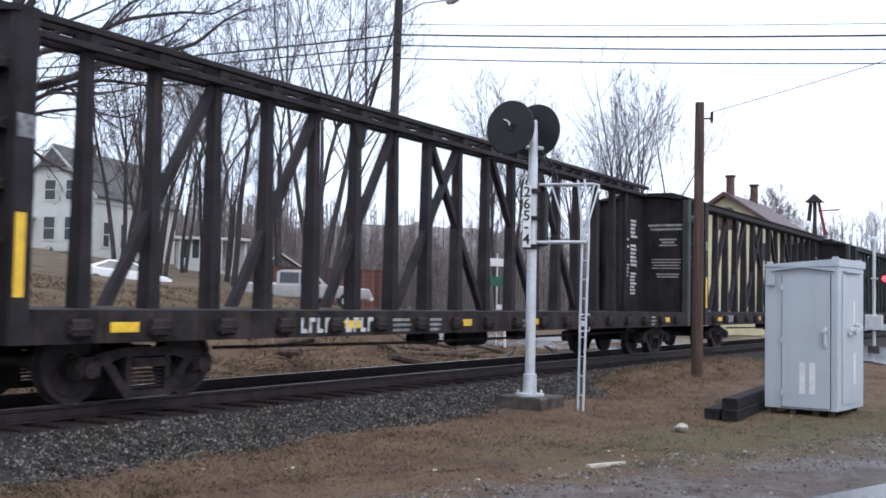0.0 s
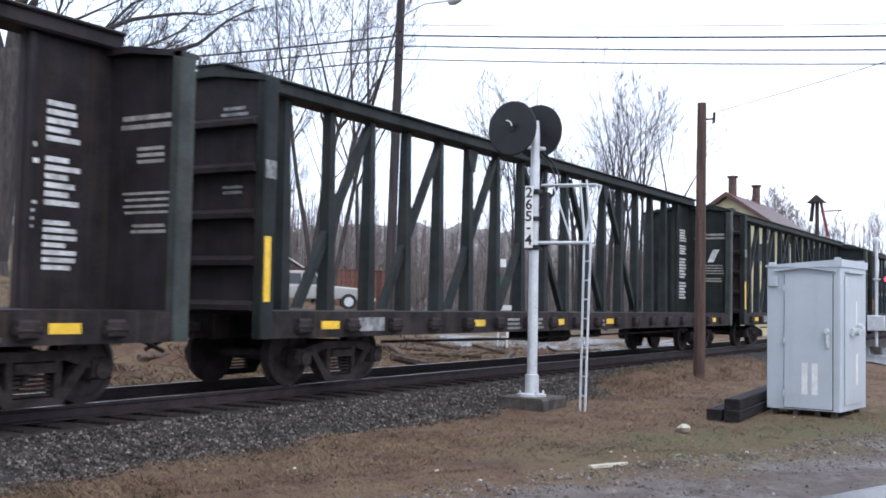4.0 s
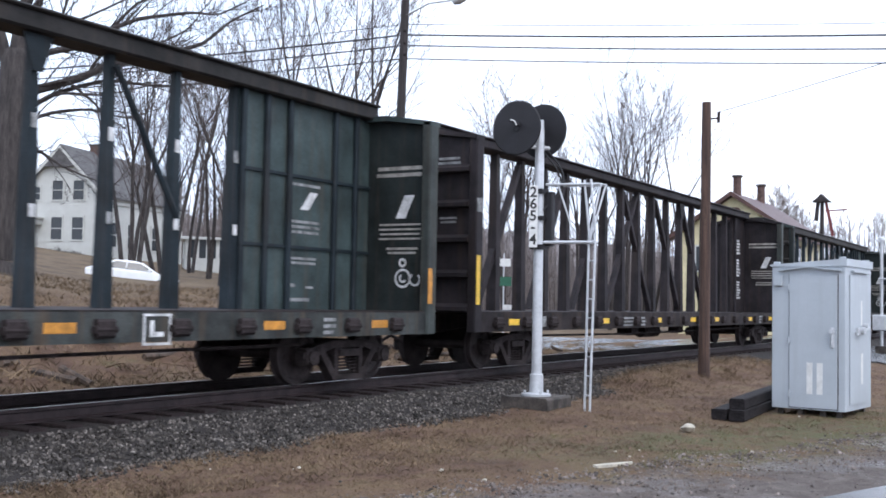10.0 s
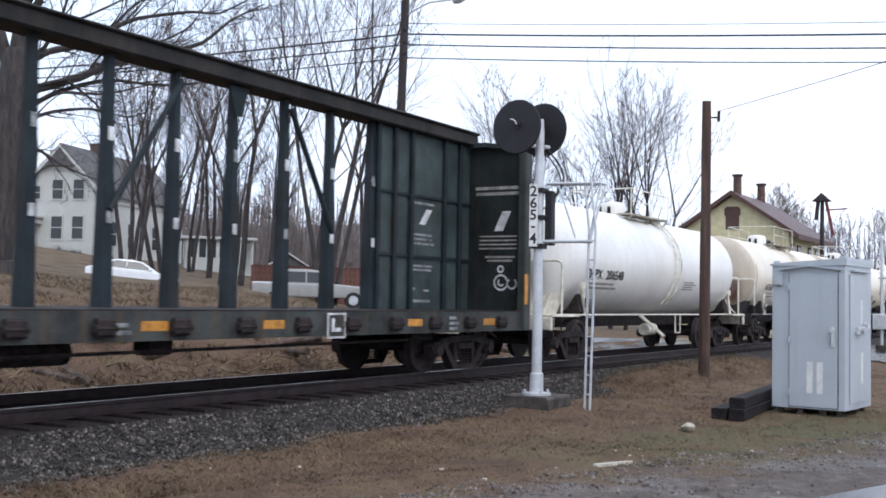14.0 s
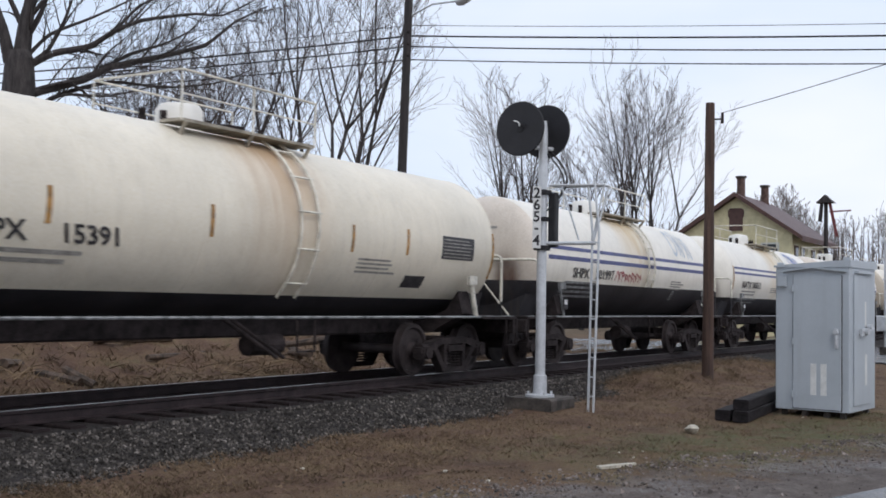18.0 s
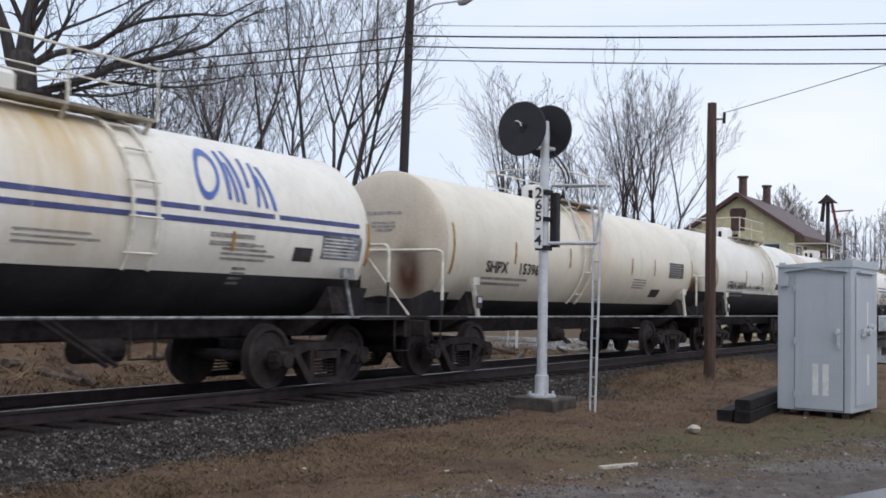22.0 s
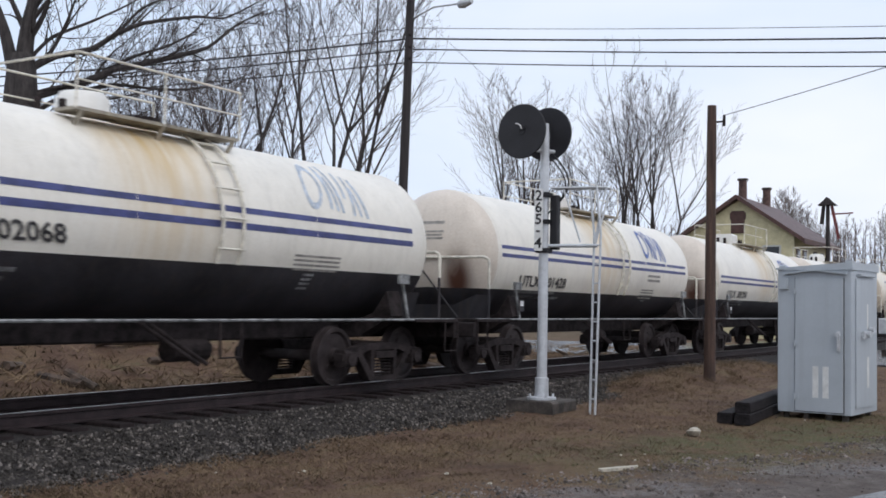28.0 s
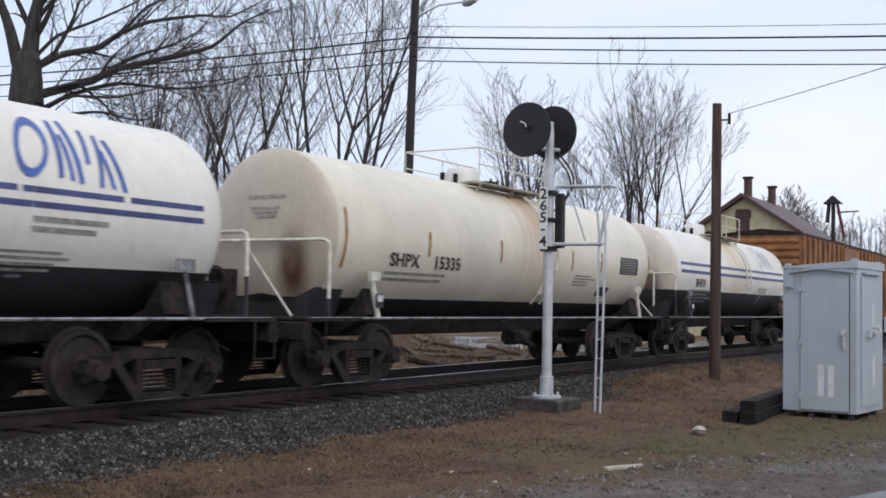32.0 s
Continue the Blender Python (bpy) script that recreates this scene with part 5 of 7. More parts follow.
# ---- trackside ----
def signal_mast():
    g = -0.42
    sx, sy = 16.0, -3.22
    m = thing("block_signal", "silver railway signal mast with two black round target heads", "railway signal", at=pose(sx, sy, g))
    part("foundation", Shape().box(-0.45, 0.45, -0.42, 0.42, -0.1, 0.2, 0.03), CONCRETE, m, "weathered concrete block")
    s = Shape().lathe([(0.2, 0.0), (0.2, 0.24), (0.235, 0.24), (0.25, 0.12), (0.3, 0.115), (0.55, 0.112), (0.56, 0.085), (4.55, 0.075), (4.75, 0.06)], n=20, centre=(0, 0), axis="z")
    mast = part("mast", s.mesh("mast", ALUMIN, True), ALUMIN, m)
    for i in range(4):
        a = i * math.pi / 2 + 0.8
        part("bolt", Shape().rod((0.2 * math.cos(a), 0.2 * math.sin(a), 0.2), (0.2 * math.cos(a), 0.2 * math.sin(a), 0.29), 0.022, n=6), ALUMIN, m)
    # two target heads, back to back
    for dx, dy, yaw, lens in ((-0.30, 0.28, 0, 0), (0.19, 0.05, 180, 1)):
        hd = part("target", Shape().lathe([(-0.01, 0.0), (-0.012, 0.435), (0.0, 0.455), (0.014, 0.445), (0.012, 0.0)], n=40, axis="x"), SIGNALBLACK, m, "round black target disc", at=pose(dx, dy, 4.6, 0, 0, yaw - 2))
        part("lamp_housing", Shape().lathe([(-0.02, 0.12), (-0.34, 0.11), (-0.36, 0.0)] if lens else [(0.02, 0.13), (0.3, 0.12), (0.33, 0.0)], n=18, axis="x"), SIGNALBLACK, hd)
        s = Shape()
        for i in range(6):
            a, b = -1.4 + i * 0.31, -1.4 + (i + 1) * 0.31
            s.quad(*[(x, 0.1 * math.sin(t), 0.1 * math.cos(t)) for x, t in ((-0.02, a), (-0.2, a), (-0.2, b), (-0.02, b))])
        part("hood", s, SIGNALBLACK, hd)
        part("lens", Shape().lathe([(-0.016, 0.0), (-0.02, 0.05), (-0.015, 0.07)], n=14, axis="x"), SIGNALBLACK, hd)
        part("hood_edge", Shape().tube([(-0.2, 0.1 * math.sin(t), 0.1 * math.cos(t)) for t in (-1.5, -1.1, -0.7, -0.3, 0.1)], 0.012, 5), PLATE, hd, "pale worn hood rim")
    part("head_bracket", Shape().rod((-0.28, 0.2, 4.3), (0.3, -0.15, 4.3), 0.035).rod((-0.25, 0.2, 4.3), (-0.2, 0.18, 4.6), 0.03).rod((0.27, -0.14, 4.3), (0.2, -0.13, 4.6), 0.03), ALUMIN, m)
    # number plate
    yaw = -61
    pl = part("number_plate", Shape().box(-0.068, 0.068, -0.008, 0.008, 0.0, 1.02, 0.004), PLATE, m, "white plate with black digits", at=pose(-0.16, 0.02, 2.63, 0, 0, yaw + 2))
    for i, ch in enumerate("265-4"):
        w = letters(ch, 0.24)
        x0 = -0.045 if ch == "-" else -0.065
        part("digit", Shape().add(w, Matrix.Translation((x0, -0.011, 0.83 - 0.195 * i + (0.02 if ch == "-" else 0)))), SIGNALBLACK, pl)
    for z0, z1 in ((2.6, 2.68), (3.08, 3.15), (3.52, 3.6)):
        part("plate_clamp", Shape().box(-0.105, 0.105, -0.105, 0.105, z0, z1), SIGNALBLACK, m)
    part("junction_box", Shape().box(0.06, 0.2, -0.21, -0.07, 2.66, 3.56, 0.02), SIGNALBLACK, m, "tall black cable box")
    s = Shape()
    pts = [(0.05 + 0.25 * math.sin(t * 1.0), -0.1 - 0.2 * math.sin(t), 3.3 + 0.95 * t / 3.1) for t in [i * 0.26 for i in range(13)]]
    s.tube(pts, 0.016, 5)
    s.tube([(x - 0.05, y + 0.03, z - 0.05) for x, y, z in pts], 0.014, 5)
    part("cable", s, WIRE, m, "black looped cable")
    # ladder stands beside the mast, on the lot side
    lx, ly = 0.18, -0.88
    s = Shape()
    for d in (-0.06, 0.06):
        s.tube([(lx - 0.12 + d * 0.6, ly + d, 0.0), (lx + d * 0.3, ly + d * 1.1, 2.9), (lx + 0.02 + d * 0.5, ly + d * 1.2 + 0.1, 3.75)], 0.02, 6)
    for i in range(9):
        z = 0.25 + i * 0.31
        xx = lx - 0.12 * (1 - z / 2.9)
        s.rod((xx - 0.04, ly - 0.065, z), (xx + 0.04, ly + 0.065, z), 0.012, n=5)
    part("ladder", s, ALUMIN, m, "narrow silver ladder")
    s = Shape().rod((0.02, -0.06, 2.72), (lx, ly, 2.72), 0.03, n=7)
    part("ladder_stay", s, ALUMIN, m)
    s = Shape()
    for d in (0.0, 0.22):
        s.rod((0.05 + d, -0.1, 3.68), (lx + 0.1 + d, ly - 0.1, 3.68), 0.022, n=6)
    for i in range(9):
        t = i / 8
        s.rod((0.05 + t * (lx + 0.05), -0.1 + t * ly, 3.68), (0.27 + t * (lx + 0.05), -0.1 + t * ly, 3.68), 0.014, n=5)
    s.rod((lx + 0.1, ly - 0.1, 3.68), (lx - 0.02, ly + 0.05, 2.75), 0.018).rod((lx + 0.3, ly - 0.1, 3.68), (lx + 0.02, ly + 0.05, 2.75), 0.018)
    s.rod((0.1, -0.3, 3.66), (lx, ly + 0.3, 2.78), 0.016)
    part("work_platform", s, ALUMIN, m, "small grated work platform")
    return m


signal_mast()


def cabinet():
    """A steel equipment case on short legs; its door faces the lot."""
    g = -0.42
    a, b, c = Vector((17.9, -6.55)), Vector((17.78, -7.72)), Vector((19.62, -7.86))
    ang = math.degrees(math.atan2(b.y - a.y, b.x - a.x))
    W_, D_ = (b - a).length, 1.40
    m = thing("equipment_cabinet", "pale grey steel railway equipment cabinet with closed door", "cabinet", at=pose(a.x, a.y, g, 0, 0, ang))
    # local: x runs along the door face, y runs back
    H0, H1 = 0.1, 2.42
    s = Shape().box(0, W_, 0, D_, H0, H1 - 0.01, 0.012)
    part("body", s, CABINET, m)
    # one-way pitched lid, higher on the crossing side
    s = Shape().prism([(-0.025, H1 - 0.03), (W_ + 0.025, H1 - 0.03), (W_ + 0.025, H1 + 0.09), (-0.025, H1 + 0.0)], "y", -0.025, D_ + 0.025)
    part("roof", s, CABINET, m)
    d = part("door", Shape().box(0.29, W_ - 0.12, -0.022, 0.001, 0.13, 2.25, 0.008), CABINET, m)
    part("door_gasket", Shape().box(W_ - 0.119, W_ - 0.107, -0.006, 0.001, 0.12, 2.26).box(0.282, 0.289, -0.006, 0.001, 0.12, 2.26).box(0.282, W_ - 0.107, -0.006, 0.001, 0.118, 0.129), IRON, m, "dark door gap")
    for z in (0.35, 1.2, 2.05):
        part("hinge", Shape().rod((0.285, -0.035, z - 0.05), (0.285, -0.035, z + 0.05), 0.016, n=8).box(0.285, 0.36, -0.03, -0.0225, z - 0.03, z + 0.03), CABINET, d)
    part("handle", Shape().box(W_ - 0.22, W_ - 0.16, -0.045, -0.0225, 1.1, 1.42, 0.01).rod((W_ - 0.19, -0.1, 1.36), (W_ - 0.19, -0.045, 1.36), 0.04, n=10).rod((W_ - 0.19, -0.07, 1.36), (W_ - 0.19, -0.07, 1.16), 0.018, n=6), ALUMIN, d, "steel latch handle")
    part("drip_hood", Shape().prism([(0.12, 2.33), (W_ / 2 + 0.02, 2.40), (W_ - 0.06, 2.33), (W_ - 0.06, 2.31), (W_ / 2 + 0.02, 2.375), (0.12, 2.31)], "y", -0.07, 0.0), CABINET, m)
    for x in (0.575, 0.735):
        part("notice", Shape().box(x, x + 0.095, -0.025, -0.0225, 0.35, 0.85), PLATE, d, "pale paper strip")
    part("vent_box", Shape().box(0.04, 0.18, -0.06, 0.0, 2.08, 2.24, 0.01), CABINET, m)
    # side facing the crossing
    sd = part("side_door", Shape().box(W_ - 0.001, W_ + 0.02, 0.2, D_ - 0.2, 0.2, 2.26, 0.008), CABINET, m)
    part("latch", Shape().box(W_ + 0.02, W_ + 0.07, 0.45, 0.9, 1.32, 1.42, 0.015).rod((W_ + 0.04, 0.6, 1.37), (W_ + 0.13, 0.6, 1.37), 0.06, n=10).rod((W_ + 0.04, 0.85, 1.45), (W_ + 0.11, 0.85, 1.45), 0.045, n=10).rod((W_ + 0.06, 0.4, 1.3), (W_ + 0.06, 1.1, 1.42), 0.02), ALUMIN, sd, "steel latch")
    part("notice", Shape().box(W_ + 0.02, W_ + 0.023, 0.75, 0.83, 1.45, 1.85), PLATE, sd, "pale paper strip")
    part("notice", Shape().box(W_ + 0.02, W_ + 0.023, 0.75, 0.87, 0.5, 1.0), PLATE, sd, "pale paper strip")
    part("drip_hood", Shape().box(W_, W_ + 0.07, 0.25, D_ - 0.25, 2.3, 2.33), CABINET, m)
    for x, y in ((0.06, 0.06), (W_ - 0.06, 0.06), (W_ - 0.06, D_ - 0.06), (0.06, D_ - 0.06)):
        part("lifting_eye", Shape().box(x - 0.05, x + 0.05, y - 0.02, y + 0.02, H1 - 0.02, H1 + 0.045 + 0.07 * x, 0.01), CABINET, m)
    for x in (0.12, 0.45, 0.8, W_ - 0.12):
        for y in (0.1, D_ - 0.1):
            part("leg", Shape().box(x - 0.04, x + 0.04, y - 0.04, y + 0.04, -0.06, 0.1), CONCRETE, m)
    return m


cabinet()


def pole(name, label, base, top, r0, r1, mat):
    m = thing(name, label, "utility pole", at=pose(*base))
    d = Vector(top) - Vector(base)
    s = Shape()
    n, k = 8, 14
    for i in range(n + 1):
        p, r = d * (i / n), (r0 + (r1 - r0) * i / n) * (1 + 0.03 * math.sin(i * 2.1))
        s.v += [(p.x + r * math.cos(2 * math.pi * j / k), p.y + r * math.sin(2 * math.pi * j / k), p.z) for j in range(k)]
    s.f = [(i * k + j, i * k + (j + 1) % k, (i + 1) * k + (j + 1) % k, (i + 1) * k + j) for i in range(n) for j in range(k)]
    s.f += [tuple(range(n * k, n * k + k))]
    part("shaft", s.mesh("shaft", mat, True), mat, m)
    return m


short = pole("wooden_pole", "short brown weathered wooden pole with a wire bracket", (24.6, -3.29, -0.5), (24.6, -3.31, 6.08), 0.135, 0.105, POLEWOOD)
part("bracket", Shape().rod((0.05, -0.1, 6.2), (0.1, -0.28, 6.2), 0.02).rod((0.1, -0.28, 6.1), (0.1, -0.28, 6.35), 0.035), IRON, short)


def wire(label, a, b, sag, r=0.012, n=24):
    s = Shape()
    pts = []
    for i in range(n + 1):
        t = i / n
        p = Vector(a).lerp(Vector(b), t)
        p.z -= 4 * sag * t * (1 - t)
        pts.append(p)
    s.tube(pts, r, 5)
    return tagged(part("overhead_wire", s, WIRE), label, "wire", "overhead wires")


wire("thin service wire to the short wooden pole", (24.7, -3.57, 5.85), (13.8, -18.6, 6.85), 0.15, 0.009)
tall = pole("street_light_pole", "tall dark utility pole with a street light arm", (29.87, 8.99, 0.3), (29.98, 8.75, 13.6), 0.17, 0.13, POLEDARK)
part("light_arm", Shape().tube([(0.1, -0.2, 10.6), (0.0, -1.2, 10.88), (-0.2, -2.3, 10.8)], 0.03), ALUMIN, tall)
lh = part("lamp_head", Shape().lathe([(-0.32, 0.0), (-0.3, 0.08), (0.1, 0.15), (0.3, 0.12), (0.34, 0.0)], n=14, axis="x"), ALUMIN, tall, "grey cobra-head lamp, unlit", at=pose(-0.3, -2.6, 10.76, 0, 0, 70))
for z in (10.55, 10.15, 9.75):
    part("insulator", Shape().rod((0, -0.2, z - 0.5), (0, -0.32, z - 0.5), 0.05), IRON, tall)
for zr, zp, zl, r in ((9.78, 10.62, 12.6, 0.011), (9.42, 10.26, 12.3, 0.03), (8.96, 9.9, 11.7, 0.024), (8.56, 9.45, 11.2, 0.02)):
    wire("black utility cable along the street", (29.98, 8.8, zp), (36.6, -18.9, zr - 0.45), 0.2, r)
    wire("black utility cable along the street", (29.98, 8.8, zp), (20.46, 48.8, zp + 0.1), 0.55, r)


wire("thin drop wire slanting down behind the signal", (29.98, 8.75, 11.35), (66.0, 11.9, 5.7), 0.4, 0.007)


def crossing_signal():
    m = thing("crossing_signal", "grade crossing signal with red lamps on a silver mast", "crossing signal", at=pose(44.6, -3.95, -0.4))
    part("mast", Shape().rod((0, 0, 0), (0, 0, 4.4), 0.06, n=12), ALUMIN, m)
    part("base", Shape().box(-0.2, 0.2, -0.2, 0.2, 0.0, 0.3, 0.03), CONCRETE, m)
    part("bell", Shape().lathe([(4.4, 0.0), (4.4, 0.14), (4.5, 0.12), (4.55, 0.0)], n=12, axis="z"), ALUMIN, m)
    part("arm", Shape().rod((-0.1, -0.45, 2.9), (-0.1, 0.1, 2.9), 0.03), ALUMIN, m)
    for y in (-0.42,):
        h = part("lamp", Shape().lathe([(0.0, 0.0), (0.0, 0.24), (0.03, 0.24), (0.03, 0.0)], n=20, axis="x"), SIGNALBLACK, m, at=pose(-0.15, y, 2.9))
        part("lens", Shape().lathe([(-0.03, 0.0), (-0.015, 0.11)], n=14, axis="x"), REDLAMP, h, "lit red lens")
    part("gate_box", Shape().box(-0.22, 0.22, -0.3, 0.3, 0.9, 1.5, 0.03), ALUMIN, m)
    part("counterweight", Shape().box(-0.05, 0.05, -0.75, -0.35, 0.9, 1.15), ALUMIN, m)
    return m


crossing_signal()
b = thing("marker_post", "white plastic marker post beside the crossing", "post", at=pose(40.0, 0.7 - 3.4, -0.42))
part("shaft", Shape().rod((0, 0, 0), (0, 0, 1.25), 0.05, n=8), PLATE, b)

# old ties stacked beside the cabinet, and litter
for i, (x, y, z, ln, rz) in enumerate(((16.22, -6.19, -0.42, 5.4, 4.5), (16.18, -6.47, -0.42, 5.2, 4.0), (16.30, -6.44, -0.255, 5.0, 4.4))):
    m = tagged(part("old_tie", Shape().box(0, ln, -0.115, 0.115, 0.0, 0.165, 0.015), OLDTIE), "black creosoted tie lying in a stack", "railway tie", "stacked ties")
    m.matrix_basis = pose(x, y, z, 0, 0, rz)
rng = random.Random(9)


def lump(r, rng, flat=0.6):
    s = Shape()
    n, k = 9, 6
    for i in range(1, k):
        for j in range(n):
            a, b = math.pi * i / k, 2 * math.pi * j / n
            q = r * rng.uniform(0.8, 1.15)
            s.v.append((q * math.sin(a) * math.cos(b) * 1.3, q * math.sin(a) * math.sin(b), q * math.cos(a) * flat))
    top, bot = len(s.v), len(s.v) + 1
    s.v += [(0, 0, r * flat), (0, 0, -r * flat)]
    for i in range(k - 2):
        for j in range(n):
            s.f.append((i * n + j, i * n + (j + 1) % n, (i + 1) * n + (j + 1) % n, (i + 1) * n + j))
    for j in range(n):
        s.f += [(top, (j + 1) % n, j), (bot, (k - 2) * n + j, (k - 2) * n + (j + 1) % n)]
    return s


m = tagged(part("stone", lump(0.085, rng, 0.75).mesh("stone", PALEWOOD, True), PALEWOOD), "pale whitish stone lying in the grass", "stone")
m.matrix_basis = pose(14.42, -6.31, -0.37, 8, 10, 60)
m = tagged(part("board_scrap", Shape().prism([(-0.27, -0.03), (-0.1, -0.045), (0.26, -0.02), (0.28, 0.02), (0.0, 0.05), (-0.26, 0.04)], "z", 0.0, 0.03), PALEWOOD), "pale broken piece of board on the ground", "board")
m.matrix_basis = pose(10.72, -6.74, -0.405, 0, 0, -24)
for i in range(26):
    x = rng.uniform(8, 19)
    y = -4.2 - 0.31 * (x - 8) - rng.uniform(-1.0, 2.2)
    m = tagged(part("pebble", lump(rng.uniform(0.009, 0.024), rng), PALEWOOD if rng.random() < 0.5 else STONE), "small pale pebble in the grass", "pebble", "scattered pebbles")
    m.matrix_basis = pose(x, y, land(x, y) + 0.01)

# ---- beyond the track ----


def window(parent, x, y, z, w, h, axis, trim=HOUSEWHITE, sash=True):
    """A window on a wall that faces -y (axis 'y') or -x (axis 'x'), its frame proud of the wall."""
    def bx(a0, a1, d0, d1, z0, z1):
        return Shape().box(a0, a1, d0, d1, z0, z1) if axis == "y" else Shape().box(d0, d1, a0, a1, z0, z1)
    c = x if axis == "y" else y
    d = y if axis == "y" else x
    f = Shape()
    for a0, a1, z0, z1 in ((c - w / 2 - 0.1, c + w / 2 + 0.1, z - 0.12, z), (c - w / 2 - 0.12, c + w / 2 + 0.12, z + h, z + h + 0.14), (c - w / 2 - 0.1, c - w / 2, z, z + h), (c + w / 2, c + w / 2 + 0.1, z, z + h), (c - w / 2, c + w / 2, z + h / 2 - 0.03, z + h / 2 + 0.03)):
        f.add(bx(a0, a1, d - 0.06, d - 0.002, z0, z1))
    o = part("window", f, trim, parent)
    part("pane", bx(c - w / 2, c + w / 2, d - 0.02, d - 0.004, z, z + h), GLASS, o, "dark glass pane")
    return o


def house():
    h = thing("farmhouse", "white two-storey clapboard house with grey shingle roof", "house", at=pose(57.76, 55.26, 4.2, 0, 0, -72))
    # local: the gable front faces -y, the long wall faces +x
    W_, L, E, P = 7.3, 13.5, 5.0, 8.75
    xm = -W_ / 2
    part("wall", Shape().prism([(-W_, -0.6), (0, -0.6), (0, E), (xm, P), (-W_, E)], "y", 0, L), HOUSEWHITE, h)
    part("gable_shingles", Shape().prism([(xm - 1.35, P - 1.6), (xm + 1.35, P - 1.6), (xm, P - 0.15)], "y", -0.42, -0.03), SHINGLE, h, "small clipped gable end in grey shingles")
    s = Shape()
    for xe in (-W_ - 0.35, 0.35):
        s.prism([(xe, E - 0.3), (xm, P + 0.02), (xm, P + 0.2), (xe, E - 0.14)], "y", -0.35, L + 0.35)
    part("roof", s, SHINGLE, h)
    s = Shape()
    for xe in (-W_ - 0.38, 0.38):
        s.prism([(xe, E - 0.5), (xm, P - 0.24), (xm, P + 0.08), (xe, E - 0.2)], "y", -0.40, -0.36)
    part("rake_board", s, HOUSEWHITE, h, "white gable trim")
    part("eave_board", Shape().box(0.02, 0.12, -0.3, L + 0.3, E - 0.7, E - 0.2), HOUSEWHITE, h, "white eave trim")
    c = part("chimney", Shape().box(xm - 0.42, xm + 0.42, 4.6, 5.4, P - 0.6, P + 0.75, 0.03), BRICK, h, "short brick chimney")
    part("chimney_cap", Shape().box(xm - 0.5, xm + 0.5, 4.52, 5.48, P + 0.75, P + 0.86), CONCRETE, c)
    # clapboard lines on the two walls that show
    for i in range(30):
        z = -0.4 + i * 0.18
        part("clapboard", Shape().prism([(0.0, z), (-0.016, z), (0.0, z + 0.16)], "x", -W_, 0.0), HOUSEWHITE, h)
        part("clapboard", Shape().prism([(0.0, z), (0.016, z), (0.0, z + 0.16)], "y", 0.0, L), HOUSEWHITE, h)
    for x, z, w, hh in ((-5.85, 4.55, 0.8, 1.0), (-3.9, 4.55, 0.9, 1.5), (-2.05, 4.55, 0.9, 1.5), (-3.9, 1.4, 0.95, 1.75), (-2.05, 1.4, 0.95, 1.75)):
        window(h, x, -0.02, z, w, hh, "y")
    d = part("door", Shape().box(-6.95, -5.85, -0.06, -0.017, -0.2, 2.2), SHINGLE, h, "dark front door")
    part("door_frame", Shape().box(-7.25, -6.95, -0.1, -0.017, -0.2, 2.4).box(-5.85, -5.55, -0.1, -0.017, -0.2, 2.4), HOUSEWHITE, d)
    part("portico", Shape().box(-7.6, -5.2, -1.1, -0.017, 2.55, 3.0).box(-7.75, -5.05, -1.2, -0.017, 3.0, 3.14), HOUSEWHITE, h, "small white portico roof")
    for x in (-7.4, -5.4):
        part("portico_post", Shape().box(x - 0.12, x + 0.12, -1.05, -0.85, -0.5, 2.55), HOUSEWHITE, h)
    for y in (1.75, 4.4, 8.4):
        o = Shape()
        o.box(0.017, 0.07, y - 0.6, y - 0.45, 0.9, 3.0).box(0.017, 0.07, y + 0.45, y + 0.6, 0.9, 3.0).box(0.017, 0.08, y - 0.62, y + 0.62, 2.85, 3.05).box(0.017, 0.07, y - 0.6, y + 0.6, 0.8, 0.95).box(0.017, 0.06, y - 0.45, y + 0.45, 1.85, 1.92)
        w = part("window", o, HOUSEWHITE, h)
        part("pane", Shape().box(0.018, 0.03, y - 0.45, y + 0.45, 0.95, 2.85), GLASS, w, "dark glass pane")
    part("foundation", Shape().box(-W_ - 0.02, 0.03, -0.02, L, -0.9, -0.15), CONCRETE, h, "grey foundation")
    return h


def shrub(x, y, z, w, seed):
    """A low bare bush: many thin stems that fan out."""
    rng = random.Random(seed)
    s = Shape()
    for i in range(130):
        a, e = rng.uniform(0, 6.28), rng.uniform(0.5, 1.4)
        p = Vector((rng.gauss(0, w * 0.2), rng.gauss(0, w * 0.2), 0))
        q = p + Vector((math.cos(a) * math.cos(e), math.sin(a) * math.cos(e), math.sin(e))) * w * rng.uniform(0.5, 1.0)
        s.rod(p, q, 0.02, 0.01, n=3)
        s.rod(p.lerp(q, 0.6), q + Vector((rng.uniform(-1, 1), rng.uniform(-1, 1), rng.uniform(-0.4, 0.6))) * w * 0.3, 0.014, 0.008, n=3)
    ob = tagged(part("shrub", s, BARK), "low dark bare shrub against the house", "shrub", "foundation shrubs")
    ob.matrix_basis = pose(x, y, z)


shrub(55.6, 57.6, 3.9, 1.1, 5)
shrub(56.2, 56.4, 3.85, 0.9, 6)
house()


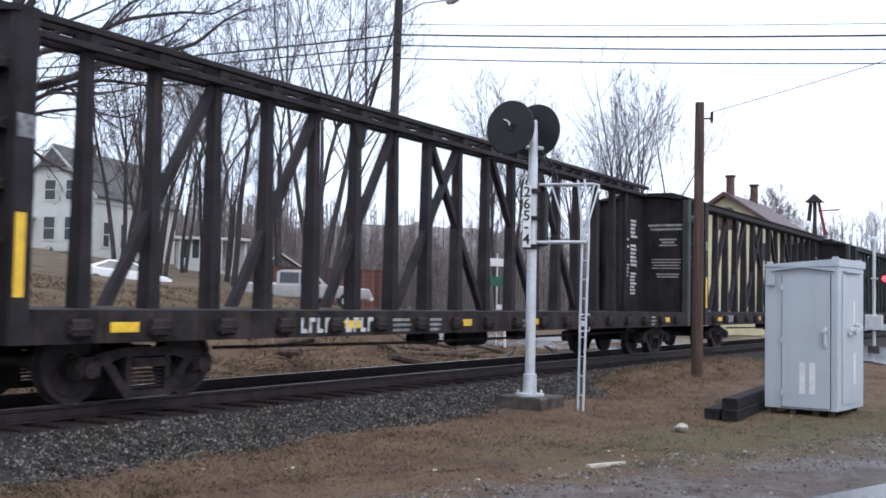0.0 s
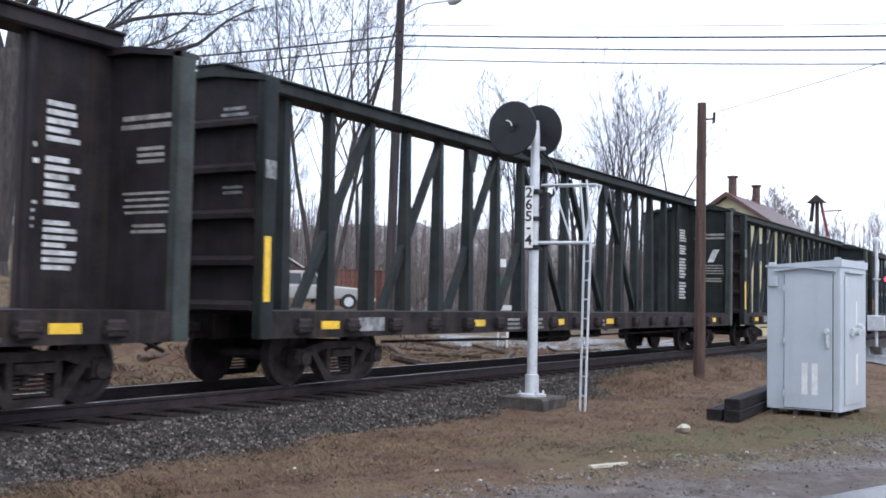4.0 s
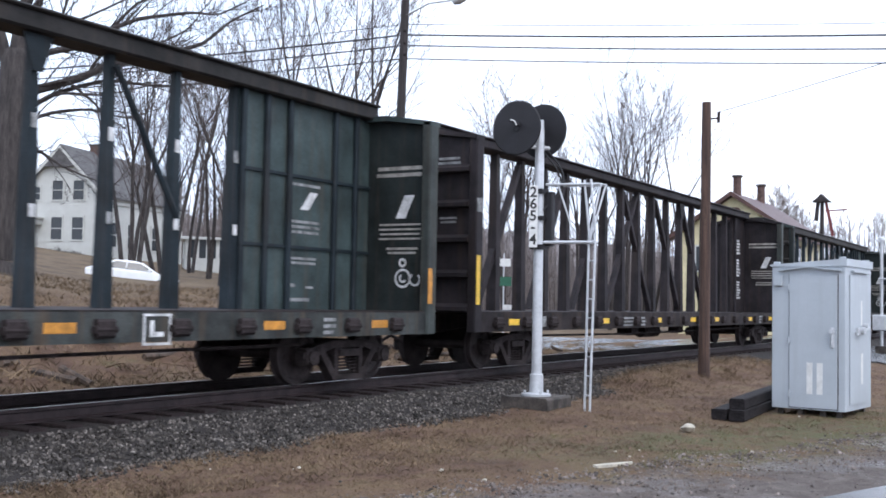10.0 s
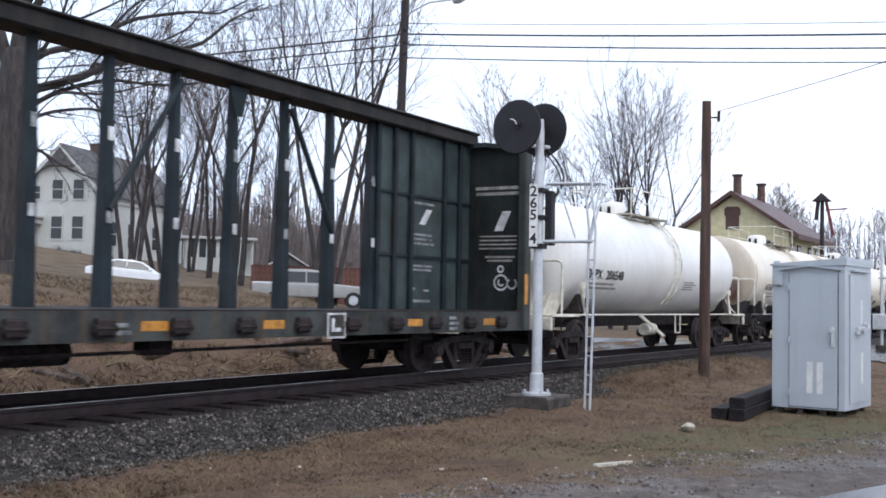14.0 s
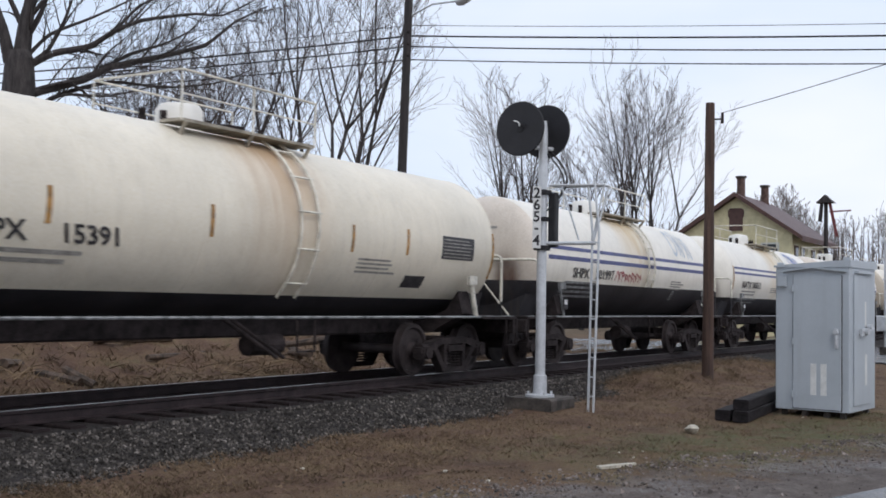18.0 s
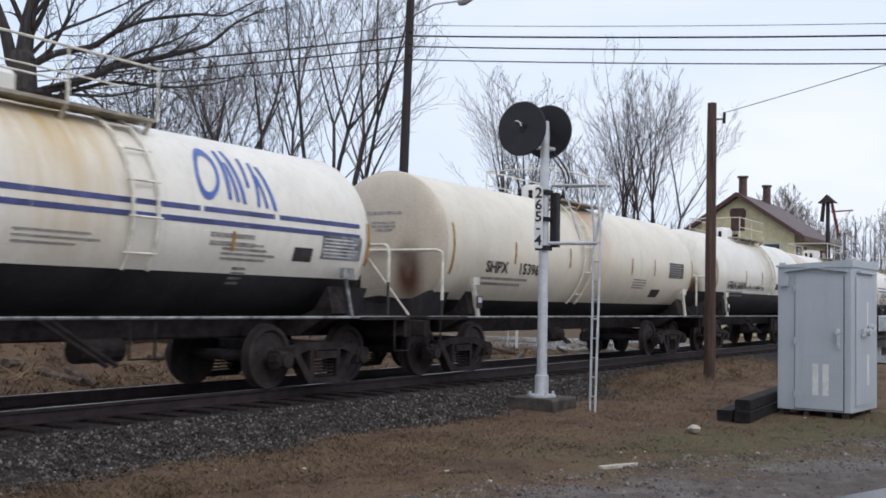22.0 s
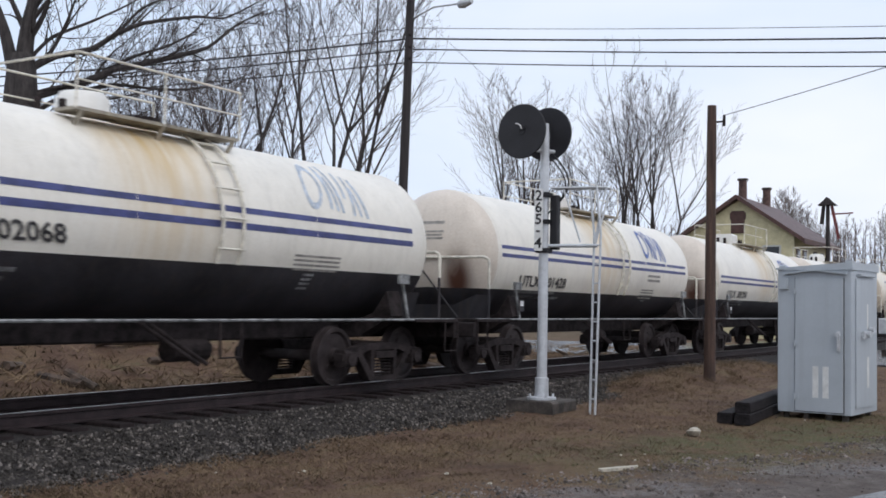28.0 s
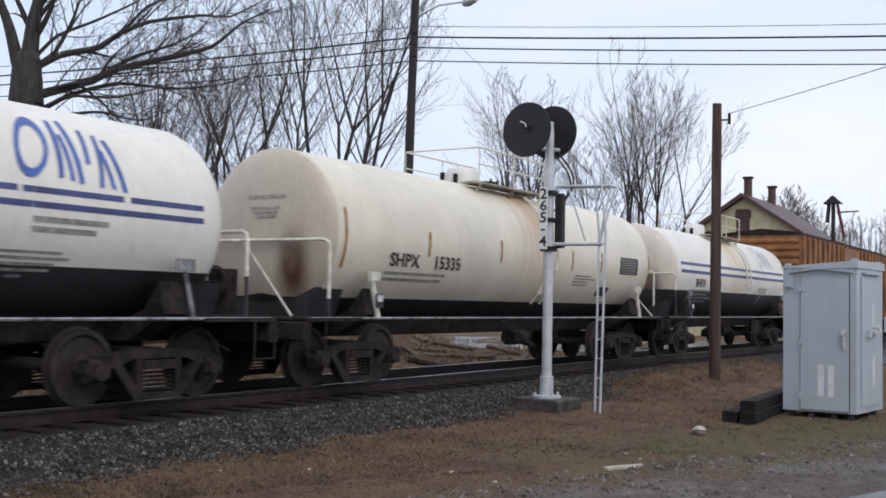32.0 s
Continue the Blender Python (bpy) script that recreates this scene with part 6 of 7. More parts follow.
def porch():
    p = thing("porch_house", "small white glazed ell with an open porch", "porch", at=pose(56.72, 45.15, 3.1, 0, 0, -42))
    part("wall", Shape().box(0, 3.1, 0, 3.6, -0.6, 1.0), HOUSEWHITE, p)
    for i in range(5):
        x = 0.03 + i * 0.72
        part("post", Shape().box(x - 0.03, x + 0.21, -0.01, 0.15, 1.0, 2.35), HOUSEWHITE, p)
        if i < 4:
            part("pane", Shape().box(x + 0.21, x + 0.69, 0.06, 0.08, 1.0, 2.35), GLASS, p, "dark porch glass")
    part("back_wall", Shape().box(0, 4.9, 2.0, 3.6, -0.6, 2.35), HOUSEWHITE, p)
    part("porch_floor", Shape().box(3.1, 4.9, 0.0, 2.0, -0.6, 0.1), HOUSEWHITE, p)
    for x in (3.9, 4.78):
        part("porch_column", Shape().box(x - 0.08, x + 0.08, 0.04, 0.2, 0.1, 2.35), HOUSEWHITE, p)
    part("porch_rail", Shape().box(3.1, 4.85, 0.09, 0.15, 0.85, 0.93), HOUSEWHITE, p)
    part("step", Shape().box(3.2, 4.0, -0.7, -0.02, -0.6, -0.25).box(3.2, 4.0, -0.35, -0.02, -0.25, 0.05), HOUSEWHITE, p, "white wooden steps")
    part("roof", Shape().prism([(-0.3, 2.35), (3.8, 2.35), (3.8, 2.75), (-0.3, 2.5)], "x", -0.3, 5.1), HOUSEWHITE, p)
    return p


porch()


def depot():
    """The old station: gable end towards the lot, ridge along the track, wide eaves."""
    X, L, Y0, Y1, g = 66.0, 9.2, 4.73, 11.53, -0.45
    ym = (Y0 + Y1) / 2
    d = thing("station_building", "yellow clapboard railway station with brown roof and wide eaves", "station", at=pose(X, 0, g))
    E, P = 6.15, 8.85
    part("wall", Shape().prism([(Y0, 0), (Y1, 0), (Y1, E + 0.2), (ym, P - 0.28), (Y0, E + 0.2)], "x", 0, L), DEPOTYELLOW, d)
    s = Shape()
    for ye in (Y0 - 0.6, Y1 + 0.6):
        s.prism([(ye, E - 0.2), (ym, P - 0.2), (ym, P), (ye, E)], "x", -0.42, L + 0.45)
    part("roof", s, DEPOTROOF, d)
    s = Shape()
    for ye in (Y0 - 0.6, Y1 + 0.6):
        s.prism([(ye, E - 0.24), (ym, P - 0.24), (ym, P + 0.03), (ye, E + 0.03)], "x", -0.48, -0.43)
    part("barge_board", s, DEPOTTRIM, d, "brown gable trim")
    part("eave_board", Shape().box(-0.42, L + 0.45, Y0 - 0.68, Y0 - 0.605, E - 0.34, E - 0.02), DEPOTTRIM, d, "brown eave trim")
    for i in range(32):
        z = 1.0 + i * 0.2
        half = min(Y1 - Y0, 2 * (P - 0.5 - z) * 1.35) / 2 if z > E else (Y1 - Y0) / 2
        if half > 0.3:
            part("clapboard", Shape().prism([(0.0, z), (-0.018, z), (0.0, z + 0.18)], "y", ym - half, ym + half), DEPOTYELLOW, d)
    v = Shape().prism([(ym - 0.42, 6.5), (ym + 0.42, 6.5), (ym + 0.42, 7.3), (ym + 0.5, 7.4), (ym + 0.5, 7.75), (ym + 0.36, 7.9), (ym - 0.36, 7.9), (ym - 0.5, 7.75), (ym - 0.5, 7.4), (ym - 0.42, 7.3)], "x", -0.06, -0.02)
    part("attic_window", v, DEPOTTRIM, d, "boarded brown attic window")
    for y0, z0, z1 in ((5.5, 4.5, 5.75), (9.4, 3.9, 5.6)):
        w = part("window", Shape().box(-0.06, -0.02, y0, y0 + 1.1, z0, z1), HOUSEWHITE, d)
        part("pane", Shape().box(-0.07, -0.061, y0 + 0.1, y0 + 1.0, z0 + 0.1, z1 - 0.1), GLASS, w)
    for x in (0.9, 2.5, 5.4, 7.4):
        w = part("window", Shape().box(x - 0.45, x + 0.45, Y0 - 0.06, Y0 - 0.004, 3.9, 5.6), DEPOTTRIM, d)
        part("pane", Shape().box(x - 0.34, x + 0.34, Y0 - 0.07, Y0 - 0.061, 4.05, 5.45), GLASS, w)
    for x, z1 in ((1.0, 10.0), (6.6, 10.0)):
        c = part("chimney", Shape().lathe([(P - 0.6, 0.27), (z1 - 0.12, 0.25)], n=14, centre=(x, ym), axis="z"), BRICK, d)
        part("chimney_cap", Shape().lathe([(z1 - 0.12, 0.0), (z1 - 0.12, 0.34), (z1, 0.34), (z1, 0.0)], n=14, centre=(x, ym), axis="z"), CONCRETE, c)
    return d


depot()


def order_board():
    m = thing("order_board", "old station semaphore on a dark post with red and green blades", "semaphore", at=pose(69.6, 3.55, -0.15))
    part("post", Shape().rod((0, 0, 0), (0, 0, 8.2), 0.16, 0.12, n=10), POLEDARK, m)
    part("cap", Shape().prism([(-0.55, 8.1), (0.55, 8.1), (0.3, 8.3), (0.0, 8.6), (-0.3, 8.3)], "x", -0.4, 0.4), POLEDARK, m)
    part("blade", Shape().prism([(-0.16, 8.1), (-0.58, 6.0), (-0.76, 6.0), (-0.34, 8.1)], "x", -0.12, -0.08), DARKRED, m, "faded red blade")
    part("blade", Shape().prism([(0.12, 8.05), (0.22, 6.9), (0.46, 6.95), (0.34, 8.05)], "x", -0.12, -0.08), POLEDARK, m, "dark blade")
    part("arm", Shape().rod((0, -0.2, 7.55), (0, -1.5, 7.6), 0.045), DARKRED, m)
    return m


order_board()


def fence():
    m = thing("board_fence", "red-brown board fence behind the parked truck", "fence", at=pose(46.6, 29.8, 0.95, 0, 0, -27))
    bd = Shape().box(-0.14, 0.14, -0.02, 0.02, -0.8, 2.2).mesh("board", FENCE)
    for i in range(33):
        part("board", bd, FENCE, m, at=pose(i * 0.3, 0, rng.uniform(-0.03, 0.03)))
    for z in (0.2, 1.7):
        part("stringer", Shape().box(0, 9.8, 0.02, 0.08, z, z + 0.1), FENCE, m)
    return m


fence()


def shed():
    """A small shed behind the fence, its gable and pale roof edge above the boards."""
    m = thing("shed", "small grey shed with a pale roof edge behind the fence", "shed", at=pose(56.6, 37.2, 2.0, 0, 0, -46))
    part("wall", Shape().prism([(0, -0.5), (2.6, -0.5), (2.6, 1.5), (1.3, 2.3), (0, 1.5)], "y", 0, 3.0), SHINGLE, m)
    for e in (-0.2, 2.8):
        part("roof", Shape().prism([(e, 1.35), (1.3, 2.3), (1.3, 2.4), (e, 1.45)], "y", -0.2, 3.2), PLATE, m, "pale roof sheet")
    return m


shed()


def car_body(name, label, mat, at, pickup=False):
    m = thing(name, label, "pickup truck" if pickup else "car", at=at)
    if pickup:
        low = [(-2.8, 0.5), (3.05, 0.45), (3.15, 0.7), (3.0, 0.98), (1.0, 1.14), (-2.8, 1.12)]
        cab = [(-1.35, 1.1), (1.0, 1.12), (0.4, 1.74), (-0.05, 1.82), (-1.1, 1.82), (-1.35, 1.7)]
        glass = [(-1.22, 1.2), (0.78, 1.18), (0.3, 1.68), (-1.18, 1.7)]
        r, ax = 0.38, (-1.75, 1.95)
    else:
        low = [(-2.25, 0.35), (2.2, 0.3), (2.3, 0.6), (2.1, 0.82), (1.2, 0.95), (-1.9, 1.0), (-2.3, 0.85)]
        cab = [(-1.9, 0.98), (1.2, 0.94), (0.45, 1.38), (-0.1, 1.45), (-0.9, 1.42)]
        glass = [(-1.5, 1.0), (0.95, 0.99), (0.38, 1.34), (-0.85, 1.36)]
        r, ax = 0.32, (-1.4, 1.4)
    part("body", Shape().prism(low, "y", -0.88, 0.88).mesh("body", mat, True, 0.09), mat, m)
    cb = Shape().prism(cab, "y", -0.78, 0.78)
    mid = max(z for _, z in cab)
    cb.v = [(x, y * (1 - 0.28 * (z - 1.0) / (mid - 1.0) * 0.7), z) for x, y, z in cb.v]
    part("cabin", cb.mesh("cabin", mat, True, 0.05), mat, m)
    for sd in (-1, 1):
        sg = Shape().prism(glass, "y", 0.785 * sd, 0.795 * sd)
        sg.v = [(x, y * (1 - 0.28 * (z - 1.0) / (mid - 1.0) * 0.7), z) for x, y, z in sg.v]
        part("side_glass", sg, GLASS, m, "dark side window")
    part("lamp", Shape().box(low[2][0] - 0.12, low[2][0] - 0.02, -0.82, -0.45, 0.6, 0.76, 0.03), PLATE, m, "clear headlight")
    part("lamp", Shape().box(low[2][0] - 0.12, low[2][0] - 0.02, 0.45, 0.82, 0.6, 0.76, 0.03), PLATE, m, "clear headlight")
    if pickup:
        part("pillar", Shape().box(-0.32, -0.24, -0.765, -0.74, 1.15, 1.72), mat, m)
        part("windscreen", Shape().quad((0.97, -0.66, 1.16), (0.97, 0.66, 1.16), (0.43, 0.58, 1.735), (0.43, -0.58, 1.735)), GLASS, m)
        part("bed_rail", Shape().box(-2.78, -1.36, -0.86, -0.76, 1.12, 1.19, 0.02).box(-2.78, -1.36, 0.76, 0.86, 1.12, 1.19, 0.02), CARWHITE, m, "pale bed rail")
        part("bumper", Shape().box(3.02, 3.22, -0.86, 0.86, 0.42, 0.6, 0.04), ALUMIN, m, "bright front bumper")
    else:
        part("pillar", Shape().box(-0.36, -0.3, -0.77, -0.72, 0.98, 1.38), mat, m)
        part("mirror", Shape().box(0.72, 0.86, -0.98, -0.8, 0.98, 1.1, 0.03), mat, m)
        part("windscreen", Shape().quad((1.16, -0.66, 0.98), (1.16, 0.66, 0.98), (0.5, 0.6, 1.375), (0.5, -0.6, 1.375)), GLASS, m)
    for x in ax:
        for y in (-0.84, 0.84):
            w = part("wheel", Shape().lathe([(-0.1, 0.0), (-0.1, r), (0.1, r), (0.1, 0.0)], n=20, axis="y"), TYRE, m, at=pose(x, y, r))
            part("rim", Shape().lathe([(-0.108, 0.0), (-0.104, r * 0.6)], n=14, axis="y"), ALUMIN, w)
    return m


def on_land(x, y, rz):
    return pose(x, y, land(x, y), 0, 0, rz)


car_body("parked_sedan", "white parked sedan on the grassy bank", CARWHITE, pose(38.5, 30.8, land(38.5, 30.8) - 0.14, 0, 5, -43))
car_body("parked_pickup", "beige and white parked pickup truck on the bank", CARSILVER, pose(40.8, 21.0, 0.84, 0, 0, -52), True)
sg = thing("street_sign", "green street sign and white sign on a post", "street sign", at=pose(36.6, 8.4, land(36.6, 8.4)))
part("post", Shape().rod((0, 0, 0), (0, 0, 3.6), 0.03), ALUMIN, sg)
part("sign_face", Shape().box(-0.02, 0.02, -0.32, 0.32, 2.35, 2.7), GREENSIGN, sg, "green sign", at=pose(-0.05, 0, 0, 0, 0, 32))
part("sign_face", Shape().box(-0.02, 0.02, -0.28, 0.28, 3.1, 3.4), PLATE, sg, "white sign", at=pose(-0.05, 0, 0, 0, 0, 32))
mb = thing("utility_box", "pale box on a post beside the street", "mailbox", at=pose(35.8, 7.6, land(35.8, 7.6)))
part("post", Shape().rod((0, 0, 0), (0, 0, 1.1), 0.05), PLATE, mb)
part("box", Shape().box(-0.2, 0.2, -0.3, 0.3, 1.0, 1.6, 0.04), PLATE, mb)

# scrap wood and logs on the bank foot
for i in range(34):
    x, y = rng.uniform(6, 34), rng.uniform(3.3, 8.5)
    ln = rng.uniform(0.5, 2.4)
    m = tagged(part("scrap_log", Shape().rod((0, 0, 0), (ln, rng.uniform(-0.2, 0.2), rng.uniform(-0.1, 0.3)), rng.uniform(0.04, 0.13), rng.uniform(0.03, 0.1), n=7), DEBRIS), "rotten piece of wood on the bank", "log", "scattered wood")
    m.matrix_basis = pose(x, y, land(x, y) + 0.08, 0, 0, rng.uniform(0, 360))


def brush(x, y, w, seed):
    """A heap of fallen twigs and sticks."""
    rng = random.Random(seed)
    s = Shape()
    for i in range(30):
        px, py = rng.gauss(0, w), rng.gauss(0, w * 0.5)
        a, e = rng.uniform(0, 6.28), rng.uniform(-0.15, 0.5)
        ln = rng.uniform(0.3, 1.3)
        zz = max(0.02, 0.35 * (1 - abs(px) / (2 * w))) * rng.random() + land(x + px, y + py) - land(x, y)
        p = Vector((px, py, zz))
        m = p + Vector((math.cos(a), math.sin(a), e)) * ln * 0.5
        q = m + Vector((math.cos(a + rng.uniform(-0.5, 0.5)), math.sin(a + rng.uniform(-0.5, 0.5)), e * 0.4)) * ln * 0.5
        r = rng.uniform(0.006, 0.022)
        s.rod(p, m, r, r * 0.8, n=4).rod(m, q, r * 0.8, r * 0.4, n=4)
    ob = tagged(part("brush_pile", s, BLADE), "heap of fallen brown twigs on the bank", "brush", "brush heaps", kind="stuff")
    ob.matrix_basis = pose(x, y, land(x, y))


for i, (x, y, w) in enumerate(((16.2, 4.0, 1.1), (19.6, 4.4, 1.2), (24.2, 4.6, 1.2), (10.6, 5.2, 0.8))):
    brush(x, y, w, 200 + i)


# ---- trees ----
UP = Vector((0, 0, 1))


def twigs(crown, p, d, length, r, depth, rng, thin):
    """A branch that bends upward, with finer shoots along it."""
    n = (6, 4, 2)[depth]
    d = d.normalized()
    for i in range(n):
        d = (d + Vector((rng.uniform(-1, 1), rng.uniform(-1, 1), rng.uniform(-0.6, 0.8))) * 0.12 + UP * 0.06).normalized()
        q = p + d * length / n
        crown.rod(p, q, max(thin, r * (1 - 0.8 * i / n)), max(thin * 0.7, r * (1 - 0.8 * (i + 1) / n)), n=(4, 3, 3)[depth], caps=False)
        p = q
        if depth < 2 and (i or depth) and rng.random() < 0.96:
            side = d.cross(Vector((rng.uniform(-1, 1), rng.uniform(-1, 1), rng.uniform(-1, 1)))).normalized()
            twigs(crown, p, d + side * rng.uniform(0.4, 0.8) + UP * 0.08, length * rng.uniform(0.3, 0.5) * (1 - 0.3 * i / n), max(thin, r * 0.4), depth + 1, rng, thin)


def leader(trunk, crown, p, d, length, r, forks, rng, spread, thin, bare):
    """A main stem that tapers to its tip, forks on the way and carries ascending branches."""
    n = 6
    d = d.normalized()
    r1 = r * (0.55 if forks else 0.08)
    for i in range(n):
        d = (d + Vector((rng.uniform(-1, 1), rng.uniform(-1, 1), 0)) * 0.07 + UP * 0.04).normalized()
        q = p + d * length / n
        ra, rb = r + (r1 - r) * i / n, r + (r1 - r) * (i + 1) / n
        trunk.rod(p, q, max(thin, ra), max(thin, rb), n=7, caps=False)
        p = q
        t = (i + 1) / n
        for _ in range((t > bare) * (1 + (rng.random() < 0.3))):
            a = rng.uniform(0, 2 * math.pi)
            out = Vector((math.cos(a), math.sin(a), 0))
            twigs(crown, p, d * 0.8 + out * spread * rng.uniform(0.7, 1.3), length * (0.62 if forks else 0.66 * (1.2 - t)) * rng.uniform(0.7, 1.1), max(0.014, rb * 0.34), 0, rng, thin)
    if forks:
        a0 = rng.uniform(0, 2 * math.pi)
        m = 2 + (rng.random() < 0.4)
        for j in range(m):
            a = a0 + 2 * math.pi * j / m + rng.uniform(-0.4, 0.4)
            nd = d + Vector((math.cos(a), math.sin(a), 0)) * rng.uniform(0.14, 0.45) * spread * 1.7
            leader(trunk, crown, p, nd, length * rng.uniform(0.75, 1.05), r1 * rng.uniform(0.65, 0.9), forks - 1, rng, spread, thin, 0.0)


def tree(x, y, h, r, seed, label, spread=0.6, forks=1, stems=1, thin=0.009, far=False):
    rng = random.Random(seed)
    t = thing("tree", label, "tree", "bare trees", at=pose(x, y, land(x, y) - 0.15))
    tr, cr = Shape(), Shape()
    for i in range(stems):
        a = 2 * math.pi * i / max(1, stems) + rng.uniform(0, 1)
        tilt = 0.03 if stems == 1 else rng.uniform(0.07, 0.2)
        off = 0.35 * (stems > 1)
        leader(tr, cr, Vector((off * math.cos(a), off * math.sin(a), 0)), Vector((math.cos(a) * tilt, math.sin(a) * tilt, 1)), h * (0.5 if forks == 1 else 0.37) * rng.uniform(0.88, 1.05), r if stems == 1 else r * 0.8, forks, rng, spread, thin, 0.5)
    # Far trees use the twig colour with haze painted in.
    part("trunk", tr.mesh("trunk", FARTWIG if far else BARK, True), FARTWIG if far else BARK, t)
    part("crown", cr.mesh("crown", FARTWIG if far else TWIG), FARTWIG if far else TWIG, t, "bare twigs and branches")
    return t


def bough(trunk, crown, pts, r, rng, side=1.0):
    """A long limb along a bent line that tapers, with smaller limbs and twigs all along it."""
    n = len(pts)
    for i in range(n - 1):
        a, b = pts[i], pts[i + 1]
        before, after = pts[max(i - 1, 0)], pts[min(i + 2, n - 1)]
        last = a
        for j in range(1, 5):
            t = j / 4
            q = a.lerp(b, t) + ((b - a) - (b - before) * 0.5) * (t * (1 - t) ** 2) * -0.6 + ((b - a) - (after - a) * 0.5) * (t * t * (1 - t)) * 0.6
            f0, f1 = (i + t - 0.25) / (n - 1), (i + t) / (n - 1)
            trunk.rod(last, q, r * (1 - 0.86 * f0), r * (1 - 0.86 * f1), n=8, caps=False)
            d = (q - last).normalized()
            last = q
            if f1 > 0.12 and rng.random() < 0.62:
                sd = d.cross(Vector((rng.uniform(-1, 1), rng.uniform(-1, 1), rng.uniform(-1, 1)))).normalized()
                limb(trunk, crown, q, d + sd * rng.uniform(0.5, 1.1) + UP * 0.2, side * rng.uniform(1.3, 3.4) * (1.15 - 0.5 * f1), max(0.012, r * (1 - 0.8 * f1) * rng.uniform(0.3, 0.5)), 1, rng)


def old_maple():
    """The big tree on the bank: thick forked trunk, long limbs that reach out level and rise at their ends."""
    rng = random.Random(4)
    x, y = 22.15, 19.6
    g = land(x, y) - 0.2
    t = thing("tree", "large old maple, bare, with long spreading limbs", "tree", "bare trees", at=pose(x, y, g))
    tr, cr = Shape(), Shape()
    rt, bk = Vector((0.8, -0.6, 0)), Vector((0.6, 0.8, 0))

    def at(a, z, c=0.0):
        return rt * a + bk * c + UP * (z - g)
    line = [at(0.0, g), at(0.1, 2.4), at(0.28, 4.5), at(0.60, 7.6), at(0.58, 9.0), at(0.55, 9.3)]
    rad = (0.85, 0.66, 0.6, 0.56, 0.45, 0.36)
    for i in range(5):
        tr.rod(line[i], line[i + 1], rad[i], rad[i + 1], n=14, caps=False)
    bough(tr, cr, [at(0.62, 8.9), at(0.74, 10.3), at(0.86, 11.2), at(1.0, 13.5), at(1.5, 16.5)], 0.30, rng, 1.2)
    bough(tr, cr, [at(0.3, 8.9), at(0.02, 10.0), at(-0.35, 11.0), at(-1.3, 13.2), at(-2.0, 15.5)], 0.22, rng, 1.2)
    for r, c0, c1, pts in ((0.17, 0, -0.8, ((0.8, 8.8), (1.6, 9.3), (2.75, 9.64), (3.5, 10.2), (4.4, 10.66), (6.1, 11.05), (7.1, 11.1), (8.4, 11.9))),
                           (0.20, 0, 0.6, ((0.9, 7.9), (2.6, 8.57), (3.5, 9.1), (5.36, 9.72), (6.7, 10.26), (7.7, 11.2), (8.9, 11.95))),
                           (0.12, 0, 1.5, ((0.9, 7.3), (1.9, 8.03), (3.5, 8.66), (5.4, 8.7), (7.3, 9.1), (8.8, 9.9))),
                           (0.12, 0, -0.6, ((0.9, 8.9), (1.45, 9.4), (1.92, 10.4), (2.2, 11.3), (2.9, 13.0))),
                           (0.10, 0.1, 1.2, ((2.5, 8.5), (4.04, 9.6), (5.3, 10.2), (6.3, 10.9), (7.0, 12.0))),
                           (0.09, 0, -1.0, ((0.9, 8.0), (2.1, 8.35), (2.9, 7.8), (3.6, 7.1), (4.3, 6.7))),
                           (0.10, 0, 2.2, ((0.8, 6.9), (1.8, 7.4), (3.0, 7.7), (4.4, 7.6), (5.6, 8.2))),
                           (0.08, 0, -1.8, ((0.9, 7.4), (2.0, 7.9), (3.4, 7.9), (4.9, 8.3), (6.2, 8.2))),
                           (0.10, 0, 2.5, ((0.7, 9.0), (1.5, 10.1), (2.9, 11.0), (4.4, 12.1), (5.5, 13.6))),
                           (0.08, 0, -0.5, ((3.4, 10.1), (4.3, 11.2), (5.4, 11.9), (6.2, 13.0))),
                           (0.12, 0, 0.8, ((0.2, 6.6), (-1.0, 7.5), (-2.4, 8.1), (-4.0, 9.2))),
                           (0.09, 0, -1.2, ((0.6, 5.6), (1.3, 6.0), (2.1, 5.5), (3.0, 5.1), (3.9, 4.9)))):
        m = len(pts) - 1
        bough(tr, cr, [at(a, z, c0 + (c1 - c0) * i / m) for i, (a, z) in enumerate(pts)], r * 0.78, rng)
    part("trunk", tr.mesh("trunk", BARK, True), BARK, t)
    part("crown", cr.mesh("crown", BARK), BARK, t, "bare twigs and branches")


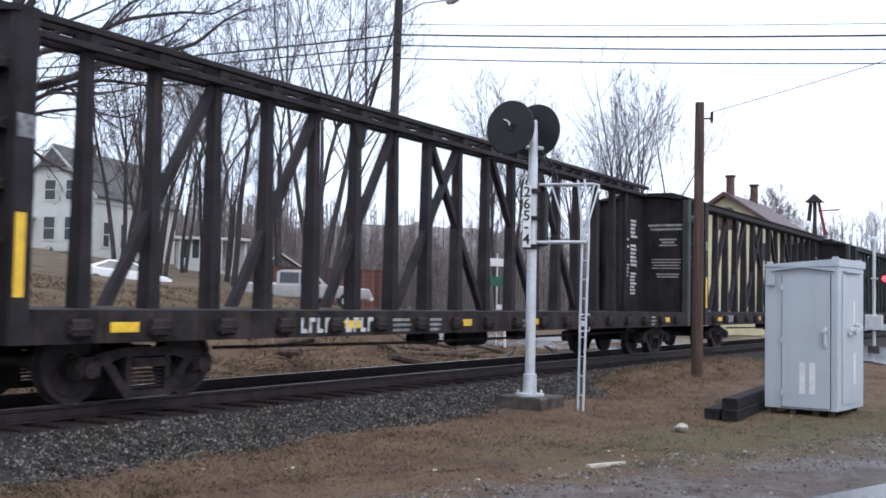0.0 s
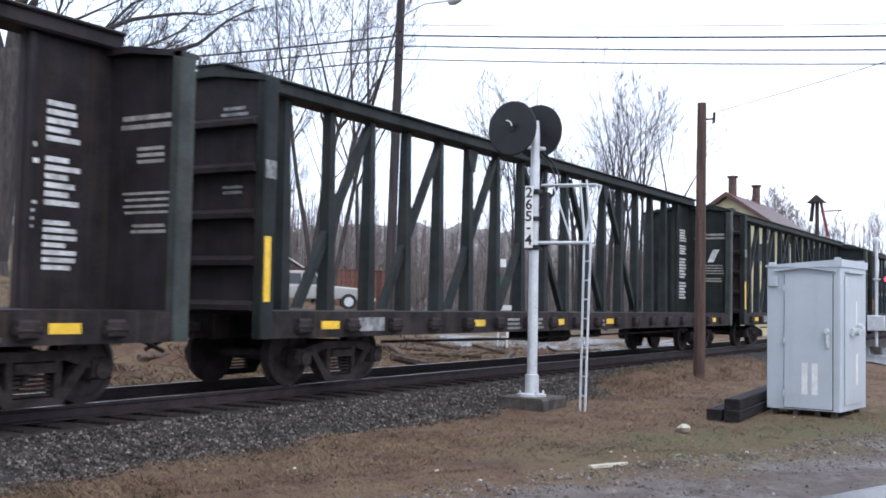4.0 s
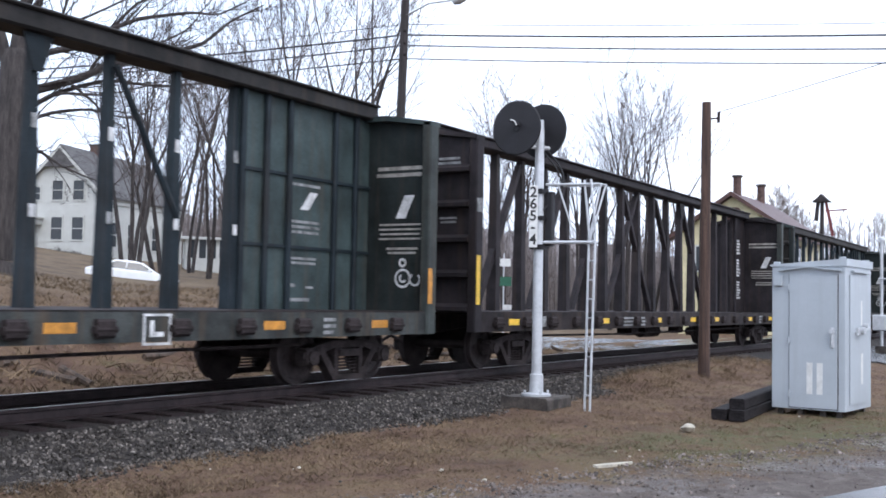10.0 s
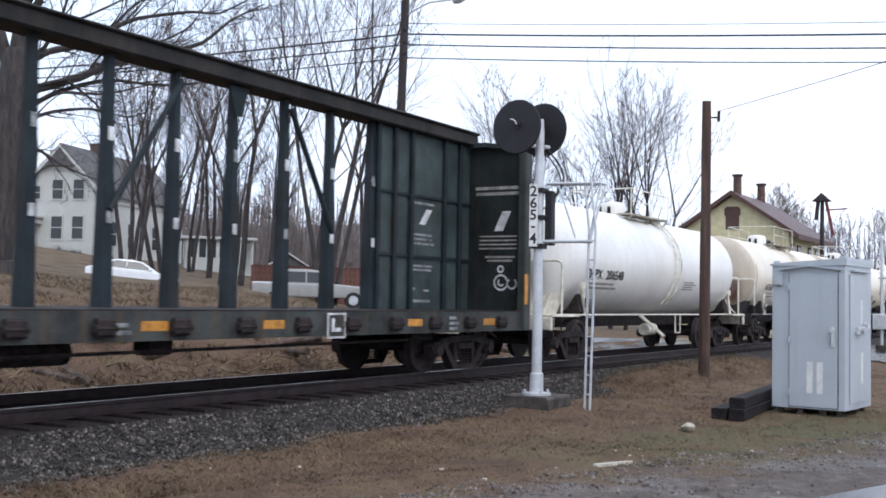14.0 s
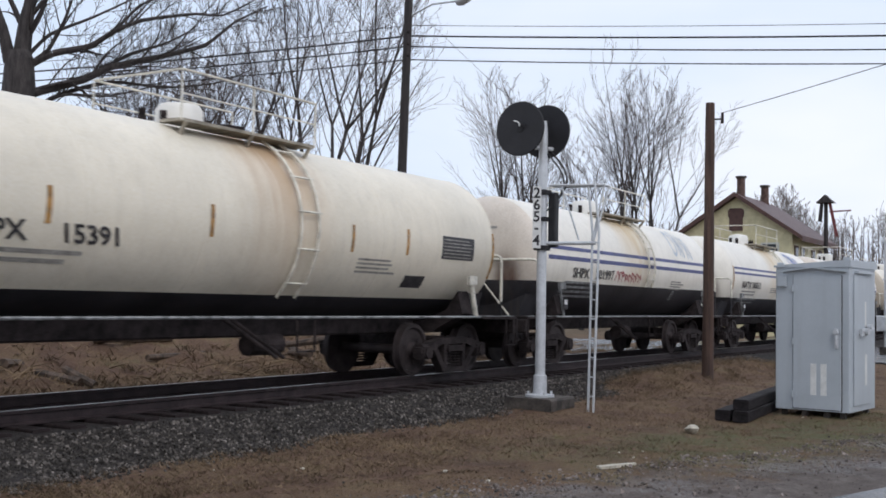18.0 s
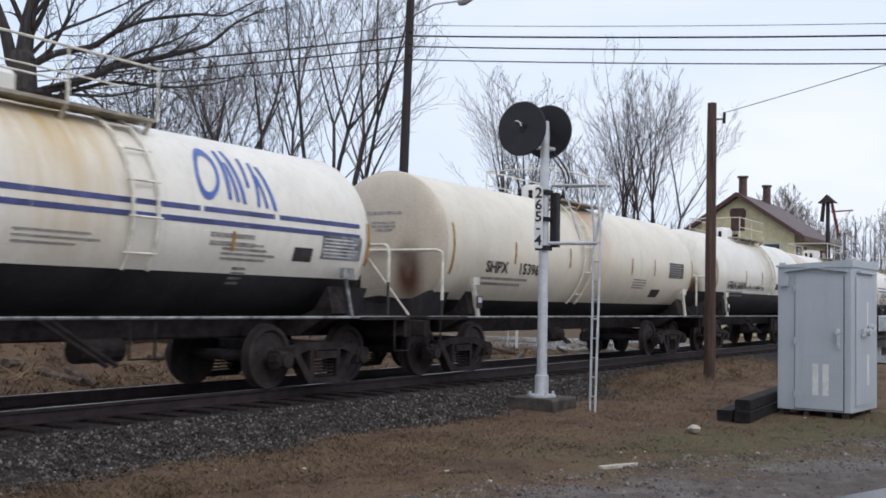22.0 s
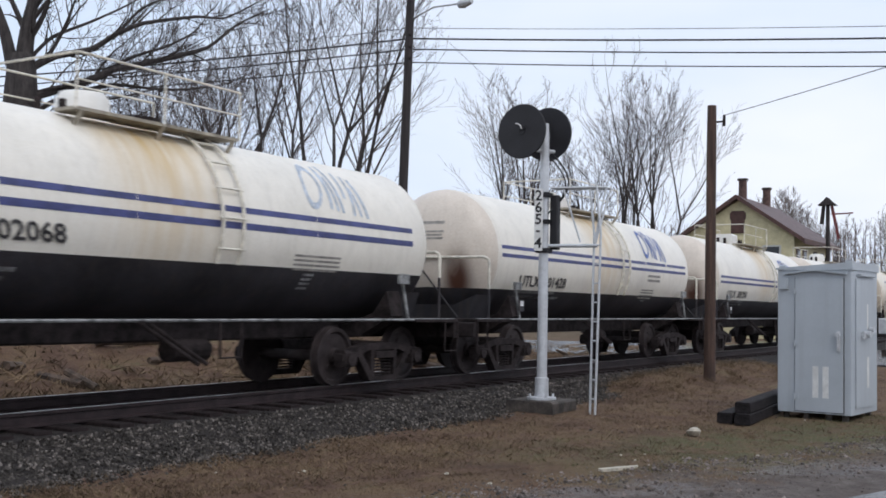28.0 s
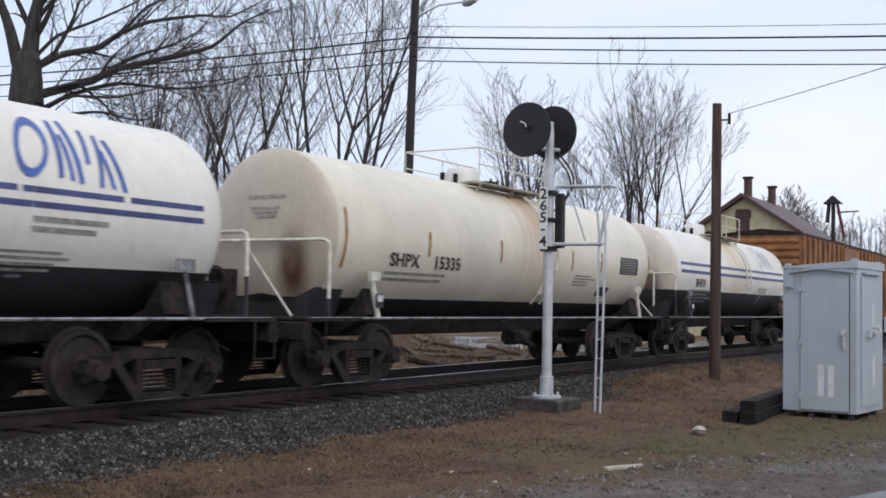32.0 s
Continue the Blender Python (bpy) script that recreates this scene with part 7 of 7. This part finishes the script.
def limb(trunk, crown, p, d, length, r, depth, rng):
    """A long bending limb with side branches along its whole length."""
    p, d = Vector(p), Vector(d).normalized()
    n = (9, 7, 5, 3)[depth]
    shape = trunk if depth == 0 else crown
    bend = Vector((rng.uniform(-1, 1), rng.uniform(-1, 1), rng.uniform(-0.2, 0.5))) * 0.06
    for i in range(n):
        if i % 3 == 2:
            bend = Vector((rng.uniform(-1, 1), rng.uniform(-1, 1), rng.uniform(-0.7, 1.0))) * 0.17
        d = (d + bend + Vector((rng.uniform(-1, 1), rng.uniform(-1, 1), rng.uniform(-1, 1))) * 0.07).normalized()
        q = p + d * length / n
        r0, r1 = r * (1 - 0.85 * i / n), r * (1 - 0.85 * (i + 1) / n)
        shape.rod(p, q, max(0.007, r0), max(0.006, r1), n=(7, 5, 3, 3)[depth], caps=False)
        p = q
        if depth < 3 and (i > 0 or depth):
            for _ in range(1 + (rng.random() < 0.4) if depth == 0 else int(rng.random() < 0.8)):
                side = d.cross(Vector((rng.uniform(-1, 1), rng.uniform(-1, 1), rng.uniform(-1, 1)))).normalized()
                nd = d + side * rng.uniform(0.6, 1.2) + Vector((0, 0, 0.15))
                limb(trunk, crown, p, nd, length * rng.uniform(0.28, 0.5) * (1 - 0.35 * i / n), max(0.008, r1 * rng.uniform(0.4, 0.6)), depth + 1, rng)


old_maple()
SLIM = "slim bare tree with many upright twigs"
NEAR_TREES = [(41.3, 20.5, 15.5, 3), (43.3, 33.2, 15, 2), (45.4, 31.1, 16, 2), (49.1, 33, 15, 1), (49.2, 29.8, 16, 2), (47.2, 26, 16, 1), (41.0, 33.6, 11, 4), (43.9, 22.4, 15, 1),
              (65.6, 23.2, 15.2, 6), (67.0, 21.9, 11, 2), (67.9, 19.3, 13, 2), (68.7, 17.4, 16.2, 2), (68.2, 16.1, 15.4, 2), (69.9, 15.1, 15.0, 4), (57, 29.5, 14, 1),
              (46.0, 36.5, 9, 3), (51.5, 36.0, 8, 3), (54.0, 33.5, 8, 2)]
FAR_TREES = [(53.5, 41.5, 15, 2), (54.5, 47.5, 14, 1), (60.8, 40.8, 14, 1), (50.5, 37.0, 14, 2), (78.3, 22, 14, 1), (74.5, 29.9, 13, 1), (106.4, 16.9, 14, 2), (101.9, 14.1, 12.5, 1), (117, 15.8, 13, 1), (112.9, 11, 12, 1), (118.3, 9, 13, 2), (108.7, 5.8, 11, 1), (115.7, 20.8, 12, 1), (122.4, 14.3, 12.5, 1)]
for i, (x, y, h, stems) in enumerate(NEAR_TREES):
    tree(x, y, h * (1.2 if i < 8 else 1.16), 0.17 + 0.01 * (i % 4), 20 + i, SLIM, 0.72 if i % 3 else 0.58, 2 if i == 2 else 1, stems)
for i, (x, y, h, stems) in enumerate(FAR_TREES):
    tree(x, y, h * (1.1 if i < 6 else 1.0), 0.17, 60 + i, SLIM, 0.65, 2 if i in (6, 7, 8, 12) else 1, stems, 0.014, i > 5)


def woods():
    """The hazy wood that closes the view: many slender stems and their twigs before a low ridge."""
    rng = random.Random(77)
    s = Shape()
    for i in range(2000):
        a = radians(rng.uniform(30, 90))
        d = rng.uniform(95, 205)
        x, y = d * math.sin(a), d * math.cos(a) - 11
        if y < 6 + 0.1 * (x - 60) and rng.random() < 0.8:
            continue
        z = land(x, y) - 0.2
        h = rng.uniform(6.5, 12) * (0.8 + 0.75 * (d - 95) / 110)
        p = Vector((x, y, z))
        top = p + Vector((rng.uniform(-0.6, 0.6), rng.uniform(-0.6, 0.6), h))
        s.rod(p, top, 0.12, 0.03, n=3, caps=False)
        for j in range(20):
            t = rng.uniform(0.12, 0.98)
            q = p.lerp(top, t)
            e = q + Vector((rng.uniform(-1, 1), rng.uniform(-1, 1), rng.uniform(0.3, 1.4))) * (0.4 + 1.3 * (1 - t)) * 1.3
            s.rod(q, e, 0.035, 0.012, n=3, caps=False)
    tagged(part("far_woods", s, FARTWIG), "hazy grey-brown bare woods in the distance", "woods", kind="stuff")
    s = Shape()
    m = 220
    for i in range(m + 1):
        a = radians(18 + 80 * i / m)
        d = 215
        hgt = 18.5 + 2.0 * noise.noise((i * 0.05, 0, 0)) + 1.6 * noise.noise((i * 0.5, 3, 0)) - 9.5 * smooth((math.degrees(a) - 60) / 18)
        for k, f in ((0, -0.5), (8, 0.55), (20, 0.9), (34, 1.0), (60, 0.8)):
            s.v.append(((d + k) * math.sin(a), (d + k) * math.cos(a) - 11, hgt * f + (0.8 * noise.noise((i * 0.9, k, 0)) if f > 0 else 0)))
    s.f = [(i * 5 + j, (i + 1) * 5 + j, (i + 1) * 5 + j + 1, i * 5 + j + 1) for i in range(m) for j in range(4)]
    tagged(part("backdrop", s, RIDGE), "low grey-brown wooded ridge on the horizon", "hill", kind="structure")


woods()


# ---- grass and litter ----
def islands(m, lo, hi):
    """Lets each loose piece of a joined mesh differ in brightness."""
    n, k = m.node_tree.nodes, m.node_tree.links
    b = n["Principled BSDF"]
    old = b.inputs["Base Color"].links[0].from_socket
    ge, mr, hs = n.new("ShaderNodeNewGeometry"), n.new("ShaderNodeMapRange"), n.new("ShaderNodeHueSaturation")
    mr.inputs["To Min"].default_value, mr.inputs["To Max"].default_value = lo, hi
    k.new(ge.outputs["Random Per Island"], mr.inputs["Value"])
    k.new(mr.outputs["Result"], hs.inputs["Value"])
    k.new(old, hs.inputs["Color"])
    k.new(hs.outputs["Color"], b.inputs["Base Color"])


islands(BLADE, 0.6, 1.35)
islands(LITTER, 0.7, 1.35)
islands(SWARD, 0.6, 1.4)
islands(LOTSTONE, 0.5, 2.2)


def grass():
    rng = random.Random(12)
    s, lf = Shape(), Shape()

    def blade(x, y, z, h, w):
        a = rng.uniform(0, 6.28)
        lx, ly = rng.uniform(-1, 1) * h * 1.8, rng.uniform(-1, 1) * h * 1.8
        dx, dy = w * math.cos(a), w * math.sin(a)
        s.quad((x - dx, y - dy, z), (x + dx, y + dy, z), (x + lx, y + ly, z + h))
    for i in range(26000):
        x = 6 + 30 * rng.random() ** 1.4
        y = rng.uniform(-3.0 - 0.36 * (x - 3), -2.7)
        if y < -11:
            continue
        if noise.noise((x * 0.6, y * 0.6, 2)) + rng.uniform(-0.35, 0.35) < -0.05:
            continue
        z = land(x, y) - 0.01
        for _ in range(3):
            blade(x + rng.uniform(-0.06, 0.06), y + rng.uniform(-0.06, 0.06), z, rng.uniform(0.015, 0.07), rng.uniform(0.003, 0.007))
    for i in range(22000):
        x, y = rng.uniform(3, 44), 3.0 + 19 * rng.random() ** 1.4
        if noise.noise((x * 0.35, y * 0.35, 8)) + rng.uniform(-0.4, 0.4) < -0.1:
            continue
        z = land(x, y) - 0.02
        for _ in range(3):
            blade(x + rng.uniform(-0.15, 0.15), y + rng.uniform(-0.15, 0.15), z, rng.uniform(0.04, 0.2), rng.uniform(0.008, 0.018))
    for i in range(9000):
        x = 6.5 + 14 * rng.random() ** 1.3
        y = -3.2 - 0.36 * (x - 3) - 2.2 * rng.random() ** 1.6
        if noise.noise((x * 0.8, y * 0.8, 6)) + rng.uniform(-0.3, 0.3) < 0.0:
            continue
        for _ in range(3):
            blade(x + rng.uniform(-0.06, 0.06), y + rng.uniform(-0.06, 0.06), land(x, y) - 0.01, rng.uniform(0.01, 0.04), rng.uniform(0.003, 0.006))
    for i in range(1500):
        x, y = rng.uniform(4, 36), 3.1 + 12 * rng.random() ** 1.6
        if noise.noise((x * 0.45, y * 0.45, 4)) < -0.05:
            continue
        z, hh = land(x, y) - 0.03, rng.uniform(0.12, 0.34)
        for _ in range(14):
            blade(x + rng.uniform(-0.12, 0.12), y + rng.uniform(-0.12, 0.12), z, hh * rng.uniform(0.5, 1.1) * 0.7, rng.uniform(0.006, 0.014))
    for i in range(560):
        x, y = rng.uniform(20, 32), rng.gauss(-2.7, 0.7)
        if y > -1.75:
            continue
        for _ in range(12):
            blade(x + rng.uniform(-0.1, 0.1), y + rng.uniform(-0.1, 0.1), land(x, y) - 0.02, rng.uniform(0.06, 0.2), rng.uniform(0.004, 0.008))
    for i in range(800):
        x = 7 + 17 * rng.random()
        y = rng.uniform(-3.0 - 0.36 * (x - 3), -2.9)
        if noise.noise((x * 0.9, y * 0.9, 11)) < 0.0:
            continue
        for _ in range(9):
            blade(x + rng.uniform(-0.09, 0.09), y + rng.uniform(-0.09, 0.09), land(x, y) - 0.01, rng.uniform(0.03, 0.1), rng.uniform(0.003, 0.006))
    tagged(part("dry_grass", s, BLADE), "short dead tan grass", "grass", kind="stuff")
    s = Shape()
    for i in range(4200):
        x = 10.5 + 9.5 * rng.random()
        y = -3.65 - 0.34 * x + rng.uniform(-0.4, 3.0)
        if noise.noise((x * 1.1, y * 1.1, 14)) + rng.uniform(-0.3, 0.3) < 0.02:
            continue
        for _ in range(3):
            blade(x + rng.uniform(-0.06, 0.06), y + rng.uniform(-0.06, 0.06), land(x, y) - 0.01, rng.uniform(0.012, 0.045), rng.uniform(0.003, 0.006))
    tagged(part("green_grass", s, SWARD), "thin olive-green grass before the cabinet", "grass", kind="stuff")
    for i in range(14000):
        if i % 3:
            x = 5 + 28 * rng.random() ** 1.4
            y = rng.uniform(-3.3 - 0.37 * (x - 3), -2.6)
        else:
            x, y = rng.uniform(3, 40), rng.uniform(2.9, 12)
        if y < -11.5:
            continue
        z = land(x, y) + rng.uniform(0.0, 0.02)
        r = rng.uniform(0.012, 0.032) * (1 if y < 0 else 2.0)
        a = rng.uniform(0, 6.28)
        c, sn = math.cos(a) * r, math.sin(a) * r
        lf.quad((x - c, y - sn, z), (x - sn * 0.6, y + c * 0.6, z + rng.uniform(0, r) * 0.4), (x + c, y + sn, z + rng.uniform(0, r) * 0.4), (x + sn * 0.6, y - c * 0.6, z))
    tagged(part("leaf_litter", lf, LITTER), "brown dead leaves on the ground", "leaves", kind="stuff")


grass()


def lot_gravel():
    rng = random.Random(31)
    s = Shape()
    for i in range(6500):
        x = 7 + 14 * rng.random() ** 1.3
        y = -3.3 - 0.34 * x - rng.uniform(-0.6, 3.0) * rng.random()
        r = rng.uniform(0.006, 0.013) if rng.random() < 0.9 else rng.uniform(0.012, 0.026)
        m = pose(x, y, land(x, y), rng.uniform(0, 360), rng.uniform(0, 360), 0)
        k = len(s.v)
        s.v += [tuple(m @ Vector((a * r * rng.uniform(0.5, 1.1), b * r * rng.uniform(0.5, 1.1), c * r * 0.6))) for a in (-1, 1) for b in (-1, 1) for c in (-1, 1)]
        s.f += [tuple(k + j for j in q) for q in ((0, 1, 3, 2), (4, 6, 7, 5), (0, 4, 5, 1), (2, 3, 7, 6), (0, 2, 6, 4), (1, 5, 7, 3))]
    tagged(part("lot_gravel", s, LOTSTONE), "wet grey gravel scattered over the lot", "gravel", kind="stuff")


lot_gravel()


# ---- movement ----
def motions():
    times = [2.0 * i for i in range(17)]
    for car, u in WALKED:
        walk(car, [(t, pose(u - travelled(t), 0, 0)) for t in times])
    first = {}
    for ws, d in AXLES:
        if d not in first:
            walk(ws, [(i / FPS, pose(d, 0, 0.455, 0, math.degrees(-travelled(i / FPS) / 0.455) % 360, 0)) for i in range(32 * FPS + 1)])
            first[d] = ws
        else:
            src = first[d].animation_data
            ws.rotation_mode = "QUATERNION"
            ad = ws.animation_data_create()
            ad.action = src.action
            ad.action_slot = src.action_slot


motions()
